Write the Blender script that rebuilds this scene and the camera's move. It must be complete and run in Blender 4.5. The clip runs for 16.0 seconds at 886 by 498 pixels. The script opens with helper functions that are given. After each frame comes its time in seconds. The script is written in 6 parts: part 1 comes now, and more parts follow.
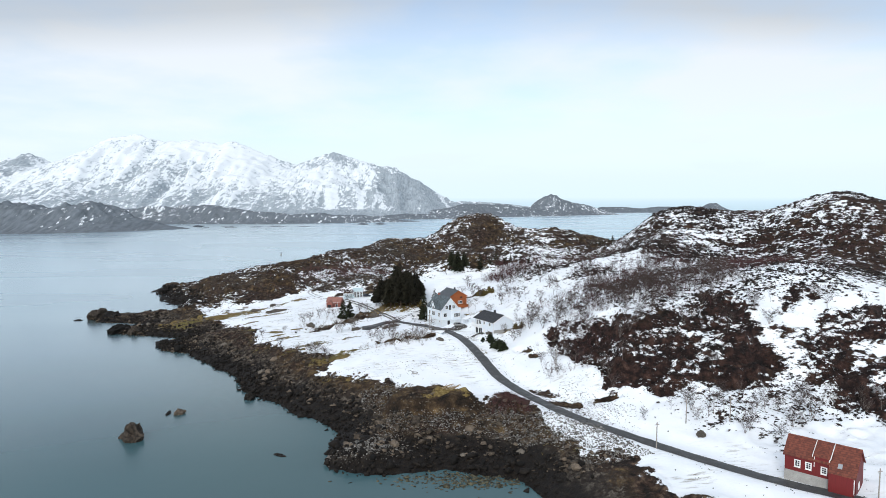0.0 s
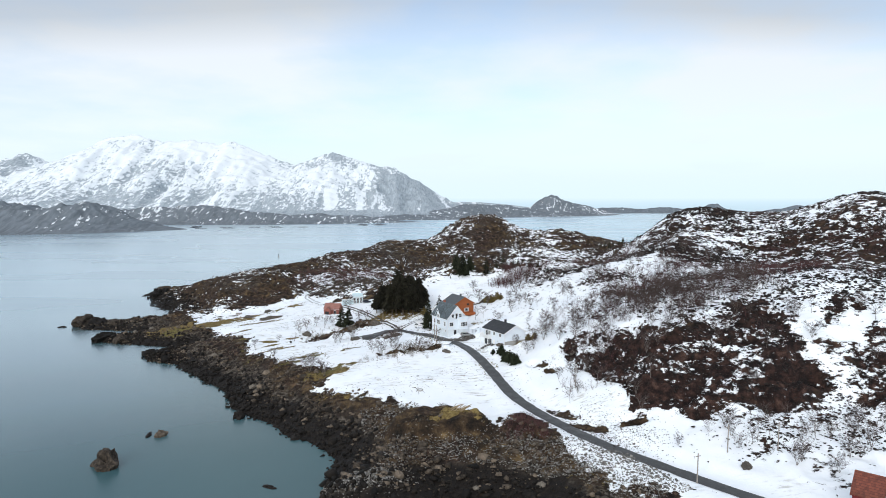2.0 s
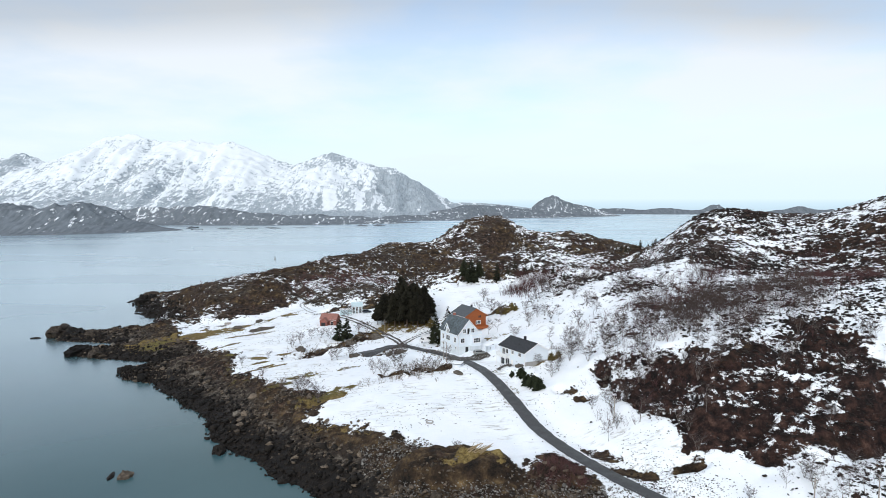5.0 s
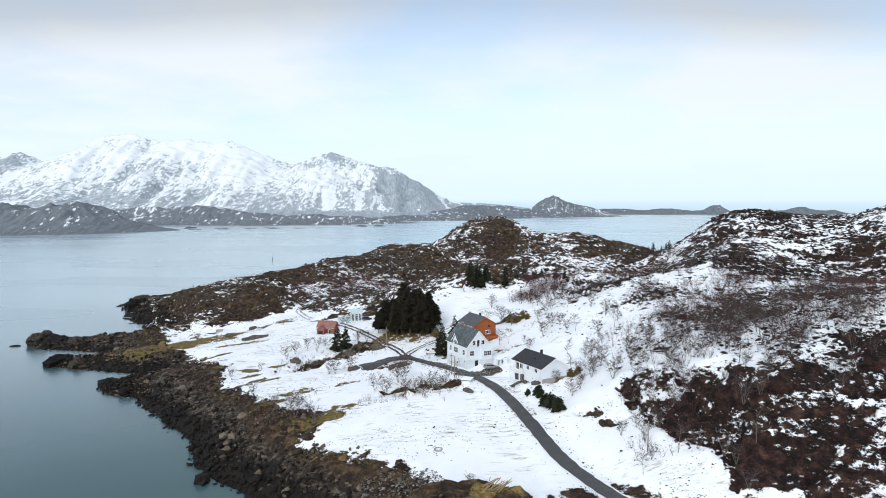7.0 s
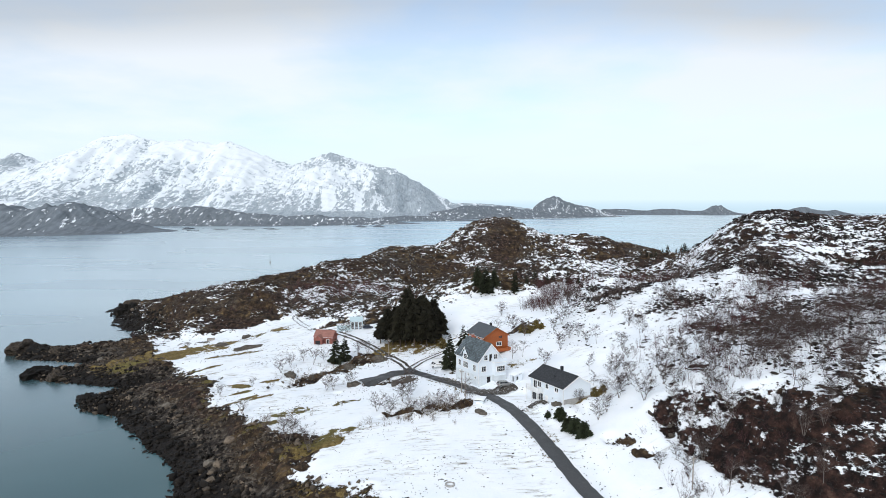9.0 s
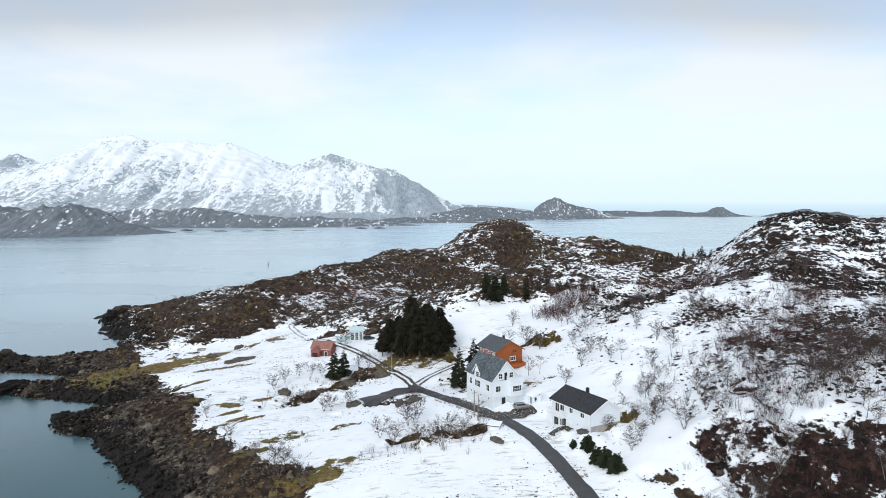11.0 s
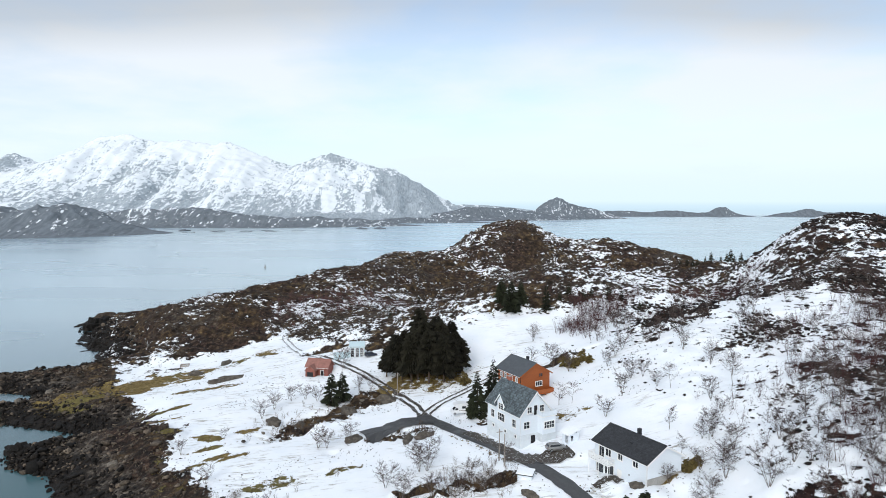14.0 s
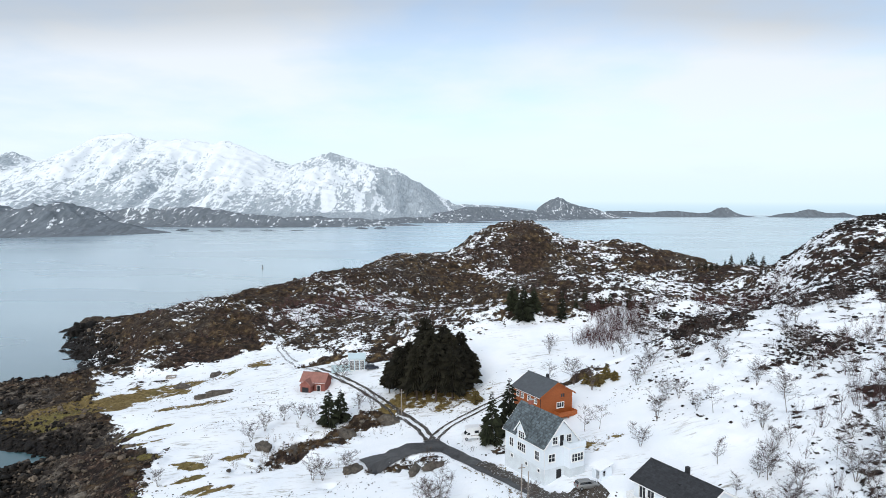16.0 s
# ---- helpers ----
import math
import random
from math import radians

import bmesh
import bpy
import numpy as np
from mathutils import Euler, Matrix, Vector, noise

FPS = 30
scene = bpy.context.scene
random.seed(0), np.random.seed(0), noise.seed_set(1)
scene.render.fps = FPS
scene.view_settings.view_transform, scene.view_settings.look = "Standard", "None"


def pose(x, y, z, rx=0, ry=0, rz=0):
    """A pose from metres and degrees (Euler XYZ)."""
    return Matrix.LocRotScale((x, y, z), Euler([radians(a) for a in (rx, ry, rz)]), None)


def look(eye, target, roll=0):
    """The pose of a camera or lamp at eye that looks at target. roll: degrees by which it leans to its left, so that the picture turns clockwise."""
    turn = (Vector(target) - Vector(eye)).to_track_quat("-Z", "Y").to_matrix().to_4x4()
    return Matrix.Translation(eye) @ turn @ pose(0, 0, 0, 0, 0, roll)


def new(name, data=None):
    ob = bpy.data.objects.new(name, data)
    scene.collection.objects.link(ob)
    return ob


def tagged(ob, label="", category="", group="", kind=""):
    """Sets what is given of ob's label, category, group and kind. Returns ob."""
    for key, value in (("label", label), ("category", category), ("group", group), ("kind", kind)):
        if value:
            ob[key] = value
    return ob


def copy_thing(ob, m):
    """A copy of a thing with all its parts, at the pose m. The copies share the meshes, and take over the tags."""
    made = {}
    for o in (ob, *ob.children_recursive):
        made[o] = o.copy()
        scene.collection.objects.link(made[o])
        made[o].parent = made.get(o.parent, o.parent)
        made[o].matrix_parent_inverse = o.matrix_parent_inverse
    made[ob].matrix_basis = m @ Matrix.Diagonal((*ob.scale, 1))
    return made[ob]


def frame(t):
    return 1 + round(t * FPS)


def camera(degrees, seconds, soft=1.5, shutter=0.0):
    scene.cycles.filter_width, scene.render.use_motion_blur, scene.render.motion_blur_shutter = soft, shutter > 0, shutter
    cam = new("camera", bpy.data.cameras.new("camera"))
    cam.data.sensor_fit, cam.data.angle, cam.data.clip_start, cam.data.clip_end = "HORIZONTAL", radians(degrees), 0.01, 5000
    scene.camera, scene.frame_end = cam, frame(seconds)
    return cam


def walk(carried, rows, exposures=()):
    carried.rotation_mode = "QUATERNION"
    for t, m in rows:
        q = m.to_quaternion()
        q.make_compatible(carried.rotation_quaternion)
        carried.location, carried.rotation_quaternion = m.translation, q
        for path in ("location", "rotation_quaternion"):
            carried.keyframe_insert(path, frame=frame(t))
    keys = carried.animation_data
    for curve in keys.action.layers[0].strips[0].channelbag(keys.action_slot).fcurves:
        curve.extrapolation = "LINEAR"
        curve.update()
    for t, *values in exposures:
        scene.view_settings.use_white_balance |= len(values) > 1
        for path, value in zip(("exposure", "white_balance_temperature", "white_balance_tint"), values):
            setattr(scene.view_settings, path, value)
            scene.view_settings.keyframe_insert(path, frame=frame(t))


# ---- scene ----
cam = camera(69.0, 16.0, 0.9)
PATH = [
    (0, pose(10.22, -74.91, 67.33, 85.875, 0.117, 0.127)),
    (1, pose(8.93, -65.40, 67.34, 85.895, 0.097, 0.106)),
    (2, pose(7.63, -55.94, 67.35, 85.922, 0.094, 0.074)),
    (3, pose(6.35, -46.51, 67.36, 85.948, 0.080, 0.049)),
    (4, pose(5.07, -37.13, 67.37, 85.965, 0.068, 0.024)),
    (5.2, pose(3.54, -25.92, 67.38, 85.977, 0.022, -0.001)),
    (6.5, pose(1.89, -13.85, 67.39, 85.980, -0.026, -0.029)),
    (7.5, pose(0.63, -4.61, 67.40, 85.991, -0.034, -0.052)),
    (8.5, pose(-0.63, 4.59, 67.40, 86.006, -0.014, -0.062)),
    (9.2, pose(-1.50, 11.01, 67.41, 86.033, 0.006, -0.065)),
    (10.3, pose(-2.87, 21.05, 67.42, 86.106, -0.012, -0.057)),
    (11.5, pose(-4.36, 31.95, 67.43, 86.181, -0.041, -0.048)),
    (12.5, pose(-5.59, 40.99, 67.44, 86.192, -0.053, -0.037)),
    (13.5, pose(-6.82, 49.98, 67.44, 86.168, -0.047, -0.031)),
    (14.5, pose(-8.04, 58.94, 67.45, 86.143, -0.071, -0.035)),
    (15.25, pose(-8.96, 65.62, 67.46, 86.131, -0.118, -0.041)),
    (16, pose(-9.87, 72.29, 67.46, 86.130, -0.179, -0.043)),
]
walk(cam, PATH, [(0, 0.06, 6150, 9), (16, 0.06, 6150, 9)])
# ---- daylight: high thin overcast, sun low behind the camera's right shoulder ----
SUN_UP, SUN_ROT = radians(28), radians(200)
world = bpy.data.worlds.new("overcast_sky")
scene.world = world
world.use_nodes = True


def wire_world():
    nt = world.node_tree
    nt.nodes.clear()
    N, L = nt.nodes.new, nt.links.new
    out, bg = N("ShaderNodeOutputWorld"), N("ShaderNodeBackground")
    sky = N("ShaderNodeTexSky")
    sky.sky_type, sky.sun_disc, sky.sun_elevation, sky.sun_rotation = "NISHITA", False, SUN_UP, SUN_ROT
    sky.air_density, sky.dust_density = 1.0, 1.5
    dim = N("ShaderNodeVectorMath")
    dim.operation = "SCALE"
    dim.inputs["Scale"].default_value = 0.17
    L(sky.outputs[0], dim.inputs[0])
    geo = N("ShaderNodeTexCoord")
    sep = N("ShaderNodeSeparateXYZ")
    L(geo.outputs["Generated"], sep.inputs[0])
    # cloud sheet: streaks that flatten towards the horizon
    up = N("ShaderNodeMath")
    up.operation = "ADD"
    up.inputs[1].default_value = 0.16
    L(sep.outputs["Z"], up.inputs[0])
    flat = N("ShaderNodeVectorMath")
    flat.operation = "DIVIDE"
    cmb = N("ShaderNodeCombineXYZ")
    for i in range(3):
        L(up.outputs[0], cmb.inputs[i])
    L(geo.outputs["Generated"], flat.inputs[0])
    L(cmb.outputs[0], flat.inputs[1])
    n1 = N("ShaderNodeTexNoise")
    n1.inputs["Scale"].default_value, n1.inputs["Detail"].default_value, n1.inputs["Roughness"].default_value = 1.1, 6.0, 0.52
    L(flat.outputs[0], n1.inputs["Vector"])
    cover = N("ShaderNodeMapRange")
    cover.inputs["From Min"].default_value, cover.inputs["From Max"].default_value = 0.36, 0.62
    cover.inputs["To Min"].default_value, cover.inputs["To Max"].default_value = 0.45, 1.0
    L(n1.outputs["Fac"], cover.inputs["Value"])
    # cloud bright low down; the grey band above paints lens vignette into the sky
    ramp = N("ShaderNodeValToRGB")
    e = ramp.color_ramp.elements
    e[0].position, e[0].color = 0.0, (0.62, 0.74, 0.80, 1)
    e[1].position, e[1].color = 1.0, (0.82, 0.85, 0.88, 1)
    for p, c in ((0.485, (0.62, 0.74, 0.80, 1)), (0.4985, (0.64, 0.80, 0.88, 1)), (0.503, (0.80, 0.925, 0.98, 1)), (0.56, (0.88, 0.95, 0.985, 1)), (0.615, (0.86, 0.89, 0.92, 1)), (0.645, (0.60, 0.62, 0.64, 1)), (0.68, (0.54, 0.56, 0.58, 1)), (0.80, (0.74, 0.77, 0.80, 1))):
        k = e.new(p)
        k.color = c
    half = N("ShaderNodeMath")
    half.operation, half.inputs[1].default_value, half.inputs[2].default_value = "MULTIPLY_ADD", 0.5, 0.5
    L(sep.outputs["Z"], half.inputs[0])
    # the band drops lower towards both sides, for the vignette's dark corners
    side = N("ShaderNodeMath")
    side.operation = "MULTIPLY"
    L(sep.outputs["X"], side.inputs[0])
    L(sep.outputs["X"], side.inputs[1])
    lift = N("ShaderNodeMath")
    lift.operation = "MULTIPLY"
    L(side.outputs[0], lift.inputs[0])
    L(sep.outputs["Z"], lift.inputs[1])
    vignette = N("ShaderNodeMath")
    vignette.operation, vignette.inputs[1].default_value = "MULTIPLY_ADD", 0.45
    L(lift.outputs[0], vignette.inputs[0])
    L(half.outputs[0], vignette.inputs[2])
    L(vignette.outputs[0], ramp.inputs[0])
    # no gaps in the cloud close to the horizon
    low = N("ShaderNodeMapRange")
    low.inputs["From Min"].default_value, low.inputs["From Max"].default_value = 0.03, 0.16
    low.inputs["To Min"].default_value, low.inputs["To Max"].default_value = 1.0, 0.0
    L(sep.outputs["Z"], low.inputs["Value"])
    full = N("ShaderNodeMath")
    full.operation = "MAXIMUM"
    L(low.outputs[0], full.inputs[0])
    L(cover.outputs[0], full.inputs[1])
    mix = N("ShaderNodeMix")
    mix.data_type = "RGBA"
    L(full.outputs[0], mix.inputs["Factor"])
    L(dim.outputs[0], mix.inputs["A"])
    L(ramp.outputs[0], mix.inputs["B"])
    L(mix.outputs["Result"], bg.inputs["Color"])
    bg.inputs["Strength"].default_value = 1.0
    L(bg.outputs[0], out.inputs[0])


wire_world()
sun = new("sun", bpy.data.lights.new("sun", "SUN"))
sun.data.energy, sun.data.angle, sun.data.color = 1.7, radians(30), (1.0, 0.96, 0.90)
sun.matrix_world = look((0, 0, 100), (-math.sin(SUN_ROT) * 100, -math.cos(SUN_ROT) * 100, 100 - 100 * math.tan(SUN_UP)))
# landforms: x, y, height, two radii, turn
MEADOW = [
    (0, 125, 3.8, 30, 26, 0),
    (8, 165, 5.2, 26, 26, 0),
    (-30, 185, 5.2, 30, 30, 0),
    (-20, 235, 1.2, 32, 32, 0),
    (25, 200, 7.1, 26, 26, 0),
    (-80, 230, 4.1, 35, 30, 0),
    (50, 95, 1.6, 22, 26, 0),
    (85, 65, 1, 26, 26, 0),
    (-90, 280, -0.6, 30, 26, 0),
    (-45, 290, 8.7, 34, 34, 0),
    (10, 270, 9.9, 32, 32, 0),
]
HEADLAND = [
    (-120, 360, 14.4, 36, 28, -12),
    (-60, 380, 10.8, 40, 30, 0),
    (-168, 392, 1.5, 28, 20, -25),
    (-150, 430, 2.0, 30, 24, -15),
    (-100, 435, 12.1, 30, 26, 0),
    (-55, 448, 17.8, 30, 30, 0),
    (-42, 506, 22.3, 26, 32, 0),
    (-10, 400, -3.1, 36, 36, 0),
]
FAR_HILL = [
    (-12, 520, 12.4, 20, 34, 0),
    (14, 528, 23.2, 15, 32, 0),
    (34, 526, 26.3, 15, 34, 0),
    (56, 526, 31.7, 16, 34, 0),
    (82, 526, 20.1, 18, 34, 0),
    (112, 524, 25.2, 20, 36, 0),
    (145, 515, 10, 24, 38, 0),
    (50, 440, 13.5, 44, 44, 0),
    (165, 500, 21.5, 34, 40, 0),
    (130, 400, 31.8, 46, 40, 0),
]
EAST_SLOPE = [
    (70, 128, 5.1, 15, 15, 0),
    (85, 118, 7.9, 16, 18, 0),
    (62, 150, 9.6, 18, 22, 0),
    (85, 165, 10.5, 26, 26, 0),
    (60, 185, 4.5, 22, 24, 0),
    (60, 235, 17.6, 28, 28, 0),
    (100, 215, 9.4, 32, 32, 0),
    (125, 130, 20.1, 28, 28, 0),
    (150, 190, 25.6, 40, 36, 0),
    (120, 100, -9.3, 24, 24, 0),
    (145, 310, 31.7, 26, 30, 0),
]
EAST_RIDGE = [
    (185, 305, 13.8, 34, 34, 0),
    (215, 262, 36.6, 30, 34, 0),
    (120, 260, 22.8, 30, 28, 0),
    (280, 230, 36.1, 60, 70, 0),
    (180, 100, 18.6, 60, 60, 0),
    (260, 350, 27.6, 70, 60, 0),
    (30, 330, 27.7, 40, 34, 0),
    (90, 320, 31.3, 36, 36, 0),
]
SADDLES = [
    (70, 345, -10.5, 26, 26, 0),
    (115, 345, -13, 24, 24, 0),
    (150, 350, -0.4, 24, 24, 0),
    (100, 300, -13.7, 18, 20, 0),
    (60, 300, -3.2, 24, 22, 0),
    (105, 450, -13, 34, 34, 0),
    (160, 440, -9.7, 34, 34, 0),
    (200, 400, -1.4, 34, 34, 0),
    (190, 340, 14.6, 20, 24, 0),
    (235, 300, -1.8, 24, 24, 0),
    (175, 225, 0.2, 24, 24, 0),
    (215, 215, -0.6, 28, 28, 0),
    (-20, 470, 0.4, 26, 26, 0),
    (-110, 400, 2.2, 26, 20, 0),
    (70, 200, 1.3, 16, 16, 0),
    (75, 107, -3.5, 9, 7, -20),
]
HILLS = MEADOW + HEADLAND + FAR_HILL + EAST_SLOPE + EAST_RIDGE + SADDLES
SHORE = [(60, -120), (50, 20), (34, 66), (28, 78), (10, 84), (-6, 81), (-19, 84), (-21, 95), (-20, 108), (-28, 120), (-39, 129), (-47, 139), (-62, 151), (-66, 162), (-70, 171), (-83, 184), (-93, 196), (-106, 211), (-119, 217), (-126, 228), (-107, 238), (-131, 246), (-158, 254), (-167, 264), (-149, 270), (-152, 280), (-186, 287), (-198, 303), (-165, 310), (-146, 320), (-150, 330), (-174, 359), (-205, 408), (-206, 432), (-150, 482), (-70, 580), (40, 660), (180, 640), (270, 500), (440, 480), (760, 520), (760, -120)]


# ---- materials ----
def material(name, rough=0.8, metal=0.0, spec=0.4):
    m = bpy.data.materials.new(name)
    m.use_nodes = True
    p = m.node_tree.nodes["Principled BSDF"]
    p.inputs["Roughness"].default_value, p.inputs["Metallic"].default_value = rough, metal
    p.inputs["Specular IOR Level"].default_value = spec
    return m, m.node_tree, p


def noise_node(nt, scale, detail=4.0, rough=0.55, stretch=None, vec=None):
    n = nt.nodes.new("ShaderNodeTexNoise")
    n.inputs["Scale"].default_value, n.inputs["Detail"].default_value, n.inputs["Roughness"].default_value = scale, detail, rough
    if vec is None:
        tc = nt.nodes.new("ShaderNodeTexCoord")
        vec = tc.outputs["Object"]
    if stretch:
        mp = nt.nodes.new("ShaderNodeMapping")
        mp.inputs["Scale"].default_value = stretch
        nt.links.new(vec, mp.inputs["Vector"])
        vec = mp.outputs[0]
    nt.links.new(vec, n.inputs["Vector"])
    return n.outputs["Fac"]


def ramp_node(nt, fac, stops):
    r = nt.nodes.new("ShaderNodeValToRGB")
    e = r.color_ramp.elements
    e[0].position, e[0].color = stops[0][0], (*stops[0][1], 1)
    e[1].position, e[1].color = stops[-1][0], (*stops[-1][1], 1)
    for p, c in stops[1:-1]:
        k = e.new(p)
        k.color = (*c, 1)
    nt.links.new(fac, r.inputs[0])
    return r.outputs[0]


def calc(nt, op, a, b=None, c=None, clamp=False):
    n = nt.nodes.new("ShaderNodeMath")
    n.operation, n.use_clamp = op, clamp
    for i, v in enumerate((a, b, c)):
        if v is None:
            continue
        if isinstance(v, (int, float)):
            n.inputs[i].default_value = v
        else:
            nt.links.new(v, n.inputs[i])
    return n.outputs[0]


def blend(nt, fac, a, b):
    n = nt.nodes.new("ShaderNodeMix")
    n.data_type = "RGBA"
    for key, v in (("Factor", fac), ("A", a), ("B", b)):
        if isinstance(v, (int, float)):
            n.inputs[key].default_value = v
        elif isinstance(v, tuple):
            n.inputs[key].default_value = (*v, 1)
        else:
            nt.links.new(v, n.inputs[key])
    return n.outputs["Result"]


def bump_node(nt, p, height, strength=0.3, dist=0.05):
    b = nt.nodes.new("ShaderNodeBump")
    b.inputs["Strength"].default_value, b.inputs["Distance"].default_value = strength, dist
    nt.links.new(height, b.inputs["Height"])
    nt.links.new(b.outputs[0], p.inputs["Normal"])


def step(nt, v, lo, hi):
    n = nt.nodes.new("ShaderNodeMapRange")
    n.interpolation_type = "SMOOTHSTEP"
    n.inputs["From Min"].default_value, n.inputs["From Max"].default_value = lo, hi
    nt.links.new(v, n.inputs["Value"])
    return n.outputs[0]


def attr(nt, name):
    a = nt.nodes.new("ShaderNodeAttribute")
    a.attribute_name = name
    return a.outputs["Fac"]


def plain(name, color, rough=0.7, scale=6.0, vary=0.18, metal=0.0, bump=0.0, stretch=None, spec=0.4):
    """A paint or stone with two scales of tone and a little relief; each copy differs slightly."""
    m, nt, p = material(name, rough, metal, spec)
    dark, lite = tuple(c * (1 - vary) for c in color), tuple(min(1, c * (1 + vary)) for c in color)
    fine, broad = noise_node(nt, scale * 5, 3, 0.6, stretch), noise_node(nt, scale * 0.6, 3, 0.5, stretch)
    f = calc(nt, "ADD", calc(nt, "MULTIPLY", fine, 0.5), calc(nt, "MULTIPLY", broad, 0.5))
    info = nt.nodes.new("ShaderNodeObjectInfo")
    f = calc(nt, "ADD", f, calc(nt, "MULTIPLY_ADD", info.outputs["Random"], 0.16, -0.08))
    nt.links.new(ramp_node(nt, f, ((0.3, dark), (0.7, lite))), p.inputs["Base Color"])
    if bump:
        bump_node(nt, p, fine, bump, 0.03)
    return m


def ground_material():
    m, nt, p = material("snowy_ground", 0.85, 0, 0.25)
    L = nt.links.new
    snow, rock, grass, wet, thin, heather = (attr(nt, k) for k in ("snow", "rock", "grass", "wet", "thin", "heather"))
    ledge = noise_node(nt, 0.15, 6, 0.62, (0.75, 0.9, 2.2))
    lumps = noise_node(nt, 0.50, 6, 0.66, (0.85, 1.0, 1.6))
    fine = noise_node(nt, 1.7, 5, 0.65)
    # the snow lies where its amount beats the ledges and lumps; it leaves steep faces bare
    rough = calc(nt, "ADD", calc(nt, "MULTIPLY", ledge, 0.45), calc(nt, "MULTIPLY", lumps, 0.55))
    lying = step(nt, calc(nt, "SUBTRACT", calc(nt, "MULTIPLY_ADD", snow, 0.5, 0.25), rough), -0.018, 0.022)
    geo = nt.nodes.new("ShaderNodeNewGeometry")
    sep = nt.nodes.new("ShaderNodeSeparateXYZ")
    L(geo.outputs["Normal"], sep.inputs[0])
    lying = calc(nt, "MULTIPLY", lying, step(nt, calc(nt, "ADD", sep.outputs["Z"], calc(nt, "MULTIPLY_ADD", lumps, 0.3, -0.15)), 0.34, 0.50))
    heath = ramp_node(nt, noise_node(nt, 0.55, 7, 0.66), ((0.34, (0.003, 0.0025, 0.002)), (0.45, (0.011, 0.0065, 0.005)), (0.55, (0.044, 0.026, 0.018)), (0.68, (0.150, 0.100, 0.066))))
    stone = ramp_node(nt, noise_node(nt, 0.6, 7, 0.64), ((0.32, (0.006, 0.0045, 0.004)), (0.5, (0.036, 0.028, 0.022)), (0.68, (0.18, 0.155, 0.125))))
    straw = ramp_node(nt, noise_node(nt, 0.9, 7, 0.72), ((0.3, (0.045, 0.030, 0.012)), (0.48, (0.165, 0.115, 0.038)), (0.68, (0.33, 0.25, 0.095))))
    green = ramp_node(nt, noise_node(nt, 1.3, 6, 0.7), ((0.3, (0.050, 0.036, 0.012)), (0.7, (0.22, 0.19, 0.062))))
    straw = blend(nt, step(nt, noise_node(nt, 0.035, 3, 0.5), 0.48, 0.56), straw, green)
    rocky = step(nt, calc(nt, "ADD", rock, calc(nt, "MULTIPLY_ADD", fine, 1.4, -0.7)), 0.35, 0.75)
    moss = ramp_node(nt, noise_node(nt, 0.33, 7, 0.66), ((0.35, (0.006, 0.0045, 0.003)), (0.48, (0.030, 0.019, 0.011)), (0.58, (0.080, 0.052, 0.026)), (0.70, (0.20, 0.135, 0.060))))
    ling = ramp_node(nt, noise_node(nt, 0.45, 7, 0.68), ((0.36, (0.003, 0.002, 0.002)), (0.47, (0.014, 0.007, 0.006)), (0.57, (0.040, 0.020, 0.015)), (0.70, (0.105, 0.060, 0.044))))
    heath = blend(nt, step(nt, noise_node(nt, 0.045, 6, 0.7), 0.40, 0.54), heath, moss)
    heath = blend(nt, heather, heath, ling)
    bare = blend(nt, rocky, heath, stone)
    tuft = step(nt, calc(nt, "ADD", grass, calc(nt, "MULTIPLY_ADD", calc(nt, "ADD", lumps, fine), 0.9, -0.9)), 0.38, 0.58)
    bare = blend(nt, tuft, bare, straw)
    weed = ramp_node(nt, noise_node(nt, 0.9, 6, 0.7), ((0.35, (0.003, 0.0022, 0.002)), (0.55, (0.009, 0.006, 0.004)), (0.75, (0.034, 0.024, 0.013))))
    bare = blend(nt, wet, bare, weed)
    white = ramp_node(nt, noise_node(nt, 0.12, 5, 0.6), ((0.3, (0.82, 0.86, 0.90)), (0.65, (0.90, 0.92, 0.94))))
    # wind-thinned snow with grass showing through in streaks
    mp = nt.nodes.new("ShaderNodeMapping")
    mp.inputs["Rotation"].default_value = (0, 0, radians(-24))
    mp.inputs["Scale"].default_value = (0.30, 1.3, 0.3)
    tc = nt.nodes.new("ShaderNodeTexCoord")
    L(tc.outputs["Object"], mp.inputs["Vector"])
    streak = noise_node(nt, 0.8, 6, 0.68, None, mp.outputs[0])
    worn = calc(nt, "MULTIPLY", step(nt, calc(nt, "ADD", streak, calc(nt, "MULTIPLY_ADD", fine, 0.16, -0.08)), 0.50, 0.68), calc(nt, "MULTIPLY", thin, step(nt, noise_node(nt, 0.11, 4, 0.6), 0.40, 0.60)))
    white = blend(nt, worn, white, ramp_node(nt, fine, ((0.4, (0.16, 0.14, 0.10)), (0.62, (0.50, 0.48, 0.42)))))
    L(blend(nt, lying, bare, white), p.inputs["Base Color"])
    L(calc(nt, "MULTIPLY_ADD", wet, -0.18, 0.90), p.inputs["Roughness"])
    bump_node(nt, p, calc(nt, "ADD", calc(nt, "MULTIPLY", calc(nt, "ADD", fine, lumps), calc(nt, "MULTIPLY_ADD", lying, -0.8, 1.0)), calc(nt, "MULTIPLY", lying, 0.45)), 0.8, 0.5)
    return m


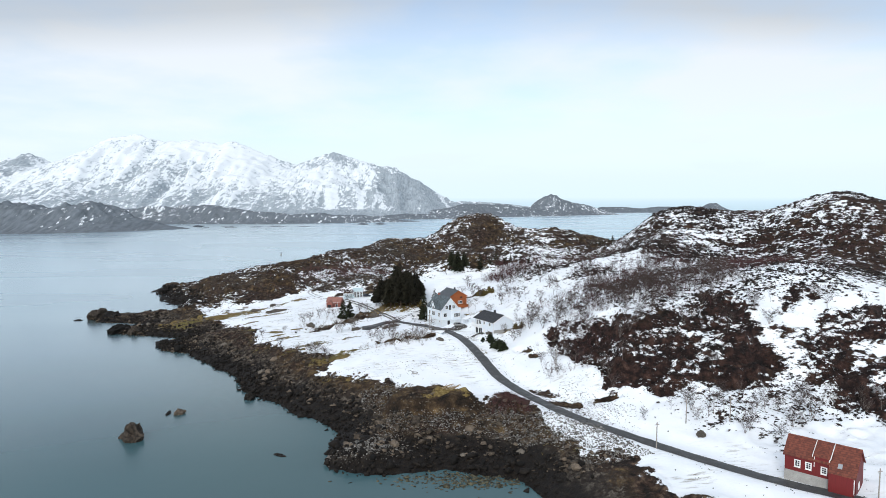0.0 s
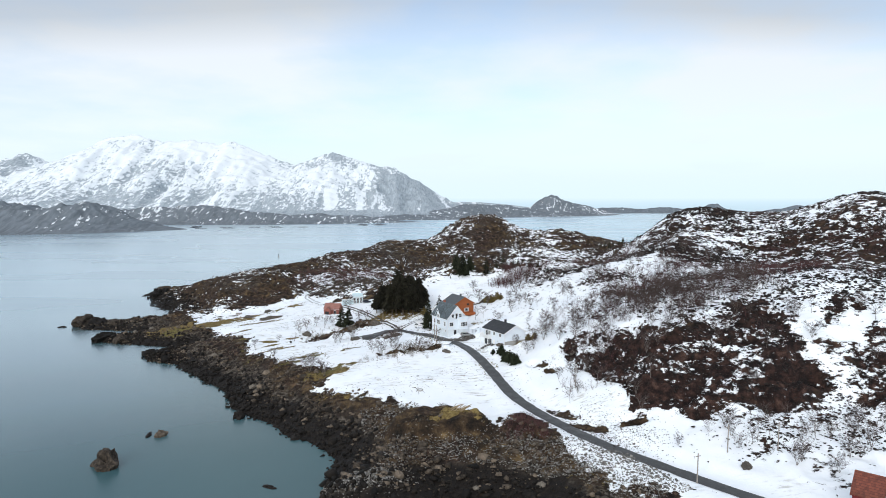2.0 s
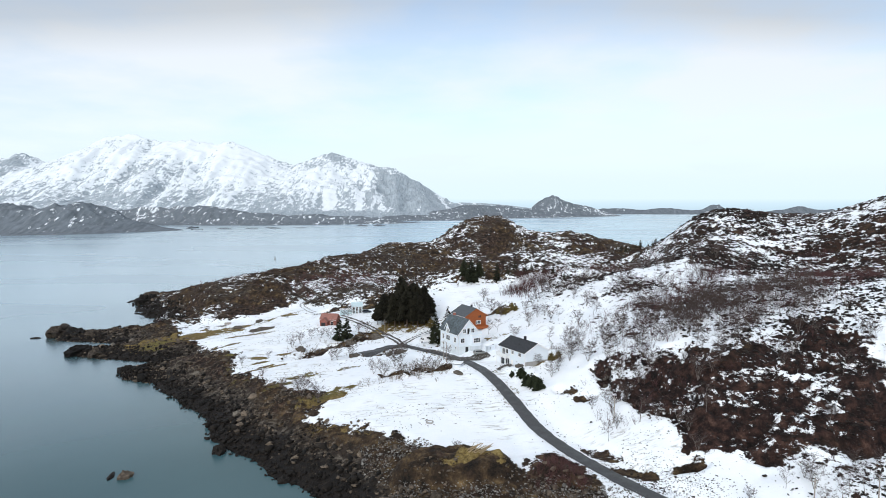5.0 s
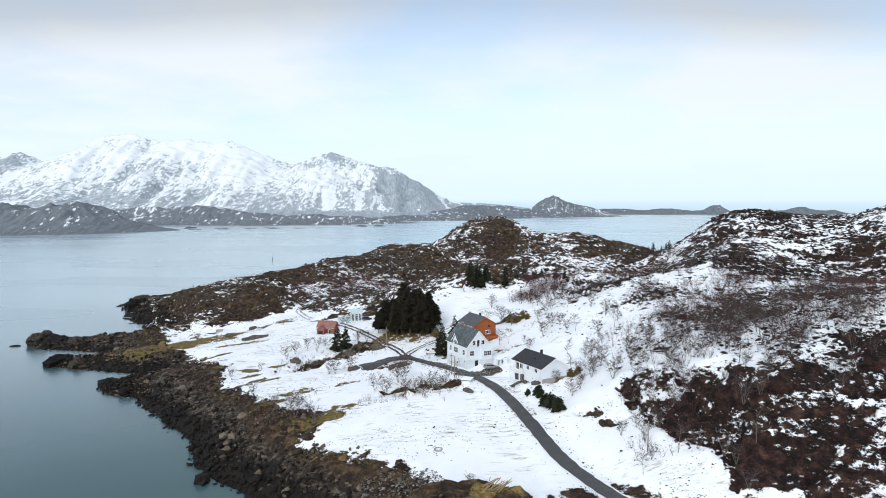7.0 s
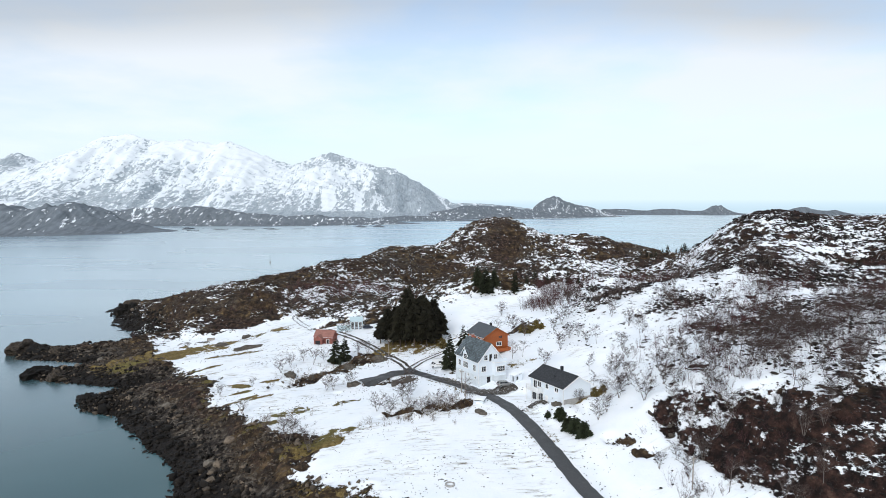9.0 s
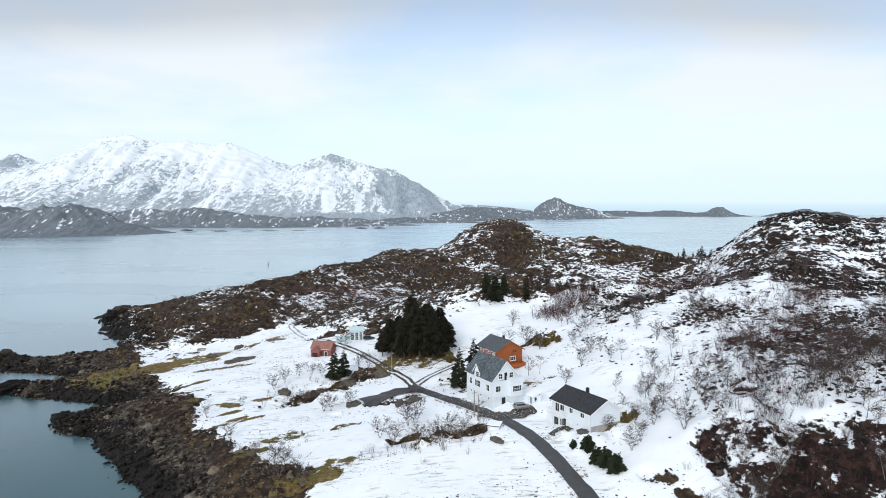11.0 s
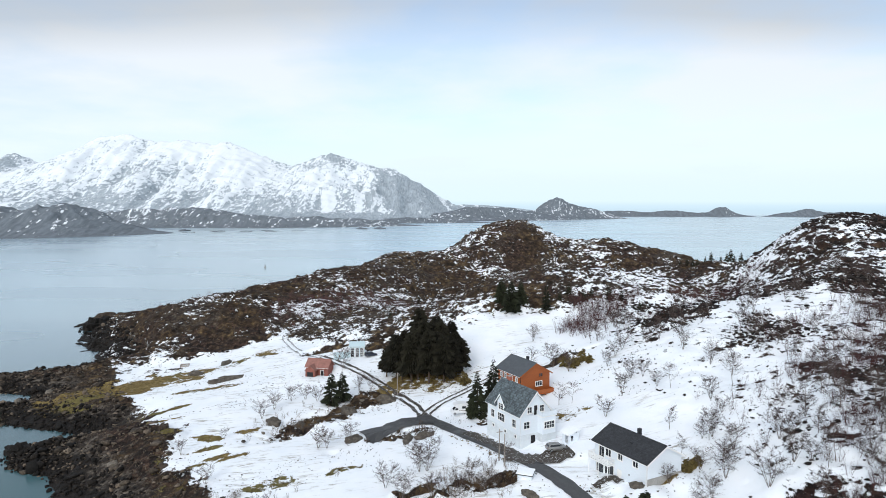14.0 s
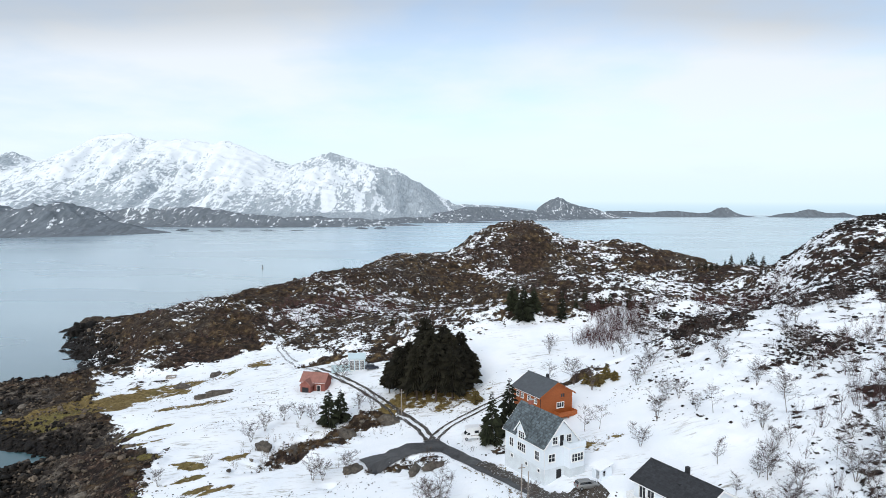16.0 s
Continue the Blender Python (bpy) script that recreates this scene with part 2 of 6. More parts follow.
def water_material():
    m, nt, p = material("sea_water", 0.06, 0, 0.5)
    L = nt.links.new
    p.inputs["IOR"].default_value = 1.33
    L(ramp_node(nt, noise_node(nt, 0.012, 4, 0.5), ((0.3, (0.046, 0.098, 0.110)), (0.7, (0.062, 0.126, 0.140)))), p.inputs["Base Color"])
    waves = calc(nt, "ADD", noise_node(nt, 0.55, 5, 0.6, (1.0, 0.6, 1.0)), calc(nt, "MULTIPLY", noise_node(nt, 0.05, 3, 0.5), 1.5))
    bump_node(nt, p, waves, 0.06, 0.2)
    rough = ramp_node(nt, noise_node(nt, 0.006, 3, 0.5, (0.4, 1.2, 1.0)), ((0.30, (0.22, 0.22, 0.22)), (0.65, (0.30, 0.30, 0.30))))
    L(rough, p.inputs["Roughness"])
    # small waves turn the far water into a sheet that throws back the low sky
    gloss, lw, mixer = nt.nodes.new("ShaderNodeBsdfGlossy"), nt.nodes.new("ShaderNodeLayerWeight"), nt.nodes.new("ShaderNodeMixShader")
    gloss.inputs["Color"].default_value = (0.86, 0.95, 1.0, 1)
    L(rough, gloss.inputs["Roughness"])
    lw.inputs["Blend"].default_value = 0.5
    L(calc(nt, "MULTIPLY", step(nt, lw.outputs["Facing"], 0.62, 0.95), 0.75), mixer.inputs[0])
    L(p.outputs[0], mixer.inputs[1])
    L(gloss.outputs[0], mixer.inputs[2])
    L(mixer.outputs[0], nt.nodes["Material Output"].inputs["Surface"])
    return m


def mountain_material(name, cover, tone):
    m, nt, p = material(name, 0.9, 0, 0.2)
    L = nt.links.new
    snow = attr(nt, "snow")
    a = noise_node(nt, 0.052, 8, 0.70, (1.0, 0.5, 1.2))
    b = noise_node(nt, 0.075, 7, 0.68, (1.6, 0.3, 0.26))
    c = noise_node(nt, 0.005, 4, 0.6)
    rough = calc(nt, "ADD", calc(nt, "ADD", calc(nt, "MULTIPLY", a, 0.46), calc(nt, "MULTIPLY", b, 0.42)), calc(nt, "MULTIPLY", c, 0.12))
    lying = step(nt, calc(nt, "SUBTRACT", calc(nt, "MULTIPLY_ADD", snow, 0.6, cover), rough), -0.012, 0.02)
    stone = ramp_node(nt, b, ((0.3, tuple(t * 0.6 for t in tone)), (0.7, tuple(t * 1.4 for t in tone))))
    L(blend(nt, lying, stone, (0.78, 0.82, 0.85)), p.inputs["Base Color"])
    return m


GROUND, WATER = ground_material(), water_material()
# bare rock toned pale blue-grey, painting distance haze into its colour
MOUNTAIN = mountain_material("mountain_snow_and_hazed_rock", 0.247, (0.34, 0.385, 0.42))
# low rock lifted a little towards blue-grey, haze put into its base colour
LOW_ROCK = mountain_material("hazed_low_coast_rock", 0.138, (0.145, 0.165, 0.185))


# ---- landscape ----
def smooth(v, lo, hi):
    k = np.clip((v - lo) / (hi - lo), 0, 1)
    return k * k * (3 - 2 * k)


def lattice(ix, iy, seed):
    h = (ix.astype(np.int64) * 374761393 + iy.astype(np.int64) * 668265263 + seed * 1442695041) & 0xFFFFFFFF
    h = ((h ^ (h >> 13)) * 1274126177) & 0xFFFFFFFF
    return ((h ^ (h >> 16)) & 0xFFFF) / 65535.0


def value_noise(x, y, seed=0):
    ix, iy = np.floor(x), np.floor(y)
    u, v = x - ix, y - iy
    u, v = u * u * u * (u * (u * 6 - 15) + 10), v * v * v * (v * (v * 6 - 15) + 10)
    a, b = lattice(ix, iy, seed), lattice(ix + 1, iy, seed)
    c, d = lattice(ix, iy + 1, seed), lattice(ix + 1, iy + 1, seed)
    return (a + (b - a) * u) * (1 - v) + (c + (d - c) * u) * v


def fbm(x, y, size, octaves=4, seed=0, ridged=False):
    """Fractal noise about zero, -1 to 1; its largest forms are size metres wide."""
    total, amp, norm = 0, 1.0, 0
    cs, sn = math.cos(0.6), math.sin(0.6)
    u, v = x / size, y / size
    for o in range(octaves):
        n = value_noise(u + 17.3 * o, v - 9.1 * o, seed + o) * 2 - 1
        if ridged:
            n = 1 - 2 * np.abs(n)
        total, norm, amp = total + amp * n, norm + amp, amp * 0.5
        u, v = (u * cs - v * sn) * 2.03, (u * sn + v * cs) * 2.03
    return total / norm


def inside_distance(X, Y, outline):
    """Metres inside a closed plan outline, negative outside it."""
    P = np.array(outline, float)
    Q = np.roll(P, -1, 0)
    d, inside = np.full(X.shape, 1e9), np.zeros(X.shape, bool)
    for (ax, ay), (bx, by) in zip(P, Q):
        ex, ey = bx - ax, by - ay
        k = np.clip(((X - ax) * ex + (Y - ay) * ey) / (ex * ex + ey * ey), 0, 1)
        d = np.minimum(d, np.hypot(X - ax - k * ex, Y - ay - k * ey))
        if by != ay:
            inside ^= ((ay > Y) != (by > Y)) & (X < ex * (Y - ay) / ey + ax)
    return np.where(inside, d, -d)


def shore_distance(X, Y):
    """Metres inland from the waterline, negative out at sea."""
    return inside_distance(X, Y, SHORE)


def bell(X, Y, x, y, rx, ry, turn=0.0):
    a = radians(turn)
    u, v = (X - x) * math.cos(a) + (Y - y) * math.sin(a), -(X - x) * math.sin(a) + (Y - y) * math.cos(a)
    return np.exp(-0.5 * ((u / rx) ** 2 + (v / ry) ** 2))


def line_distance(X, Y, pts):
    d, best = np.full(X.shape, 1e9), np.zeros(X.shape)
    for i, ((ax, ay), (bx, by)) in enumerate(zip(pts, pts[1:])):
        ex, ey = bx - ax, by - ay
        k = np.clip(((X - ax) * ex + (Y - ay) * ey) / (ex * ex + ey * ey), 0, 1)
        q = np.hypot(X - ax - k * ex, Y - ay - k * ey)
        best = np.where(q < d, i + k, best)
        d = np.minimum(d, q)
    return d, best


def spline(pts, n=8):
    """A Catmull-Rom curve through plan points."""
    P = [np.array(p, float) for p in pts]
    P = [2 * P[0] - P[1]] + P + [2 * P[-1] - P[-2]]
    out = []
    for a, b, c, d in zip(P, P[1:], P[2:], P[3:]):
        for k in range(n):
            t = k / n
            out.append(0.5 * (2 * b + (c - a) * t + (2 * a - 5 * b + 4 * c - d) * t * t + (3 * b - a - 3 * c + d) * t ** 3))
    out.append(P[-2])
    return [tuple(p) for p in out]


ROAD = spline([(112, 30), (101, 41), (92.6, 49.4), (81.5, 58.4), (67.8, 72.6), (53.5, 89.5), (45.2, 100), (37.5, 112), (31.2, 123.4), (26.9, 134), (22.8, 150.5), (18.6, 164), (14.5, 173), (9.1, 181.5), (0, 195.5), (-7.6, 209), (-12.6, 218.5)])
TRACK = spline([(-12.6, 218.5), (-16, 228.5), (-24, 241.5), (-33, 254.8), (-41.5, 265), (-58, 286), (-67.8, 307), (-73, 324), (-64, 345)])
DRIVE = spline([(-12.0, 217.5), (-10.5, 223), (-5, 230), (4, 237), (12, 243)], 6)
SPUR = spline([(-9.5, 212), (-17, 213), (-26.5, 207.5)], 6)


def base_height(X, Y):
    """The bare land form, without small relief."""
    sd = shore_distance(X, Y)
    z = np.where(sd > 0, 3.2 * (1 - np.exp(-np.maximum(sd, 0) / 7)), np.maximum(sd * 0.35, -9))
    grow = smooth(sd, 0, 22)
    for x, y, h, rx, ry, turn in HILLS:
        z = z + grow * h * bell(X, Y, x, y, rx, ry, turn)
    return z, sd


ROAD_XY = np.array(ROAD)
ROAD_Z = base_height(ROAD_XY[:, 0], ROAD_XY[:, 1])[0]
ROAD_Z = np.convolve(np.pad(ROAD_Z, 6, "edge"), np.ones(13) / 13, "valid")

# golden and green turf that the thaw has laid bare: x, y, half length, half width, turn
TURF = [(-112, 273, 20, 7.5, 38), (-77, 300, 7, 4, 10), (-79, 219, 5, 1.3, 5), (-68, 214, 7, 1.3, -20), (-57, 216, 2.6, 1.7, 20), (-83.5, 228, 5, 1.3, 25), (-63, 198.5, 4.5, 1.3, 35), (-57.5, 199.3, 3.5, 1.2, 30), (-62, 208, 5, 1.0, 25), (-88, 238, 6, 1.2, 20), (-12, 245, 10, 6, 0), (-1.5, 240, 3, 2.5, 0), (22.5, 199, 3.5, 3, 0), (-0.5, 242, 4, 3, 0), (30, 232, 4, 4, 0)] + [
        (-30, 160, 7, 4, 30), (-50, 176, 5, 1.6, 30), (9, 113.5, 7.8, 3.6, -8), (13, 112.5, 5, 2.4, -8), (33.5, 168, 5.5, 1.1, 22), (37.5, 171, 2.2, 1.6, 0), (-40, 184, 7, 2.2, 8), (-27, 187.5, 3.5, 1.3, 15), (-86, 257, 9, 1.6, 8)]
# dark crags of the east slope, as plan outlines
CRAG_MAIN = [(45, 147), (46, 139), (49, 127), (55, 119), (58, 112), (68, 106), (73, 103), (81, 103), (90, 101), (98, 102), (105, 107), (107, 113), (108, 124), (108, 134), (109, 143), (99, 146), (89, 138), (78, 127), (71, 129), (64, 138), (57, 145), (53, 151), (48, 155)]
CRAG_HIGH = [(113, 125), (119, 136), (126, 139), (132, 137), (126, 127), (118, 123)]
CRAG_EAST = [(113, 101), (116, 115), (123, 121), (143, 121), (178, 120), (176, 105), (140, 107), (130, 107), (124, 100)]
CRAG_LOW = [(113, 92), (121, 104), (140, 106), (170, 99), (160, 81), (122, 80)]
LEDGE_BELT = [(45, 246), (58, 266), (76, 281), (82, 266), (73, 243), (61, 236), (51, 234)]
# leafless scrub belts, as plan outlines
BELT_TOP = [(158, 250), (165, 262), (184, 260), (200, 240), (225, 235), (222, 218), (188, 216), (170, 236)]
BELT_LONG = [(63, 150), (68, 165), (77, 176), (91, 179), (113, 195), (135, 222), (154, 245), (177, 246), (174, 226), (150, 190), (136, 172), (119, 156), (105, 157), (87, 146), (71, 140)]
BELT_MID = [(64, 192), (70, 203), (82, 225), (104, 238), (127, 248), (121, 222), (97, 200), (78, 185)]
BELT_LOW = [(52, 152), (58, 168), (64, 176), (71, 161), (67, 138), (57, 135)]
BELT_FIELD = [(33, 268), (40, 291), (62, 297), (68, 290), (56, 276), (38, 255)]
BELT_SADDLE = [(78, 304), (111, 309), (116, 300), (104, 290), (80, 290)]
BELT_HEAD = [(-84, 358), (-64, 408), (-38, 419), (-30, 396), (-56, 355), (-76, 340)]
# the snow's seaward edge above the shore rocks, closed well inland
SNOW_EDGE = [(66, -120), (68, 50), (58, 60), (58, 68), (53, 78), (46, 80), (40, 90), (36, 99), (36, 112), (27, 118), (21, 116), (10, 119), (3, 122), (-3, 127), (-18, 139), (-30, 147), (-27, 159), (-40, 169), (-55, 189), (-67, 197), (-73, 207), (-76, 221), (-87, 232), (-103, 251), (-133, 297), (-146, 322), (-168, 364), (-198, 410), (-198, 430), (-148, 476), (-66, 572), (42, 650), (178, 630), (270, 490), (440, 470), (750, 500), (750, -120)]
# smaller bare spots: x, y, half length, half width, turn
BARE = [(38, 148, 3.5, 1.6, -50), (41, 141, 2.5, 1.4, -40), (-42, 219, 12, 6, 35), (-27, 233, 8, 4, 30), (0, 173.5, 8, 1.8, 18), (-13, 174, 4, 1.6, 20), (-20, 205, 8, 3, 10), (-33, 197, 3, 2, 0), (40, 117, 5, 2, -40), (56, 106, 4, 1.8, 0), (45, 108, 5, 1.6, -35), (3.5, 206.5, 4, 2, -55), (-47, 286, 9, 4, 0), (-28, 279, 7, 5, 0), (64, 212, 5, 2, 10), (30, 240, 9, 2.5, 15), (127, 283, 12, 3.5, 0), (160, 262, 18, 3.5, -10)]


# levelled building ground: x, y, radius, height
PADS = [(2.4, 199.5, 4.5, 16.7), (9, 187.5, 4.0, 17.5), (15.5, 187, 4.5, 17.5), (20.5, 176.5, 4.0, 16.2), (28.2, 164.5, 4.0, 18.0), (36.5, 169.5, 4.5, 18.8), (24.5, 170, 3.0, 17.0), (-48, 258, 6.0, 12.9)]


def zones(X, Y, sd, z):
    """How much snow, bare rock, turf and wet weed there is on the land at X, Y."""
    wob = fbm(X, Y, 26, 4, 5)
    edge = inside_distance(X, Y, SNOW_EDGE) + 4.5 * fbm(X, Y, 15, 4, 5) + 3.5 * fbm(X, Y, 5, 3, 6)
    shore = 1 - smooth(edge, -3.0, 2.5)
    head = smooth(Y + 10 * wob - np.interp(X, [-150, -115, -95, -75, -48, -32, -10, 30, 60, 90, 120, 150], [300, 306, 314, 325, 290, 277, 284, 286, 284, 294, 320, 340]), -5, 6)
    ragged = 5.0 * fbm(X, Y, 12, 5, 9)
    crag = np.zeros(X.shape)
    for x, y, a, b, turn in BARE:
        crag = np.maximum(crag, bell(X, Y, x, y, a, b, turn))
    crag = smooth(crag + 0.55 * fbm(X, Y, 18, 5, 9), 0.38, 0.75)
    cliff = np.max([inside_distance(X, Y, c) for c in (CRAG_MAIN, CRAG_HIGH, CRAG_EAST, CRAG_LOW)], axis=0) + ragged
    crag = np.maximum(crag, smooth(cliff, -2.0, 2.2))
    crag = np.maximum(crag, smooth(inside_distance(X, Y, LEDGE_BELT) + ragged, -2, 4))
    east = smooth(X - np.interp(Y, [40, 110, 150, 200, 300], [95, 62, 42, 38, 45]), -8, 14) * (1 - head)
    snow = np.full(X.shape, 0.93)
    snow = snow - 0.26 * smooth(-X, 25, 80) * smooth(fbm(X, Y, 30, 4, 13), -0.35, 0.3) - 0.05 * smooth(fbm(X, Y, 40, 3, 11), 0.0, 0.5)
    snow = snow * (1 - east) + east * (0.60 + 0.26 * fbm(X, Y, 40, 4, 21))
    snow = snow - 0.06 * east * bell(X, Y, 88, 205, 22, 34) - 0.16 * bell(X, Y, 112, 112, 15, 13) - 0.10 * smooth(X, 150, 190) * east
    scrub = np.max([inside_distance(X, Y, c) for c in (BELT_TOP, BELT_LONG, BELT_MID, BELT_LOW, BELT_FIELD)], axis=0)
    snow = snow + 0.03 * smooth(scrub + ragged, -4, 5) * smooth(-X, -150, -120)
    ridge = np.maximum(smooth(Y, 225, 290) * smooth(X, 90, 130), smooth(Y, 190, 230) * smooth(X, 140, 180))
    snow = snow * (1 - 0.20 * ridge)
    snow = snow * (1 - head) + head * (0.50 + 0.24 * fbm(X, Y, 24, 5, 31) - 0.11 * smooth(Y, 400, 470) - 0.13 * smooth(-X, 60, 105) - 0.04 * smooth(Y, 300, 380))
    snow = snow * (1 - crag) + crag * (0.39 + 0.20 * fbm(X, Y, 11, 4, 23) - 0.07 * smooth(-Y, -122, -106) * smooth(X, 50, 60))
    snow = snow * (1 - shore) + shore * (0.10 + 0.42 * smooth(edge, -9, 1.5) + 0.10 * fbm(X, Y, 9, 4, 25))
    turf = np.zeros(X.shape)
    for x, y, a, b, turn in TURF:
        turf = np.maximum(turf, (1.9 if a > 8.2 else 1.15) * bell(X, Y, x, y, a, b, turn))
    turf = smooth(turf + 1.0 * fbm(X, Y, 6, 5, 41) * smooth(turf, 0.03, 0.4), 0.34, 1.0)
    snow = snow * (1 - 0.54 * turf)
    rim = smooth(edge, -9, -4) * shore * smooth(fbm(X, Y, 14, 3, 45), -0.15, 0.25) * smooth(X, -130, -90)
    turf = np.maximum(turf, rim * 0.42)
    rock = np.maximum(shore * (0.30 + 0.70 * (1 - smooth(sd + 4 * wob, 6, 17))), 0.25 * head + 0.30 * head * smooth(fbm(X, Y, 20, 4, 33), 0.0, 0.3) + 0.2 * east)
    rock = np.maximum(rock, 0.30 * crag)
    wet = 1 - smooth(z + 0.8 * wob, 1.4, 3.4)
    thin = (1 - shore) * (1 - head) * (1 - 0.8 * east) * smooth(fbm(X, Y, 22, 4, 55) + 0.18 + 0.65 * bell(X, Y, -72, 235, 34, 50) + 0.5 * bell(X, Y, -10, 135, 24, 16), 0.22, 0.6)
    heather = np.maximum(smooth(cliff, -3, 2), 0.7 * east)
    return snow, np.clip(rock, 0, 1), turf, wet, shore, head, crag, east, thin, heather


def relief(X, Y, sd, shore, head, crag, east):
    """Small relief on the base form: boulders and ledges on the shore, knolls on the heath, crags on the slope."""
    big = fbm(X, Y, 15, 5, 51, True)
    mid = fbm(X, Y, 5.5, 4, 61, True)
    fine = fbm(X, Y, 2.2, 3, 71, True)
    d = shore * smooth(sd, -14, 3) * (0.40 + 0.60 * smooth(sd, 6, 16)) * (1.1 * big + 0.85 * mid + 0.45 * fine)
    d = d + head * (1.4 * fbm(X, Y, 46, 5, 81, True) + 1.3 * big + 0.7 * mid)
    d = d + crag * (1.9 * big + 1.1 * mid + 0.7 * fine - 1.6)
    d = d + east * (1.0 * big + 0.5 * mid + 0.25 * fine)
    d = d + (1 - shore) * (1 - head) * (1 - east) * (0.10 * fbm(X, Y, 6, 3, 91) + 0.25 * fbm(X, Y, 24, 2, 95))
    return d


def terrace(z, X, Y, rise):
    """Ledges with steep faces: the offset that turns an even slope into steps of that rise."""
    q = z / rise + 1.6 * fbm(X, Y, 34, 4, 131) + 0.35 * fbm(X, Y, 7, 3, 133)
    k = q - np.floor(q)
    return rise * (smooth(k, 0.55, 1.0) - k + 0.275)


def height(X, Y):
    X, Y = np.atleast_1d(np.asarray(X, float)), np.atleast_1d(np.asarray(Y, float))
    z, sd = base_height(X, Y)
    snow, rock, turf, wet, shore, head, crag, east, thin, heather = zones(X, Y, sd, z)
    near_road, at = line_distance(X, Y, ROAD)
    calm = smooth(near_road, 3.0, 9.0)
    yard = 1 - np.maximum.reduce([bell(X, Y, x, y, r, r) for x, y, r in ((9, 195, 9), (30, 172, 9), (89, 59, 8), (17, 227, 9), (-48, 254, 6))])
    steps = (0.95 * crag + 0.28 * east * (1 - crag)) * terrace(z, X, Y, 4.2) + 0.6 * head * terrace(z, X, Y, 5.0)
    z = z + (steps + relief(X, Y, sd, shore, head, crag, east)) * calm * np.clip(yard * 1.3 - 0.2, 0, 1)
    # the grassy bluff over the near beach
    z = z + (3.8 * smooth(bell(X, Y, 6, 112, 11, 4.8, -8), 0.36, 0.62) + 1.5 * smooth(bell(X, Y, -12, 89, 7.5, 4.0), 0.35, 0.7) + 1.8 * smooth(bell(X, Y, 30, 109, 4, 4), 0.3, 0.9)) * calm
    for x, y, r, at_z in PADS:
        k = smooth(bell(X, Y, x, y, r, r), 0.35, 0.9)
        z = z * (1 - k) + at_z * k
    level = np.interp(at, np.arange(len(ROAD_Z)), ROAD_Z)
    z = z * calm + (1 - calm) * level
    cove = bell(X, Y, 8, 95, 45, 24)
    tide = sd + 5 * fbm(X, Y, 12, 4, 57)
    wet = np.maximum(1 - smooth(z + 0.6 * fbm(X, Y, 12, 3, 57), 1.4, 2.6), 1 - smooth(tide - 4.5 * cove, 5.5, 9.0))
    wet = wet * (1 - 0.95 * smooth(bell(X, Y, -12, 90, 7.5, 4.0), 0.35, 0.6))
    return z, (snow, rock, turf, wet, thin, heather)


def h_at(x, y):
    return float(height(x, y)[0][0])


def sheet(name, xs, ys, z, mat, attrs=()):
    """One grid of faces over the plan lines xs and ys."""
    nx, ny = len(xs), len(ys)
    X, Y = np.meshgrid(xs, ys)
    co = np.stack([X, Y, z], -1).reshape(-1, 3)
    i = (np.arange(ny - 1)[:, None] * nx + np.arange(nx - 1)[None]).ravel()
    quads = np.stack([i, i + 1, i + nx + 1, i + nx], -1)
    me = bpy.data.meshes.new(name)
    me.vertices.add(len(co))
    me.vertices.foreach_set("co", co.astype(np.float32).ravel())
    me.loops.add(quads.size)
    me.loops.foreach_set("vertex_index", quads.astype(np.int32).ravel())
    me.polygons.add(len(quads))
    me.polygons.foreach_set("loop_start", np.arange(0, quads.size, 4, dtype=np.int32))
    me.polygons.foreach_set("use_smooth", np.ones(len(quads), bool))
    for key, v in attrs:
        a = me.attributes.new(key, "FLOAT", "POINT")
        a.data.foreach_set("value", np.asarray(v, np.float32).ravel())
    me.update(calc_edges=True)
    me.materials.append(mat)
    return new(name, me)


def lines(*spans):
    """Plan lines from spans of (start, end, step)."""
    return np.unique(np.concatenate([np.arange(a, b, s) for a, b, s in spans]))


def build_land():
    xs = lines((-300, -224, 8), (-224, -130, 1.2), (-130, 120, 0.8), (120, 260, 1.4), (260, 770, 12))
    ys = lines((-120, 44, 8), (44, 270, 0.75), (270, 430, 1.1), (430, 560, 1.8), (560, 680, 5))
    X, Y = np.meshgrid(xs, ys)
    z, kinds = height(X.ravel(), Y.ravel())
    land = sheet("ground", xs, ys, z.reshape(X.shape), GROUND, zip(("snow", "rock", "grass", "wet", "thin", "heather"), kinds))
    tagged(land, "snow-patched coastal ground of brown heath, rock and turf", "ground", kind="structure")
    return land


build_land()
sea = sheet("water", lines((-4900, -400, 300), (-400, 400, 100), (400, 4900, 300)), lines((-900, 0, 300), (0, 700, 100), (700, 4990, 330), (4985, 4990, 9)),
            0.0 * np.add.outer(lines((-900, 0, 300), (0, 700, 100), (700, 4990, 330), (4985, 4990, 9)), lines((-4900, -400, 300), (-400, 400, 100), (400, 4900, 300))), WATER)
tagged(sea, "calm pale blue sea turning teal near the shore", "water", kind="structure")


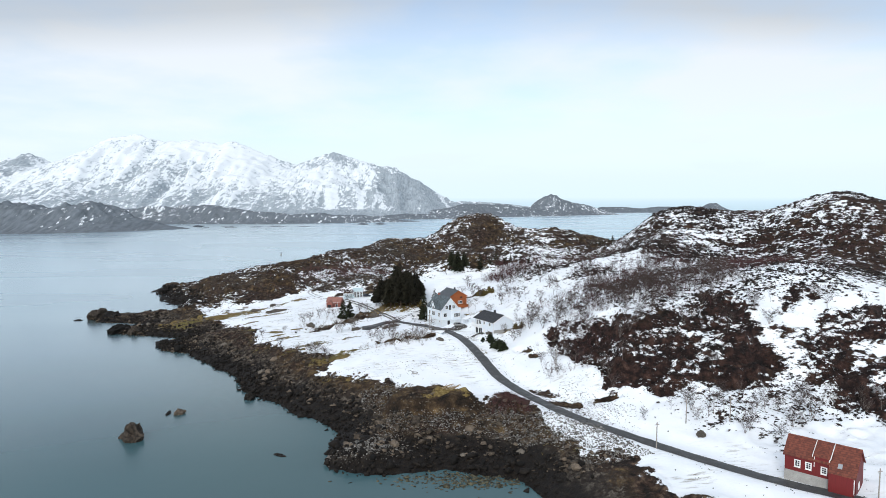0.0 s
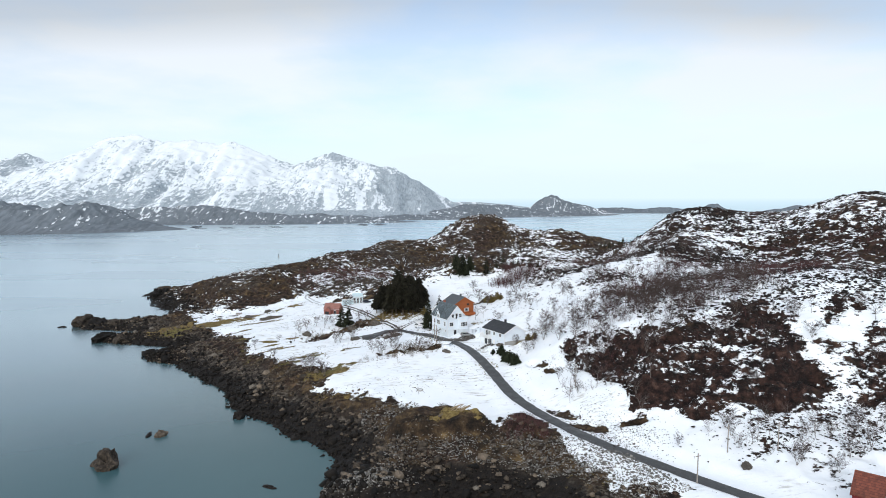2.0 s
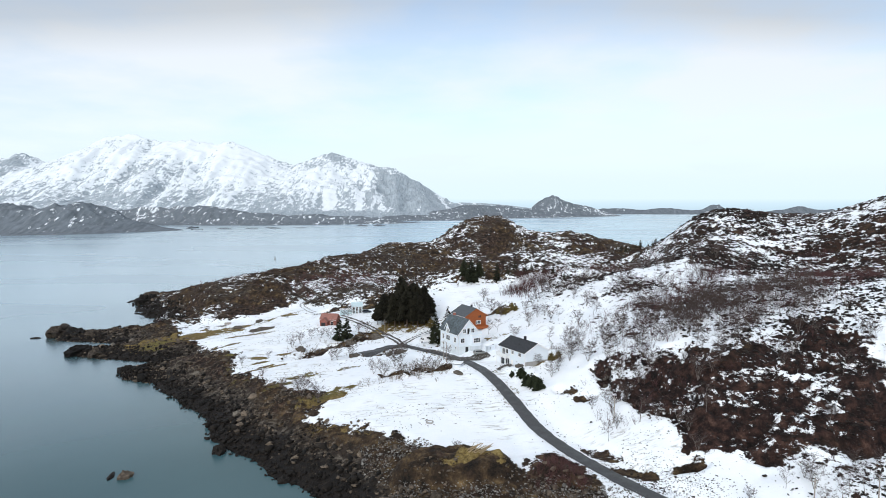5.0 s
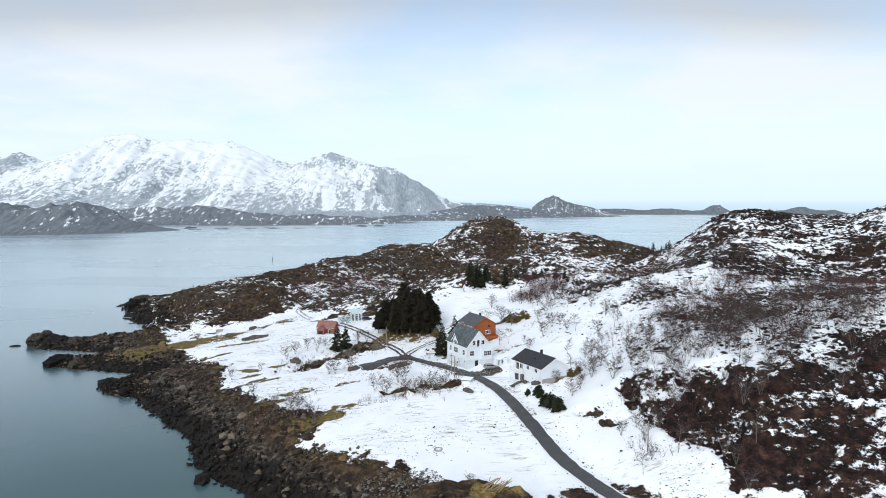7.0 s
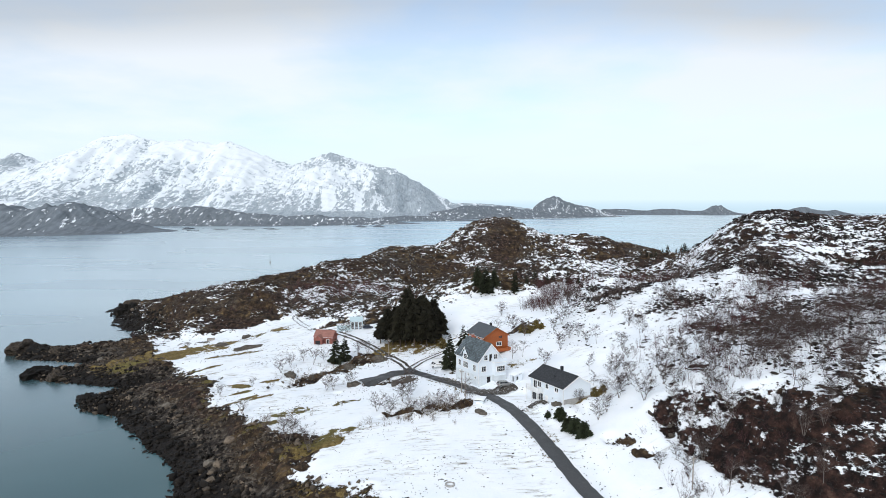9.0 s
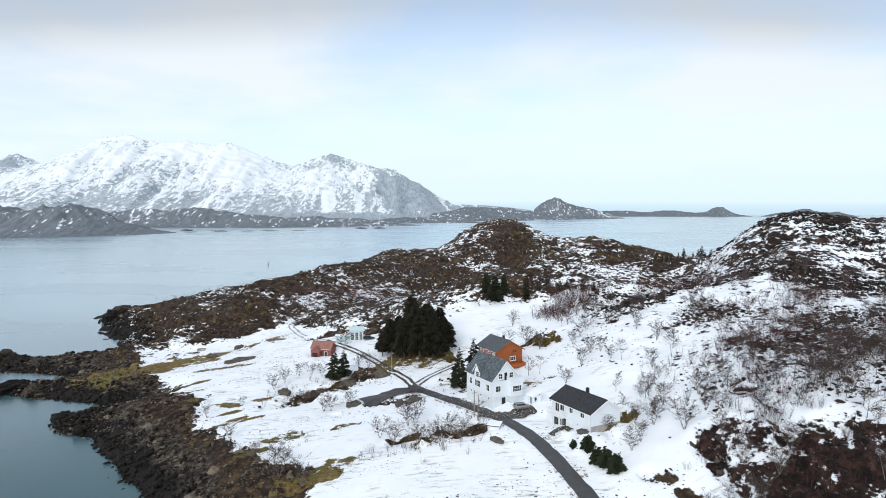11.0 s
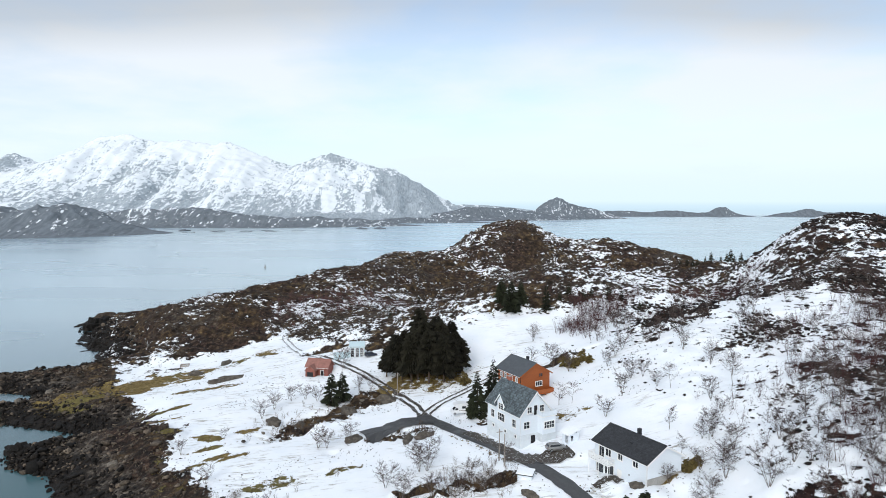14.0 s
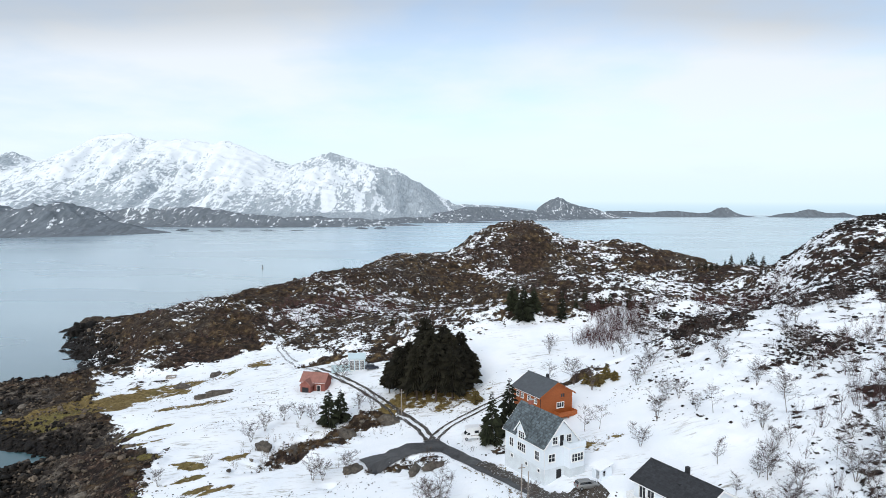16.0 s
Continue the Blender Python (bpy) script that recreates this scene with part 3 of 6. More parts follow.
def strip(name, path, half, mat, lift, label, edge=0.0, height_of=None):
    """A ribbon laid on the ground along a plan path, with a crowned surface and worn edges."""
    P = np.array(path)
    tan = np.gradient(P, axis=0)
    tan /= np.linalg.norm(tan, axis=1)[:, None]
    nor = np.stack([-tan[:, 1], tan[:, 0]], -1)
    cols = np.linspace(-1, 1, 7)
    rng = np.random.default_rng(3)
    rows = []
    for k, c in enumerate(cols):
        w = half * c + (rng.normal(0, edge, len(P)) if abs(c) == 1 else 0)
        rows.append(P + nor * np.asarray(w).reshape(-1, 1))
    pts = np.stack(rows, 1)
    z = (height(pts[..., 0].ravel(), pts[..., 1].ravel())[0]).reshape(pts.shape[:2]) if height_of is None else np.repeat(height_of[:, None], 7, 1)
    z = z + lift + 0.05 * (1 - cols[None] ** 2)
    co = np.concatenate([pts, z[..., None]], -1).reshape(-1, 3)
    n = len(P)
    faces = [(i * 7 + j, i * 7 + j + 1, (i + 1) * 7 + j + 1, (i + 1) * 7 + j) for i in range(n - 1) for j in range(6)]
    me = bpy.data.meshes.new(name)
    me.from_pydata(co.tolist(), [], faces)
    me.materials.append(mat)
    return tagged(new(name, me), label, "road", kind="structure")


def asphalt_material():
    m, nt, p = material("wet_asphalt", 0.5, 0, 0.5)
    a, b = noise_node(nt, 0.4, 5, 0.6), noise_node(nt, 14, 3, 0.6)
    f = calc(nt, "ADD", calc(nt, "MULTIPLY", a, 0.7), calc(nt, "MULTIPLY", b, 0.3))
    nt.links.new(ramp_node(nt, f, ((0.32, (0.022, 0.023, 0.025)), (0.55, (0.055, 0.056, 0.058)), (0.72, (0.11, 0.11, 0.11)))), p.inputs["Base Color"])
    nt.links.new(ramp_node(nt, a, ((0.35, (0.30, 0.30, 0.30)), (0.65, (0.75, 0.75, 0.75)))), p.inputs["Roughness"])
    bump_node(nt, p, b, 0.3, 0.02)
    return m


ASPHALT = asphalt_material()
def beside(path, off):
    P = np.array(path)
    tan = np.gradient(P, axis=0)
    tan /= np.linalg.norm(tan, axis=1)[:, None]
    return (P + off * np.stack([-tan[:, 1], tan[:, 0]], -1)).tolist()


strip("road", ROAD, 1.9, ASPHALT, 0.10, "narrow grey asphalt road, wet and bare of snow", 0.10, ROAD_Z)


def rut_material(name="muddy_gravel_and_slush", bare=0.55):
    m, nt, p = material(name, 0.6, 0, 0.4)
    a, b = noise_node(nt, 2.0, 7, 0.75), noise_node(nt, 5, 4, 0.6)
    mud = ramp_node(nt, b, ((0.3, (0.018, 0.014, 0.011)), (0.7, (0.075, 0.06, 0.045))))
    nt.links.new(blend(nt, step(nt, a, bare, bare + 0.09), mud, (0.72, 0.75, 0.78)), p.inputs["Base Color"])
    bump_node(nt, p, b, 0.5, 0.05)
    return m


RUT = rut_material()
SLUSH = rut_material("snow_filled_wheel_rut", 0.46)
NEAR_TRACK, FAR_TRACK = TRACK[:37], TRACK[36:]
for k in (-0.95, 0.95):
    strip("track", beside(NEAR_TRACK, k), 0.46, RUT, 0.10, "dark muddy wheel rut of a gravel track in snow", 0.16)
    strip("track", beside(FAR_TRACK, k), 0.30, SLUSH, 0.10, "grey half-filled wheel rut in snow", 0.16)
    strip("track", beside(DRIVE, k), 0.32, RUT, 0.10, "dark wheel rut in the snow of a drive", 0.12)
strip("yard", spline([(5.6, 183.5), (9.5, 181.8), (13.5, 181.9), (19.0, 183.2)], 6), 2.3, RUT, 0.22, "muddy thawed yard between the road and a house", 0.5)
strip("yard", beside(spline([(-1, 201.5), (2.5, 195), (6.5, 188.5), (9, 184.5)], 6), -1.0), 1.2, RUT, 0.2, "muddy thawed strip along a house wall", 0.4)
strip("yard", spline([(20.5, 170.5), (23.5, 171.5), (25.3, 169.5)], 6), 0.8, RUT, 0.2, "bare wet path to a house door", 0.25)
strip("road", SPUR, 3.0, ASPHALT, 0.26, "bare asphalt lay-by beside the junction", 0.35)


def ridge_profile(pts):
    a = np.array(pts, float)
    return lambda x: np.interp(x, a[:, 0], a[:, 1])


def build_mountain():
    """The long snow mountain across the fjord: its crest line, two aprons and gullies."""
    crest = ridge_profile([(-3300, 150), (-2900, 260), (-2560, 300), (-2370, 352), (-2250, 290), (-2140, 332), (-2020, 378), (-1870, 449), (-1750, 458), (-1590, 412), (-1410, 430), (-1290, 398), (-1200, 412),
                           (-1090, 376), (-930, 306), (-830, 285), (-710, 322), (-620, 348), (-470, 300), (-270, 262), (-140, 188), (-40, 120), (60, 72), (330, 62), (520, 40), (700, 0)])
    xs, ys = lines((-3300, 720, 11)), lines((2250, 4150, 15))
    X, Y = np.meshgrid(xs, ys)
    foot = np.interp(X, [-3300, -1500, -300, 100, 700], [2250, 2300, 2560, 2900, 3250])
    top = np.interp(X, [-3300, 0, 700], [3650, 3620, 3720])
    u = np.clip((Y - foot) / (top - foot), 0, 2)
    form = np.where(u < 1, 0.16 * u + 0.84 * u ** 2.0, np.clip(1.9 - 0.9 * u, 0, 1))
    gully = fbm(X + 0.12 * Y, Y * 0.16, 105, 5, 7, True)
    couloir = smooth(fbm(X + 40 * fbm(X, Y, 260, 3, 8), Y * 0.06, 75, 2, 12, True), 0.45, 0.8)
    knob = fbm(X, Y, 420, 5, 17, True)
    near = np.exp(-((u - 1) / 0.16) ** 2)
    h = crest(X + 60 * fbm(X, Y, 300, 3, 3) * (1 - near)) * form
    h = h + (34 * gully * smooth(u, 0.1, 0.5) + 34 * knob * smooth(u, 0.12, 0.4)) * (1 - near) * smooth(crest(X), 40, 220) + 14 * fbm(X, Y, 60, 4, 27, True) * smooth(h, 5, 120)
    h = np.where(u <= 0, -6, h)
    snow = 0.41 + 0.16 * smooth(h, 60, 330) - 0.24 * bell(X, Y, -170, 3500, 130, 500) - 0.20 * bell(X, Y, -640, 3600, 110, 150) - 0.24 * bell(X, Y, -2370, 3600, 100, 240) - 0.12 * bell(X, Y, -1480, 3250, 130, 160) - 0.12 * bell(X, Y, -1960, 3300, 110, 140) - 0.13 * near * smooth(fbm(X, Y, 90, 4, 29), -0.1, 0.4)
    snow = snow - 0.25 * (1 - smooth(h, 10, 45)) + 0.10 * gully - 0.06 * (1 - smooth(h, 70, 260)) + 0.20 * couloir * (1 - smooth(h, 130, 280))
    return tagged(sheet("mountain", xs, ys, h, MOUNTAIN, (("snow", snow),)), "long snow-covered mountain ridge with bare crags painted hazy grey", "mountain", kind="structure")


def build_isle(name, blobs, res, label, snow=0.34, rough=0.28, seed=1):
    """Low rocky land out in the fjord, made of rounded knolls: x, y, height, half length, half width."""
    x0, x1 = min(b[0] - 2.4 * b[3] for b in blobs), max(b[0] + 2.4 * b[3] for b in blobs)
    y0, y1 = min(b[1] - 2.4 * b[4] for b in blobs), max(b[1] + 2.4 * b[4] for b in blobs)
    xs, ys = lines((x0, x1, res)), lines((y0, y1, res))
    X, Y = np.meshgrid(xs, ys)
    h = sum(b[2] * bell(X, Y, b[0], b[1], b[3], b[4]) for b in blobs)
    h = h * (1 + 1.1 * rough * fbm(X, Y, 12 * res, 5, seed, True) + 0.3 * rough * fbm(X, Y, 4 * res, 3, seed + 2, True)) - 0.12 * min(b[2] for b in blobs) - 1.0
    s = np.full(X.shape, snow) + 0.12 * fbm(X, Y, 30 * res, 3, seed + 5)
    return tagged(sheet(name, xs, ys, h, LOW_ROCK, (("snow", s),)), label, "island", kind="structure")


build_mountain()
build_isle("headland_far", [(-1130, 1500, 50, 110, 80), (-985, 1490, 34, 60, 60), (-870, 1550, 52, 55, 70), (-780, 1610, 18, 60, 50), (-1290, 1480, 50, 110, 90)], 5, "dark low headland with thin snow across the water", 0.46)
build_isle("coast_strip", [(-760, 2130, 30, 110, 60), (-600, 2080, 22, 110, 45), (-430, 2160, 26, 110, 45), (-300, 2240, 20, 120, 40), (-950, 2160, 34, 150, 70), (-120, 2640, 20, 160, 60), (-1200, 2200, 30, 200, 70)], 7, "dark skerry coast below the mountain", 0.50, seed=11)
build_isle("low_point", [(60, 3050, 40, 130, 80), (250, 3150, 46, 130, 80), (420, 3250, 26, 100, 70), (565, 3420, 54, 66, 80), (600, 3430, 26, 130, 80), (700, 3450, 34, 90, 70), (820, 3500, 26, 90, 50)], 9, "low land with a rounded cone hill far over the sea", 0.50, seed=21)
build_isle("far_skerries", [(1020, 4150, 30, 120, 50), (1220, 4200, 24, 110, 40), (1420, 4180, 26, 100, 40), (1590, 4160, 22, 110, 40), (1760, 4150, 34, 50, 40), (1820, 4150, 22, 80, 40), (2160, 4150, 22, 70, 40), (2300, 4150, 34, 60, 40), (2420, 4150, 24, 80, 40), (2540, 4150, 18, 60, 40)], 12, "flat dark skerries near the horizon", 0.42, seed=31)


# ---- building kit ----
WHITE_WOOD = plain("white_clapboard", (0.70, 0.75, 0.80), 0.55, 2.0, 0.06, bump=0.1, stretch=(1, 1, 8))
GREY_WOOD = plain("pale_grey_panel", (0.62, 0.62, 0.61), 0.6, 1.5, 0.08, bump=0.1)
ORANGE_WOOD = plain("orange_clapboard", (0.30, 0.080, 0.017), 0.6, 2.0, 0.22, bump=0.15, stretch=(1, 1, 6))
RED_WOOD = plain("red_boarding", (0.135, 0.010, 0.010), 0.6, 2.0, 0.22, bump=0.15, stretch=(5, 5, 0.6))
PINK_WOOD = plain("faded_red_boarding", (0.22, 0.075, 0.056), 0.7, 2.0, 0.25, bump=0.15)
TRIM = plain("white_trim", (0.80, 0.80, 0.79), 0.5, 3.0, 0.05)
CONCRETE = plain("grey_concrete", (0.36, 0.35, 0.33), 0.85, 1.2, 0.25, bump=0.3)
PLINTH = plain("whitewashed_plinth", (0.60, 0.64, 0.67), 0.85, 1.2, 0.14, bump=0.3)
GREY_TILE = plain("grey_roof_sheet", (0.075, 0.083, 0.092), 0.6, 1.5, 0.25, bump=0.3)
PINK_TILE = plain("faded_pink_roof", (0.27, 0.125, 0.10), 0.7, 1.6, 0.3, bump=0.3)
BRICK = plain("red_brick", (0.30, 0.10, 0.07), 0.8, 5.0, 0.3, bump=0.4)
# near-black for doors, boards and masts, and for shade painted into openings
DARK = plain("black_and_opening_shade", (0.012, 0.012, 0.014), 0.7, 3.0, 0.3)
STEEL = plain("galvanised_steel", (0.45, 0.46, 0.47), 0.4, 4.0, 0.1, metal=0.9)
OLD_WOOD = plain("weathered_pole_wood", (0.30, 0.27, 0.24), 0.85, 3.0, 0.3, bump=0.3, stretch=(6, 6, 0.5))
TYRE = plain("rubber", (0.015, 0.015, 0.016), 0.8, 9.0, 0.2)
SNOW_LOAD = plain("lying_snow", (0.84, 0.86, 0.88), 0.8, 0.8, 0.05, bump=0.3)


def tiled(name, color, pitch, vary, gloss=0.55):
    """Roof covering in courses: overlapping rows down the slope, single tiles of differing tone along them."""
    m, nt, p = material(name, gloss, 0, 0.45)
    tc, sep = nt.nodes.new("ShaderNodeTexCoord"), nt.nodes.new("ShaderNodeSeparateXYZ")
    nt.links.new(tc.outputs["Object"], sep.inputs[0])
    row = calc(nt, "DIVIDE", sep.outputs["Y"], pitch)
    lap = calc(nt, "FRACT", row)
    shift = calc(nt, "MULTIPLY", calc(nt, "FLOOR", row), 0.37)
    col = calc(nt, "ADD", calc(nt, "DIVIDE", sep.outputs["X"], pitch * 1.1), shift)
    cell = nt.nodes.new("ShaderNodeTexWhiteNoise")
    cmb = nt.nodes.new("ShaderNodeCombineXYZ")
    nt.links.new(calc(nt, "FLOOR", col), cmb.inputs[0])
    nt.links.new(calc(nt, "FLOOR", row), cmb.inputs[1])
    nt.links.new(cmb.outputs[0], cell.inputs["Vector"])
    tone = calc(nt, "ADD", calc(nt, "MULTIPLY", cell.outputs["Value"], 0.6), calc(nt, "MULTIPLY", noise_node(nt, 0.9, 5, 0.6), 0.5))
    dark, lite = tuple(c * (1 - vary) for c in color), tuple(c * (1 + vary) for c in color)
    face = ramp_node(nt, tone, ((0.2, dark), (0.9, lite)))
    joint = step(nt, lap, 0.0, 0.22)
    nt.links.new(blend(nt, joint, tuple(c * 0.35 for c in color), face), p.inputs["Base Color"])
    bump_node(nt, p, calc(nt, "ADD", lap, calc(nt, "MULTIPLY", calc(nt, "FRACT", col), 0.4)), 0.6, 0.05)
    return m


SLATE = tiled("grey_green_slate", (0.085, 0.105, 0.115), 0.34, 0.6, 0.6)
BLACK_TILE = tiled("black_roof_tile", (0.022, 0.023, 0.026), 0.40, 0.45)
RUST_TILE = tiled("rust_red_roof_tile", (0.15, 0.040, 0.023), 0.36, 0.35, 0.7)


def glass_material():
    m, nt, p = material("window_glass", 0.04, 0, 0.6)
    nt.links.new(ramp_node(nt, noise_node(nt, 0.8, 2), ((0.4, (0.010, 0.012, 0.015)), (0.6, (0.035, 0.040, 0.048)))), p.inputs["Base Color"])
    return m


GLASS = glass_material()


def part(name, bm, mat, parent, label="", m=None, smooth_faces=False):
    """Links a bmesh as one mesh object under a thing or a part."""
    me = bpy.data.meshes.new(name)
    if smooth_faces:
        for f in bm.faces:
            f.smooth = True
    bm.normal_update()
    bm.to_mesh(me)
    bm.free()
    me.materials.append(mat)
    ob = new(name, me)
    ob.parent = parent
    if m is not None:
        ob.matrix_basis = m
    return tagged(ob, label)


def thing(name, m, label, category, group=""):
    ob = new(name)
    ob.matrix_basis = m
    return tagged(ob, label, category, group)


def add_box(bm, x0, x1, y0, y1, z0, z1, bevel=0.0):
    v = [bm.verts.new(c) for c in ((x0, y0, z0), (x1, y0, z0), (x1, y1, z0), (x0, y1, z0), (x0, y0, z1), (x1, y0, z1), (x1, y1, z1), (x0, y1, z1))]
    fs = [bm.faces.new([v[i] for i in q]) for q in ((3, 2, 1, 0), (4, 5, 6, 7), (0, 1, 5, 4), (1, 2, 6, 5), (2, 3, 7, 6), (3, 0, 4, 7))]
    if bevel:
        es = {e for f in fs for e in f.edges}
        bmesh.ops.bevel(bm, geom=list(es), offset=bevel, segments=2, profile=0.6, affect="EDGES")
    return bm


def box(x0, x1, y0, y1, z0, z1, bevel=0.0):
    return add_box(bmesh.new(), x0, x1, y0, y1, z0, z1, bevel)


def add_prism(bm, outline, t0, t1, axis="y"):
    """A solid from an outline of (a, z), drawn out along the other plan axis."""
    put = (lambda a, z, t: (a, t, z)) if axis == "y" else (lambda a, z, t: (t, a, z))
    lo = [bm.verts.new(put(a, z, t0)) for a, z in outline]
    hi = [bm.verts.new(put(a, z, t1)) for a, z in outline]
    n = len(outline)
    bm.faces.new(lo)
    bm.faces.new(hi[::-1])
    for i in range(n):
        bm.faces.new((lo[(i + 1) % n], lo[i], hi[i], hi[(i + 1) % n]))
    bmesh.ops.recalc_face_normals(bm, faces=bm.faces)
    return bm


def prism(outline, t0, t1, axis="y"):
    return add_prism(bmesh.new(), outline, t0, t1, axis)


def add_tube(bm, pts, radii, sides=6):
    """A tapered tube through points."""
    rings = []
    for i, p in enumerate(pts):
        p = Vector(p)
        t = (Vector(pts[min(i + 1, len(pts) - 1)]) - Vector(pts[max(i - 1, 0)])).normalized()
        a = t.orthogonal().normalized()
        b = t.cross(a)
        rings.append([bm.verts.new(p + radii[i] * (math.cos(k * math.tau / sides) * a + math.sin(k * math.tau / sides) * b)) for k in range(sides)])
    for r, q in zip(rings, rings[1:]):
        for k in range(sides):
            bm.faces.new((r[k], r[(k + 1) % sides], q[(k + 1) % sides], q[k]))
    bm.faces.new(rings[0][::-1])
    bm.faces.new(rings[-1])
    return bm


def tube(pts, radii, sides=6):
    return add_tube(bmesh.new(), pts, radii, sides)


def wall_panel(u0, u1, z0, z1, holes, thick):
    """An upright wall in local x (u) and z, front face at y = 0, body towards +y, with openings cut right through."""
    us = sorted({u0, u1, *(h[0] for h in holes), *(h[1] for h in holes)})
    zs = sorted({z0, z1, *(h[2] for h in holes), *(h[3] for h in holes)})
    open_cell = lambda u, z: any(h[0] < u < h[1] and h[2] < z < h[3] for h in holes)
    solid = {(i, j) for i in range(len(us) - 1) for j in range(len(zs) - 1) if not open_cell((us[i] + us[i + 1]) / 2, (zs[j] + zs[j + 1]) / 2)}
    bm = bmesh.new()
    cache = {}

    def v(i, j, k):
        if (i, j, k) not in cache:
            cache[i, j, k] = bm.verts.new((us[i], k * thick, zs[j]))
        return cache[i, j, k]

    for i, j in solid:
        bm.faces.new((v(i, j, 0), v(i + 1, j, 0), v(i + 1, j + 1, 0), v(i, j + 1, 0)))
        bm.faces.new((v(i, j, 1), v(i, j + 1, 1), v(i + 1, j + 1, 1), v(i + 1, j, 1)))
        for di, dj, a, b in ((-1, 0, (i, j), (i, j + 1)), (1, 0, (i + 1, j + 1), (i + 1, j)), (0, -1, (i + 1, j), (i, j)), (0, 1, (i, j + 1), (i + 1, j + 1))):
            if (i + di, j + dj) not in solid:
                bm.faces.new((v(*a, 0), v(*b, 0), v(*b, 1), v(*a, 1)))
    bmesh.ops.recalc_face_normals(bm, faces=bm.faces)
    return bm


def add_window(house, m, u0, u1, z0, z1, cols=2, rows=2, frame_mat=None, sill=True, surround=0.09):
    """A window in the wall whose plane is m: frame standing a little proud, panes and glazing bars."""
    frame_mat = frame_mat or TRIM
    bm = bmesh.new()
    s = surround
    for a in ((u0 - s, u0 + 0.05, z0 - s, z1 + s), (u1 - 0.05, u1 + s, z0 - s, z1 + s), (u0 + 0.05, u1 - 0.05, z1 - 0.05, z1 + s), (u0 + 0.05, u1 - 0.05, z0 - s, z0 + 0.05)):
        add_box(bm, a[0], a[1], -0.05, 0.10, a[2], a[3])
    win = part("window", bm, frame_mat, house, m=m)
    for i in range(cols):
        for j in range(rows):
            a, b = u0 + (u1 - u0) * i / cols, u0 + (u1 - u0) * (i + 1) / cols
            c, d = z0 + (z1 - z0) * j / rows, z0 + (z1 - z0) * (j + 1) / rows
            part("pane", box(a + 0.03, b - 0.03, 0.05, 0.07, c + 0.03, d - 0.03), GLASS, win)
    bars = bmesh.new()
    for i in range(1, cols):
        a = u0 + (u1 - u0) * i / cols
        add_box(bars, a - 0.03, a + 0.03, 0.0, 0.09, z0 + 0.05, z1 - 0.05)
    for j in range(1, rows):
        c = z0 + (z1 - z0) * j / rows
        add_box(bars, u0 + 0.05, u1 - 0.05, 0.012, 0.078, c - 0.025, c + 0.025)
    if cols > 1 or rows > 1:
        part("glazing_bar", bars, frame_mat, win)
    else:
        bars.free()
    if sill:
        part("sill", box(u0 - s - 0.04, u1 + s + 0.04, -0.14, -0.04, z0 - s - 0.05, z0 - s + 0.01), frame_mat, win)
    return win


def add_door(house, m, u0, u1, z0, z1, mat, label=""):
    d = part("door", box(u0, u1, 0.02, 0.09, z0, z1, 0.01), mat, house, label, m)
    part("handle", tube([(u1 - 0.12, -0.03, z0 + 1.0), (u1 - 0.24, -0.03, z0 + 1.0)], [0.02, 0.02]), STEEL, d, "steel lever handle")
    bm = bmesh.new()
    add_box(bm, u0 - 0.1, u0, -0.04, 0.08, z0, z1 + 0.1)
    add_box(bm, u1, u1 + 0.1, -0.04, 0.08, z0, z1 + 0.1)
    add_box(bm, u0, u1, -0.04, 0.08, z1, z1 + 0.1)
    part("door_frame", bm, TRIM, house, m=m)
    return d


def four_walls(house, L, W, z0, z1, mat, holes, thick=0.22, name="wall"):
    """Walls round 0..L by 0..W. Holes by side: front (y=0), right (x=L), back, left, each (u0, u1, z0, z1). Returns the plane of each side."""
    planes = {
        "front": Matrix.Identity(4),
        "right": Matrix.Translation((L, 0, 0)) @ pose(0, 0, 0, 0, 0, 90),
        "back": Matrix.Translation((L, W, 0)) @ pose(0, 0, 0, 0, 0, 180),
        "left": Matrix.Translation((0, W, 0)) @ pose(0, 0, 0, 0, 0, -90),
    }
    for side, size in (("front", L), ("right", W), ("back", L), ("left", W)):
        inset = thick if side in ("right", "left") else 0.0
        part(name, wall_panel(inset, size - inset, z0, z1, holes.get(side, ()), thick), mat, house, m=planes[side])
    return planes


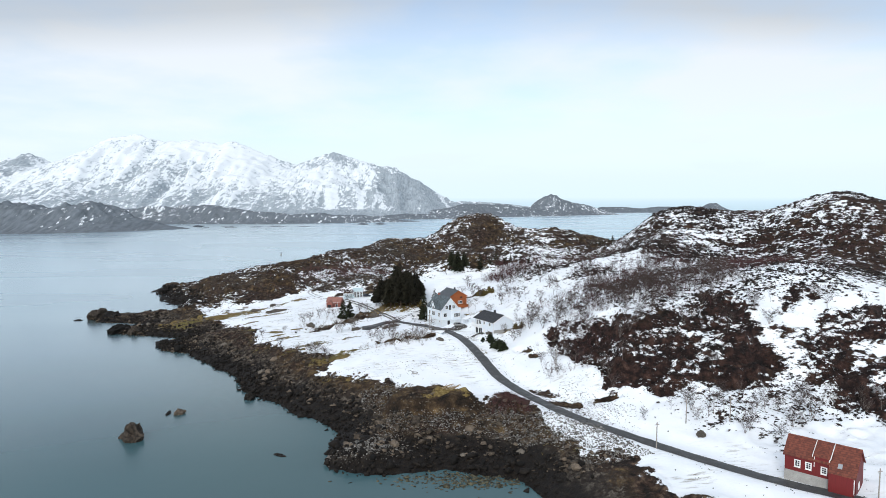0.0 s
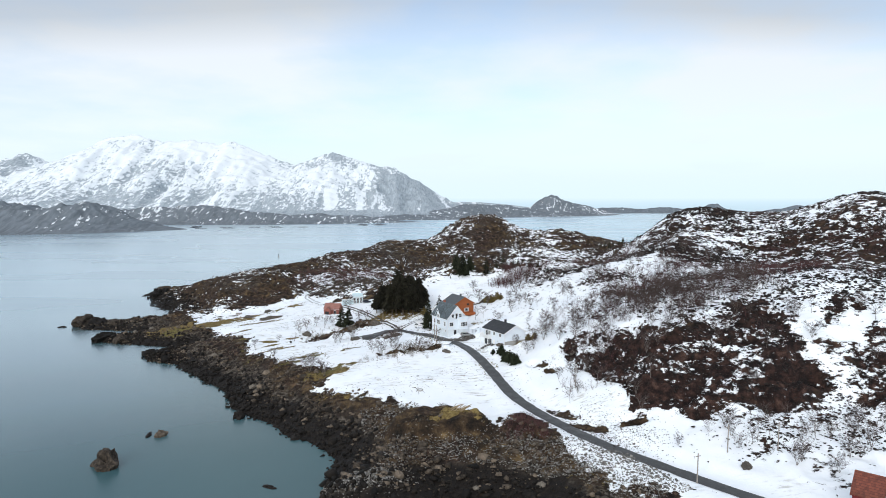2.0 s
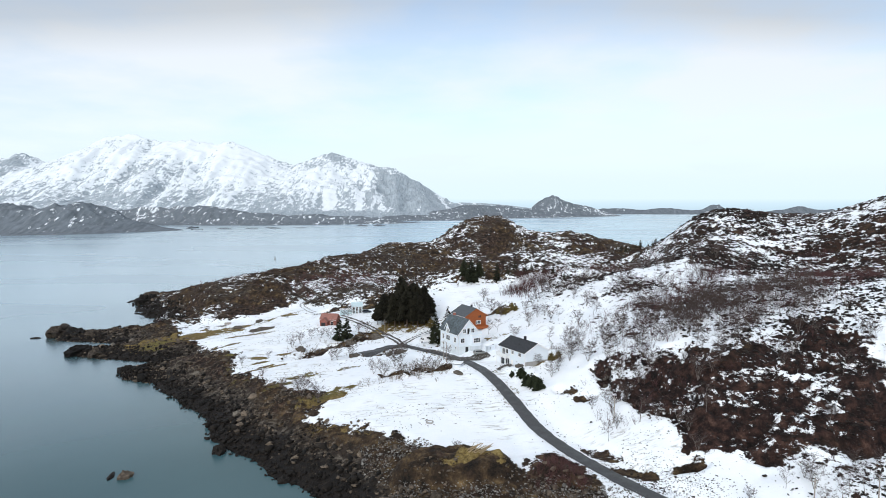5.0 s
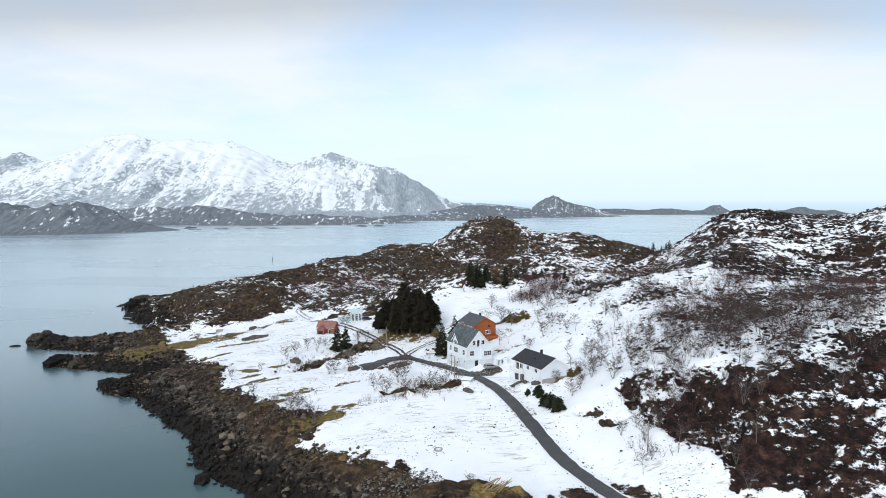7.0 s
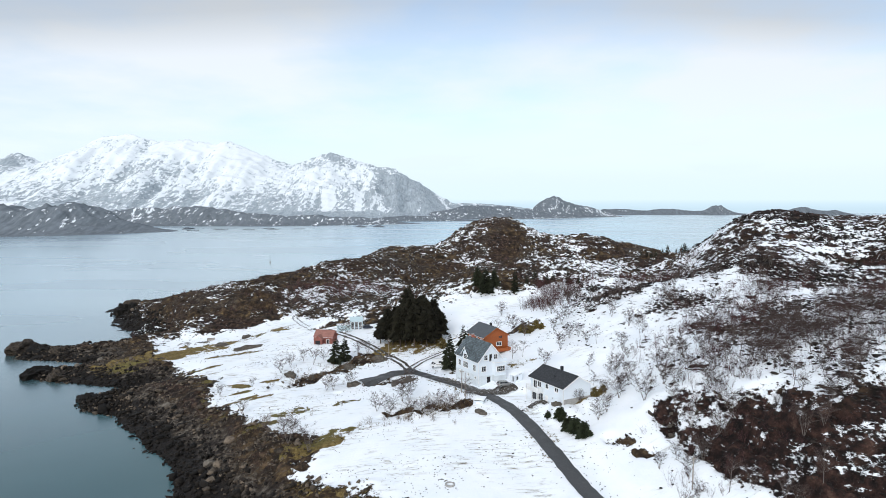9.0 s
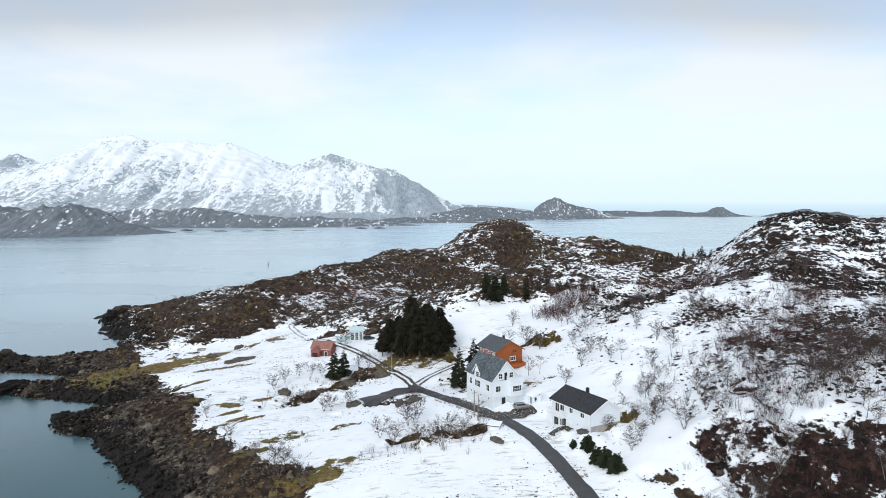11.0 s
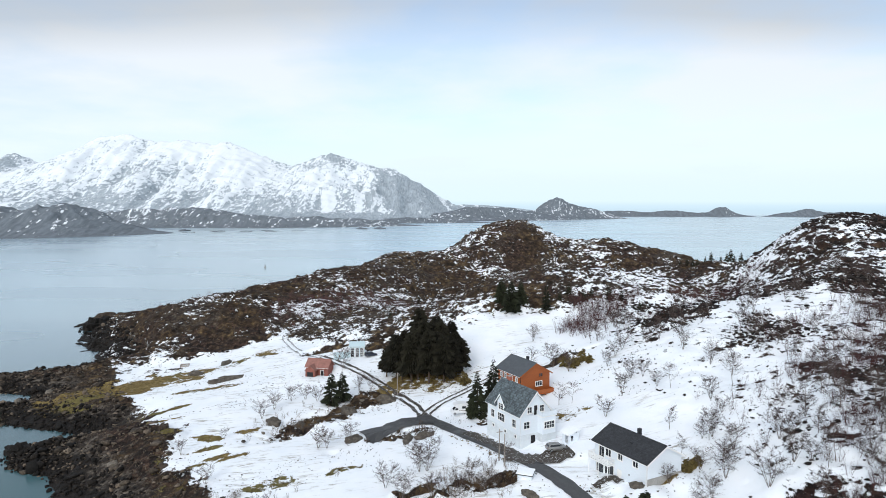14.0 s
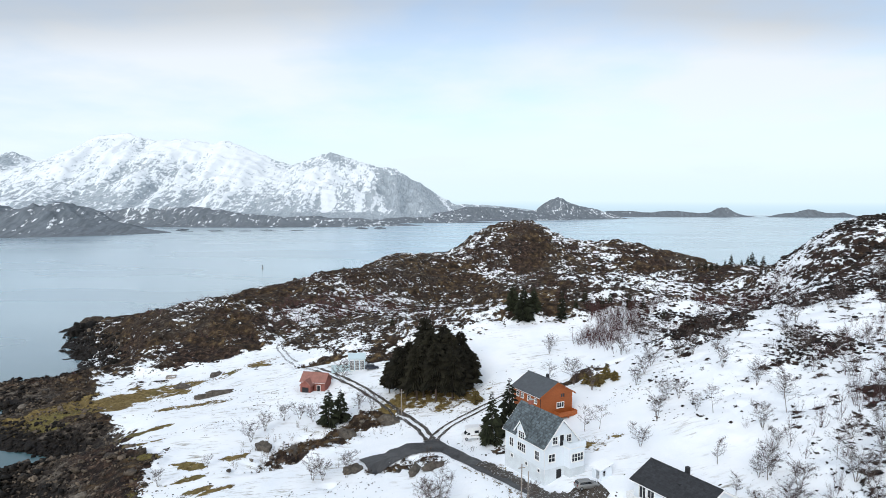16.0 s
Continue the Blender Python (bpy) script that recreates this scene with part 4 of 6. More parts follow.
def gable_roof(house, L, W, eave, ridge, mat, over=0.45, thick=0.16, side=0.4, barge=None, y_ridge=None, end_mat=None, gables=(0, 1), notch=None, gutter=None):
    """Two slabs that meet at the ridge, gable ends, barge boards and a ridge cap."""
    c = W / 2 if y_ridge is None else y_ridge
    for y_eave, sgn in ((0, 1), (W, -1)):
        run = abs(c - y_eave)
        k = (ridge - eave) / run
        y_out, z_out = y_eave - sgn * side, eave - k * side
        up = thick * math.sqrt(1 + k * k)
        out = [(y_out, z_out), (c, ridge), (c, ridge + up), (y_out, z_out + up)]
        spans = [(-over, L + over)]
        if notch and y_eave == 0:
            # the eave stops on both sides of a cross gable
            n0, n1, yn = notch
            spans = [(-over, n0), (n1, L + over)]
            part("roof", prism([(yn, eave + k * yn), (c, ridge), (c, ridge + up), (yn, eave + k * yn + up)], n0, n1, "x"), mat, house)
        for s0, s1 in spans:
            part("roof", prism(out, s0, s1, "x"), mat, house)
            part("gutter", tube([(s0, y_out - sgn * 0.06, z_out), (s1, y_out - sgn * 0.06, z_out)], [0.06, 0.06]), gutter or TRIM, house)
        for x0 in (-over - 0.05, L + over + 0.004):
            b = [(y_out, z_out - 0.16), (c, ridge - 0.16), (c, ridge + up - 0.02), (y_out, z_out + up - 0.02)]
            part("barge_board", prism(b, x0, x0 + 0.046, "x"), barge or TRIM, house)
    part("ridge_cap", prism([(c - 0.18, ridge + 0.05), (c, ridge + 0.05), (c + 0.18, ridge + 0.05), (c, ridge + 0.34)], -over, L + over, "x"), mat, house)
    for x0 in [(0.0, L - 0.22)[i] for i in gables]:
        part("gable_end", prism([(0.0, eave + 0.003), (W, eave + 0.003), (c, ridge)], x0, x0 + 0.22, "x"), end_mat or WHITE_WOOD, house)


def white_house():
    """Two storeys on a basement, slate roof with a small cross gable to the road and a balcony over a bay on the gable end."""
    L, W = 12.6, 8.0
    # local x runs from the far end towards the camera's gable, local y away from the road
    h = thing("white_house", Matrix.Translation((2.9, 198.6, 16.3)) @ pose(0, 0, 0, 0, 0, -61), "white clapboard house with a slate roof and balcony beside the road", "house")
    part("plinth", box(-0.06, L + 0.06, -0.06, W + 0.06, -1.6, 2.7), PLINTH, h, "whitewashed basement plinth")
    fr = [(1.4, 2.7, 3.8, 5.5), (4.1, 6.7, 3.8, 5.5), (9.6, 10.95, 3.8, 5.5), (4.4, 6.4, 6.35, 7.1)]
    rt = [(0.9, 2.4, 3.9, 5.4)]
    up = [(1.8, 2.95, 7.12, 8.5), (3.5, 4.4, 6.62, 8.65), (5.05, 6.2, 7.12, 8.5)]
    planes = four_walls(h, L, W, 2.7, 7.1, WHITE_WOOD, {"front": fr, "right": rt + [(3.5, 4.4, 6.62, 7.1)]})
    add_window(h, planes["front"], *fr[0])
    add_window(h, planes["front"], *fr[1], 4, 2)
    add_window(h, planes["front"], *fr[2])
    add_window(h, planes["right"], *rt[0])
    # gable end in pieces round its openings
    part("gable_end", wall_panel(1.7, 6.3, 7.103, 8.9, up, 0.22), WHITE_WOOD, h, m=planes["right"])
    for tri in ([(0, 7.103), (1.7, 7.103), (1.7, 8.95)], [(6.3, 7.103), (8, 7.103), (6.3, 8.95)], [(1.7, 8.903), (6.3, 8.903), (4.0, 11.45)]):
        part("gable_end", prism(tri, L - 0.22, L, "x"), WHITE_WOOD, h)
    add_window(h, planes["right"], *up[0])
    add_window(h, planes["right"], *up[2])
    add_door(h, planes["right"], *up[1], DARK, "dark balcony door")
    low = Matrix.Translation((0, -0.14, 0))
    for u in (2.1, 6.8, 10.6):
        add_window(h, low, u, u + 0.75, 1.75, 2.4, 1, 1, sill=False)
    part("cellar_door", box(L + 0.061, L + 0.12, 2.7, 3.8, 0.6, 2.3), DARK, h, "black cellar door")
    gable_roof(h, L, W, 7.1, 11.5, SLATE, 0.4, 0.16, 0.45, gables=(0,), notch=(3.92, 6.88, 0.3))
    # cross gable over the upper window
    part("dormer_front", wall_panel(3.95, 6.85, 6.1, 7.95, [(4.45, 6.35, 6.3, 7.75)], 0.3), WHITE_WOOD, h, m=Matrix.Translation((0, -0.05, 0)))
    part("dormer_front", prism([(3.95, 7.952), (6.85, 7.952), (5.4, 9.75)], -0.05, 0.25), WHITE_WOOD, h)
    add_window(h, Matrix.Translation((0, -0.05, 0)), 4.45, 6.35, 6.3, 7.75, 3, 3)
    for x in (3.95, 6.65):
        part("dormer_side", box(x, x + 0.2, 0.26, 1.0, 6.9, 7.95), WHITE_WOOD, h)
    for sgn in (-1, 1):
        out = [(5.4, 9.78), (5.4 + sgn * 1.9, 7.43), (5.4 + sgn * 1.9, 7.63), (5.4, 9.98)]
        part("dormer_roof", prism(out, -0.45, 2.6), SLATE, h)
        part("barge_board", prism([(5.4, 9.64), (5.4 + sgn * 1.93, 7.26), (5.4 + sgn * 1.93, 7.6), (5.4, 9.96)], -0.51, -0.454), TRIM, h)
    for x in (0.0, L - 0.14):
        part("corner_board", box(x, x + 0.14, -0.03, -0.002, 2.7, 7.0), TRIM, h)
    # bay and balcony on the gable end
    part("bay", box(L + 0.002, L + 1.7, 4.5, 8.0, -1.4, 6.4), WHITE_WOOD, h)
    part("bay_plinth", box(L + 0.004, L + 1.74, 4.46, 8.04, -1.6, 2.7), PLINTH, h)
    bay_right = Matrix.Translation((L + 1.79, 0, 0)) @ pose(0, 0, 0, 0, 0, 90)
    add_window(h, bay_right, 4.9, 7.6, 3.9, 5.4, 4, 2)
    part("balcony_floor", box(L + 0.004, L + 1.95, 4.2, 8.2, 6.404, 6.58), TRIM, h)
    for a in ((L + 1.85, L + 1.93, 4.22, 8.18), (L + 0.01, L + 1.84, 4.22, 4.30), (L + 0.01, L + 1.84, 8.10, 8.18)):
        part("balcony_rail", box(*a, 6.6, 7.55), WHITE_WOOD, h)
    part("chimney", box(2.2, 2.9, 3.9, 4.6, 10.4, 12.6, 0.02), BRICK, h, "red brick chimney")
    part("chimney_cap", box(2.12, 2.98, 3.82, 4.68, 12.6, 12.72), CONCRETE, h)
    part("downpipe", tube([(L + 0.05, -0.1, 7.0), (L + 0.05, -0.1, 0.6)], [0.045, 0.045]), TRIM, h)
    # lean-to entrance beside the bay
    e = thing("entrance_porch", Matrix.Translation((17.9, 188.2, 17.9)) @ pose(0, 0, 0, 0, 0, -61), "low white entrance porch with a snowy pent roof", "porch")
    part("porch_wall", wall_panel(0, 2.3, -0.6, 1.7, [(1.0, 1.9, -0.2, 1.5)], 0.16), WHITE_WOOD, e)
    part("porch_wall", box(0, 0.16, 0.162, 2.6, -0.6, 1.9), WHITE_WOOD, e)
    part("porch_wall", wall_panel(0.17, 2.6, -0.6, 1.9, [(0.5, 1.2, 0.4, 1.4)], 0.16), WHITE_WOOD, e, m=Matrix.Translation((2.3, 0, 0)) @ pose(0, 0, 0, 0, 0, 90))
    part("porch_roof", prism([(-0.4, 1.62), (2.8, 2.5), (2.8, 2.72), (-0.4, 1.84)], -0.3, 2.6, "x"), SNOW_LOAD, e, "snow-covered pent roof")
    # added near-black sheet, puts the porch interior's shade into colour
    part("back_panel", box(0.2, 2.1, 2.3, 2.4, -0.6, 2.0), DARK, e)


def garage_house():
    """White two-level house with a black tiled roof, balcony on posts and a grey plinth."""
    L, W = 13.4, 8.6
    h = thing("garage_house", Matrix.Translation((22.2, 176.9, 16.2)) @ pose(0, 0, 0, 0, 0, -61), "white house with a black tile roof and railed balcony", "house")
    fr = [(1.2, 2.6, 3.3, 5.3), (2.95, 4.4, 3.9, 5.3), (6.2, 7.4, 4.2, 5.4), (9.9, 11.2, 4.2, 5.3), (6.2, 7.1, 0.25, 2.3), (0.5, 2.5, 0.0, 2.45), (2.8, 5.2, 0.0, 2.45)]
    planes = four_walls(h, L, W, -0.8, 6.0, WHITE_WOOD, {"front": fr})
    for f in fr[:4]:
        add_window(h, planes["front"], *f, 2, 1)
    add_door(h, planes["front"], *fr[4], TRIM, "white front door")
    add_window(h, planes["front"], *fr[5], 1, 1, sill=False)
    add_window(h, planes["front"], *fr[6], 2, 1, sill=False)
    part("plinth", box(L + 0.002, L + 0.06, 0.0, W, -1.2, 3.0), CONCRETE, h, "grey painted lower wall")
    part("lower_wall", box(5.0, L, -0.05, -0.003, -1.0, 0.25), GREY_WOOD, h)
    gable_roof(h, L, W, 6.0, 8.25, BLACK_TILE, 0.5, 0.18, 0.55)
    part("balcony_floor", box(0.0, 5.4, -1.7, -0.004, 2.75, 2.95), TRIM, h)
    for z in (3.15, 3.42, 3.69, 3.96):
        part("balcony_rail", box(0.0, 5.4, -1.72, -1.66, z, z + 0.16), TRIM, h)
        part("balcony_rail", box(5.34, 5.4, -1.65, -0.01, z, z + 0.16), TRIM, h)
        part("balcony_rail", box(0.0, 0.06, -1.65, -0.01, z, z + 0.16), TRIM, h)
    for x in (0.1, 2.65, 5.2):
        part("balcony_post", box(x, x + 0.12, -1.655, -1.535, -0.6, 4.15), TRIM, h)
    part("chimney", box(6.4, 7.0, 4.6, 5.2, 7.6, 9.4, 0.02), BLACK_TILE, h, "black metal chimney")
    part("corner_board", box(L - 0.12, L + 0.02, -0.04, -0.004, 0.26, 5.9), GREY_WOOD, h)
    part("downpipe", tube([(L - 0.2, -0.1, 5.9), (L - 0.2, -0.1, -0.6)], [0.045, 0.045]), TRIM, h)
    part("wall_lamp", box(9.0, 9.25, -0.2, -0.003, 2.2, 2.5, 0.03), STEEL, h)
    part("roof_hatch", box(6.9, 7.7, 2.0, 2.5, 7.16, 7.5, 0.02), BLACK_TILE, h)


def orange_house():
    L, W = 10.6, 9.0
    h = thing("orange_house", Matrix.Translation((7.4, 224.2, 18.6)) @ pose(0, 0, 0, 0, 0, -62), "orange clapboard house with a grey roof on a snowy slope", "house")
    fr = [(1.2, 2.2, 3.9, 5.0), (3.0, 4.0, 3.9, 5.0), (5.6, 6.8, 3.9, 5.0), (8.2, 9.2, 3.9, 5.0)]
    rt = [(4.6, 6.6, 2.7, 3.9), (5.6, 6.8, 5.0, 5.9)]
    planes = four_walls(h, L, W, 0.9, 6.0, ORANGE_WOOD, {"front": fr, "right": rt})
    for f in fr:
        add_window(h, planes["front"], *f)
    add_window(h, planes["right"], *rt[0], 3, 1)
    add_window(h, planes["right"], *rt[1], 2, 1, ORANGE_WOOD)
    part("plinth", box(-0.04, L + 0.04, -0.04, W + 0.04, -1.8, 0.9), PLINTH, h, "white foundation wall")
    gable_roof(h, L, W, 6.0, 8.6, GREY_TILE, 0.5, 0.16, 0.6, ORANGE_WOOD, end_mat=ORANGE_WOOD)
    part("chimney", box(6.2, 6.8, 4.7, 5.3, 8.0, 9.6, 0.02), BLACK_TILE, h, "black chimney")
    part("balcony_floor", box(L + 0.004, L + 2.2, 3.6, 8.8, 1.1, 1.3), ORANGE_WOOD, h)
    for a in ((L + 2.1, L + 2.18, 3.62, 8.78), (L + 0.01, L + 2.09, 3.62, 3.7), (L + 0.01, L + 2.09, 8.70, 8.78)):
        part("balcony_rail", box(*a, 1.3, 2.25), ORANGE_WOOD, h)
    for y in (3.75, 6.2, 8.55):
        part("balcony_post", box(L + 1.95, L + 2.09, y, y + 0.14, -1.8, 1.09), ORANGE_WOOD, h)
    part("corner_board", box(L - 0.12, L + 0.02, -0.04, -0.004, 0.95, 5.8), DARK, h)


def red_barn():
    """Red boathouse by the road: rust tile roof, raised middle with white edges, concrete footing under one half."""
    L, W = 13.2, 6.2
    h = thing("red_barn", Matrix.Translation((83.3, 60.2, 8.7)) @ pose(0, 0, 0, 0, 0, -44), "dark red wooden barn with a rust tile roof by the road", "barn")
    fr = [(2.0, 2.9, 2.6, 3.9), (4.1, 5.0, 2.6, 3.9), (7.0, 7.9, 2.4, 3.7)]
    planes = four_walls(h, L, W, 1.5, 4.9, RED_WOOD, {"front": fr})
    for f in fr:
        add_window(h, planes["front"], *f, 2, 3, surround=0.16)
    part("footing", box(-0.04, 8.3, -0.04, W + 0.04, -1.2, 1.496), CONCRETE, h, "stained grey concrete footing")
    part("lower_wall", box(8.31, L, 0.0, W, -1.2, 1.498), RED_WOOD, h)
    gable_roof(h, L, W, 4.9, 8.0, RUST_TILE, 0.3, 0.14, 0.3, RED_WOOD, end_mat=RED_WOOD, gutter=RED_WOOD)
    part("raised_wall", box(5.6, 8.4, -0.03, 1.9, 4.3, 5.9), RED_WOOD, h)
    part("raised_roof", prism([(-0.4, 5.75), (3.1, 8.12), (3.1, 8.3), (-0.4, 5.93)], 5.4, 8.6, "x"), RUST_TILE, h)
    for x in (5.28, 8.604):
        part("barge_board", prism([(-0.42, 5.64), (3.1, 8.02), (3.1, 8.32), (-0.42, 5.95)], x, x + 0.11, "x"), TRIM, h)
    for x in (5.56, 8.34):
        part("corner_board", box(x, x + 0.12, -0.07, -0.034, 3.4, 5.8), TRIM, h)
    part("lean_to", prism([(-1.3, -1.2), (-0.004, -1.2), (-0.004, 4.75), (-1.3, 3.5)], 8.6, L - 0.1, "x"), RED_WOOD, h)
    part("lean_to_roof", prism([(-1.5, 3.4), (0.6, 5.5), (0.6, 5.75), (-1.5, 3.6)], 8.5, L + 0.3, "x"), RUST_TILE, h)
    part("roof_light", prism([(-0.6, 4.50), (0.1, 5.22), (0.1, 5.32), (-0.6, 4.60)], 10.0, 10.8, "x"), STEEL, h)
    part("corner_board", box(L - 0.1, L + 0.02, -1.36, -1.304, 0.2, 3.2), TRIM, h)
    part("hatch", box(L + 0.003, L + 0.06, 2.0, 3.2, 0.2, 1.6), TRIM, h, "small white hatch")


def red_shed():
    h = thing("red_shed", Matrix.Translation((-51.6, 259.8, 12.7)) @ pose(0, 0, 0, 0, 0, -14), "faded red wooden shed with a front porch in the snow", "shed")
    L, W = 7.6, 4.6
    planes = four_walls(h, L, W, -0.6, 2.9, PINK_WOOD, {"front": [(5.2, 6.2, 0.0, 1.9)]})
    add_door(h, planes["front"], 5.2, 6.2, 0.0, 1.9, DARK)
    gable_roof(h, L, W, 2.9, 4.9, PINK_TILE, 0.3, 0.12, 0.3, PINK_WOOD, end_mat=PINK_WOOD)
    part("porch_wall", prism([(0.9, -0.6), (4.1, -0.6), (4.1, 2.3), (2.5, 3.7), (0.9, 2.3)], -2.2, -0.004), PINK_WOOD, h)
    for sgn in (-1, 1):
        part("porch_roof", prism([(2.5, 3.72), (2.5 + sgn * 1.9, 2.06), (2.5 + sgn * 1.9, 2.2), (2.5, 3.9)], -2.5, 1.0), PINK_TILE, h)
    # black panel on the solid porch front, painting the shade of an open doorway
    part("porch_opening", box(1.5, 3.5, -2.26, -2.203, -0.5, 1.7), DARK, h)


def glass_cottage():
    """Small pale cottage with a glazed front and a low wing."""
    h = thing("glass_cottage", Matrix.Translation((-38.6, 268.2, 16.3)) @ pose(0, 0, 0, 0, 0, 8), "small pale blue cottage with tall glazed panes and low wing", "cottage")
    pale = plain("pale_blue_boarding", (0.50, 0.62, 0.66), 0.5, 2.0, 0.06)
    L, W = 5.0, 4.0
    holes = [(0.4, 1.5, 0.3, 3.3), (1.95, 3.05, 0.3, 3.3), (3.5, 4.6, 0.3, 3.3)]
    planes = four_walls(h, L, W, -1.2, 3.9, pale, {"front": holes})
    for q in holes:
        add_window(h, planes["front"], *q, 3, 4)
    gable_roof(h, L, W, 3.9, 4.9, pale, 0.2, 0.12, 0.2, end_mat=pale)
    part("wing", box(-5.4, -0.004, 1.2, 4.2, -0.8, 1.9), pale, h)
    part("wing_roof", box(-5.6, 0.0, 1.0, 4.3, 1.904, 2.05), SNOW_LOAD, h)


def roadside_hut():
    h = thing("roadside_hut", Matrix.Translation((6.7, 173.4, 14.5)) @ pose(0, 0, 0, 0, 0, -20), "small white hut with a snowy dark-edged roof by the road", "hut")
    part("wall", box(0, 2.8, 0, 2.2, -0.8, 2.2, 0.02), WHITE_WOOD, h)
    part("roof", prism([(-0.25, 2.2), (2.45, 2.5), (2.45, 2.64), (-0.25, 2.34)], -0.25, 3.05, "x"), BLACK_TILE, h)
    part("snow_cover", prism([(-0.2, 2.352), (2.4, 2.642), (2.35, 2.80), (-0.15, 2.50)], -0.2, 3.0, "x"), SNOW_LOAD, h, "snow lying on the roof")
    part("door", box(0.9, 1.8, -0.05, -0.003, -0.2, 1.8), TRIM, h)


# ---- vehicles ----
def loft(sections, n):
    """A skin over cross sections, each a ring of n points; both ends closed."""
    bm = bmesh.new()
    rings = [[bm.verts.new(p) for p in s] for s in sections]
    for a, b in zip(rings, rings[1:]):
        for i in range(n):
            bm.faces.new((a[i], a[(i + 1) % n], b[(i + 1) % n], b[i]))
    bm.faces.new(rings[0][::-1])
    bm.faces.new(rings[-1])
    bmesh.ops.recalc_face_normals(bm, faces=bm.faces)
    return bm


def add_wheel(parent, x, y, r):
    out = 1 if y > 0 else -1
    w = part("wheel", tube([(x, y - 0.10 * out, r), (x, y - 0.02 * out, r), (x, y + 0.08 * out, r), (x, y + 0.11 * out, r)], [r * 0.93, r, r, r * 0.93], 16), TYRE, parent, "black tyre")
    part("rim", tube([(x, y + 0.112 * out, r), (x, y + 0.125 * out, r)], [r * 0.62, r * 0.5], 10), STEEL, w, "alloy rim")


def car(name, m, label, paint):
    c = thing(name, m, label, "car")
    prof = [(-2.15, 0.45, 0.72, 0.80), (-2.05, 0.30, 0.95, 0.86), (-1.5, 0.24, 1.0, 0.89), (-0.7, 0.22, 1.02, 0.90), (0.6, 0.22, 0.98, 0.90), (1.4, 0.24, 0.93, 0.88), (1.95, 0.30, 0.80, 0.82), (2.12, 0.42, 0.65, 0.74)]
    secs = [[(x, -w, lo + 0.12), (x, -w * 0.9, lo), (x, w * 0.9, lo), (x, w, lo + 0.12), (x, w, hi - 0.12), (x, w * 0.92, hi), (x, -w * 0.92, hi), (x, -w, hi - 0.12)] for x, lo, hi, w in prof]
    part("body", loft(secs, 8), paint, c, smooth_faces=True)
    cab = [(-2.0, 0.97, 1.0, 0.78), (-1.75, 0.97, 1.42, 0.72), (-1.3, 0.97, 1.55, 0.70), (0.0, 0.97, 1.56, 0.70), (0.45, 0.97, 1.50, 0.70), (1.15, 0.93, 0.98, 0.76)]
    part("roof", loft([[(x, -0.82, lo), (x, 0.82, lo), (x, w, hi - 0.08), (x, w - 0.1, hi), (x, -w + 0.1, hi), (x, -w, hi - 0.08)] for x, lo, hi, w in cab], 6), paint, c)
    for y in (-1, 1):
        part("side_window", prism([(-1.7, 1.05), (0.85, 1.05), (0.35, 1.42), (-1.55, 1.42)], y * 0.775 - 0.035, y * 0.775 + 0.035), GLASS, c)
        for x in (-1.35, 1.35):
            add_wheel(c, x, y * 0.80, 0.33)
        part("headlight", box(1.98, 2.10, y * 0.62 - 0.16, y * 0.62 + 0.16, 0.62, 0.76, 0.02), GLASS, c)
        part("tail_light", box(-2.14, -2.02, y * 0.68 - 0.10, y * 0.68 + 0.10, 0.75, 0.98, 0.02), RED_WOOD, c)
        part("mirror", box(0.55, 0.7, y * 0.95 - 0.08, y * 0.95 + 0.08, 1.0, 1.14, 0.02), paint, c)
    part("windscreen", prism([(0.52, 1.46), (1.10, 1.02), (1.13, 1.05), (0.55, 1.50)], -0.66, 0.66), GLASS, c)
    part("rear_window", prism([(-1.80, 1.42), (-1.99, 1.05), (-2.03, 1.06), (-1.84, 1.44)], -0.62, 0.62), GLASS, c)
    return c


def camper(m):
    c = thing("camper_van", m, "white motorhome parked in the snow under a spruce", "camper")
    paint = plain("white_enamel", (0.74, 0.75, 0.76), 0.35, 2.0, 0.05)
    part("cabin", prism([(-3.2, 0.55), (1.3, 0.55), (1.3, 1.9), (2.3, 2.15), (2.35, 2.7), (1.6, 3.0), (-3.1, 3.0), (-3.2, 2.8)], -1.1, 1.1), paint, c)
    part("cab", prism([(1.304, 0.45), (3.1, 0.45), (3.15, 0.95), (2.5, 1.25), (1.9, 1.9), (1.304, 1.9)], -0.95, 0.95), paint, c)
    part("windscreen", prism([(1.93, 1.9), (2.5, 1.29), (2.56, 1.32), (1.99, 1.94)], -0.8, 0.8), GLASS, c)
    for y in (-1, 1):
        for x in (-2.4, -0.6):
            part("side_window", box(x, x + 1.0, y * 1.1 - 0.02, y * 1.1 + 0.02, 1.7, 2.3, 0.015), GLASS, c)
        part("cab_window", prism([(1.4, 1.3), (2.3, 1.3), (1.85, 1.8), (1.4, 1.8)], y * 0.95 - 0.02, y * 0.95 + 0.02), GLASS, c)
        part("stripe", box(-3.1, 1.2, y * 1.1 - 0.012, y * 1.1 + 0.012, 1.1, 1.3), CONCRETE, c)
        for x in (-2.0, 2.2):
            add_wheel(c, x, y * 0.95, 0.36)
    part("roof_vent", box(-1.5, -0.9, -0.3, 0.3, 3.004, 3.15, 0.03), CONCRETE, c)
    return c


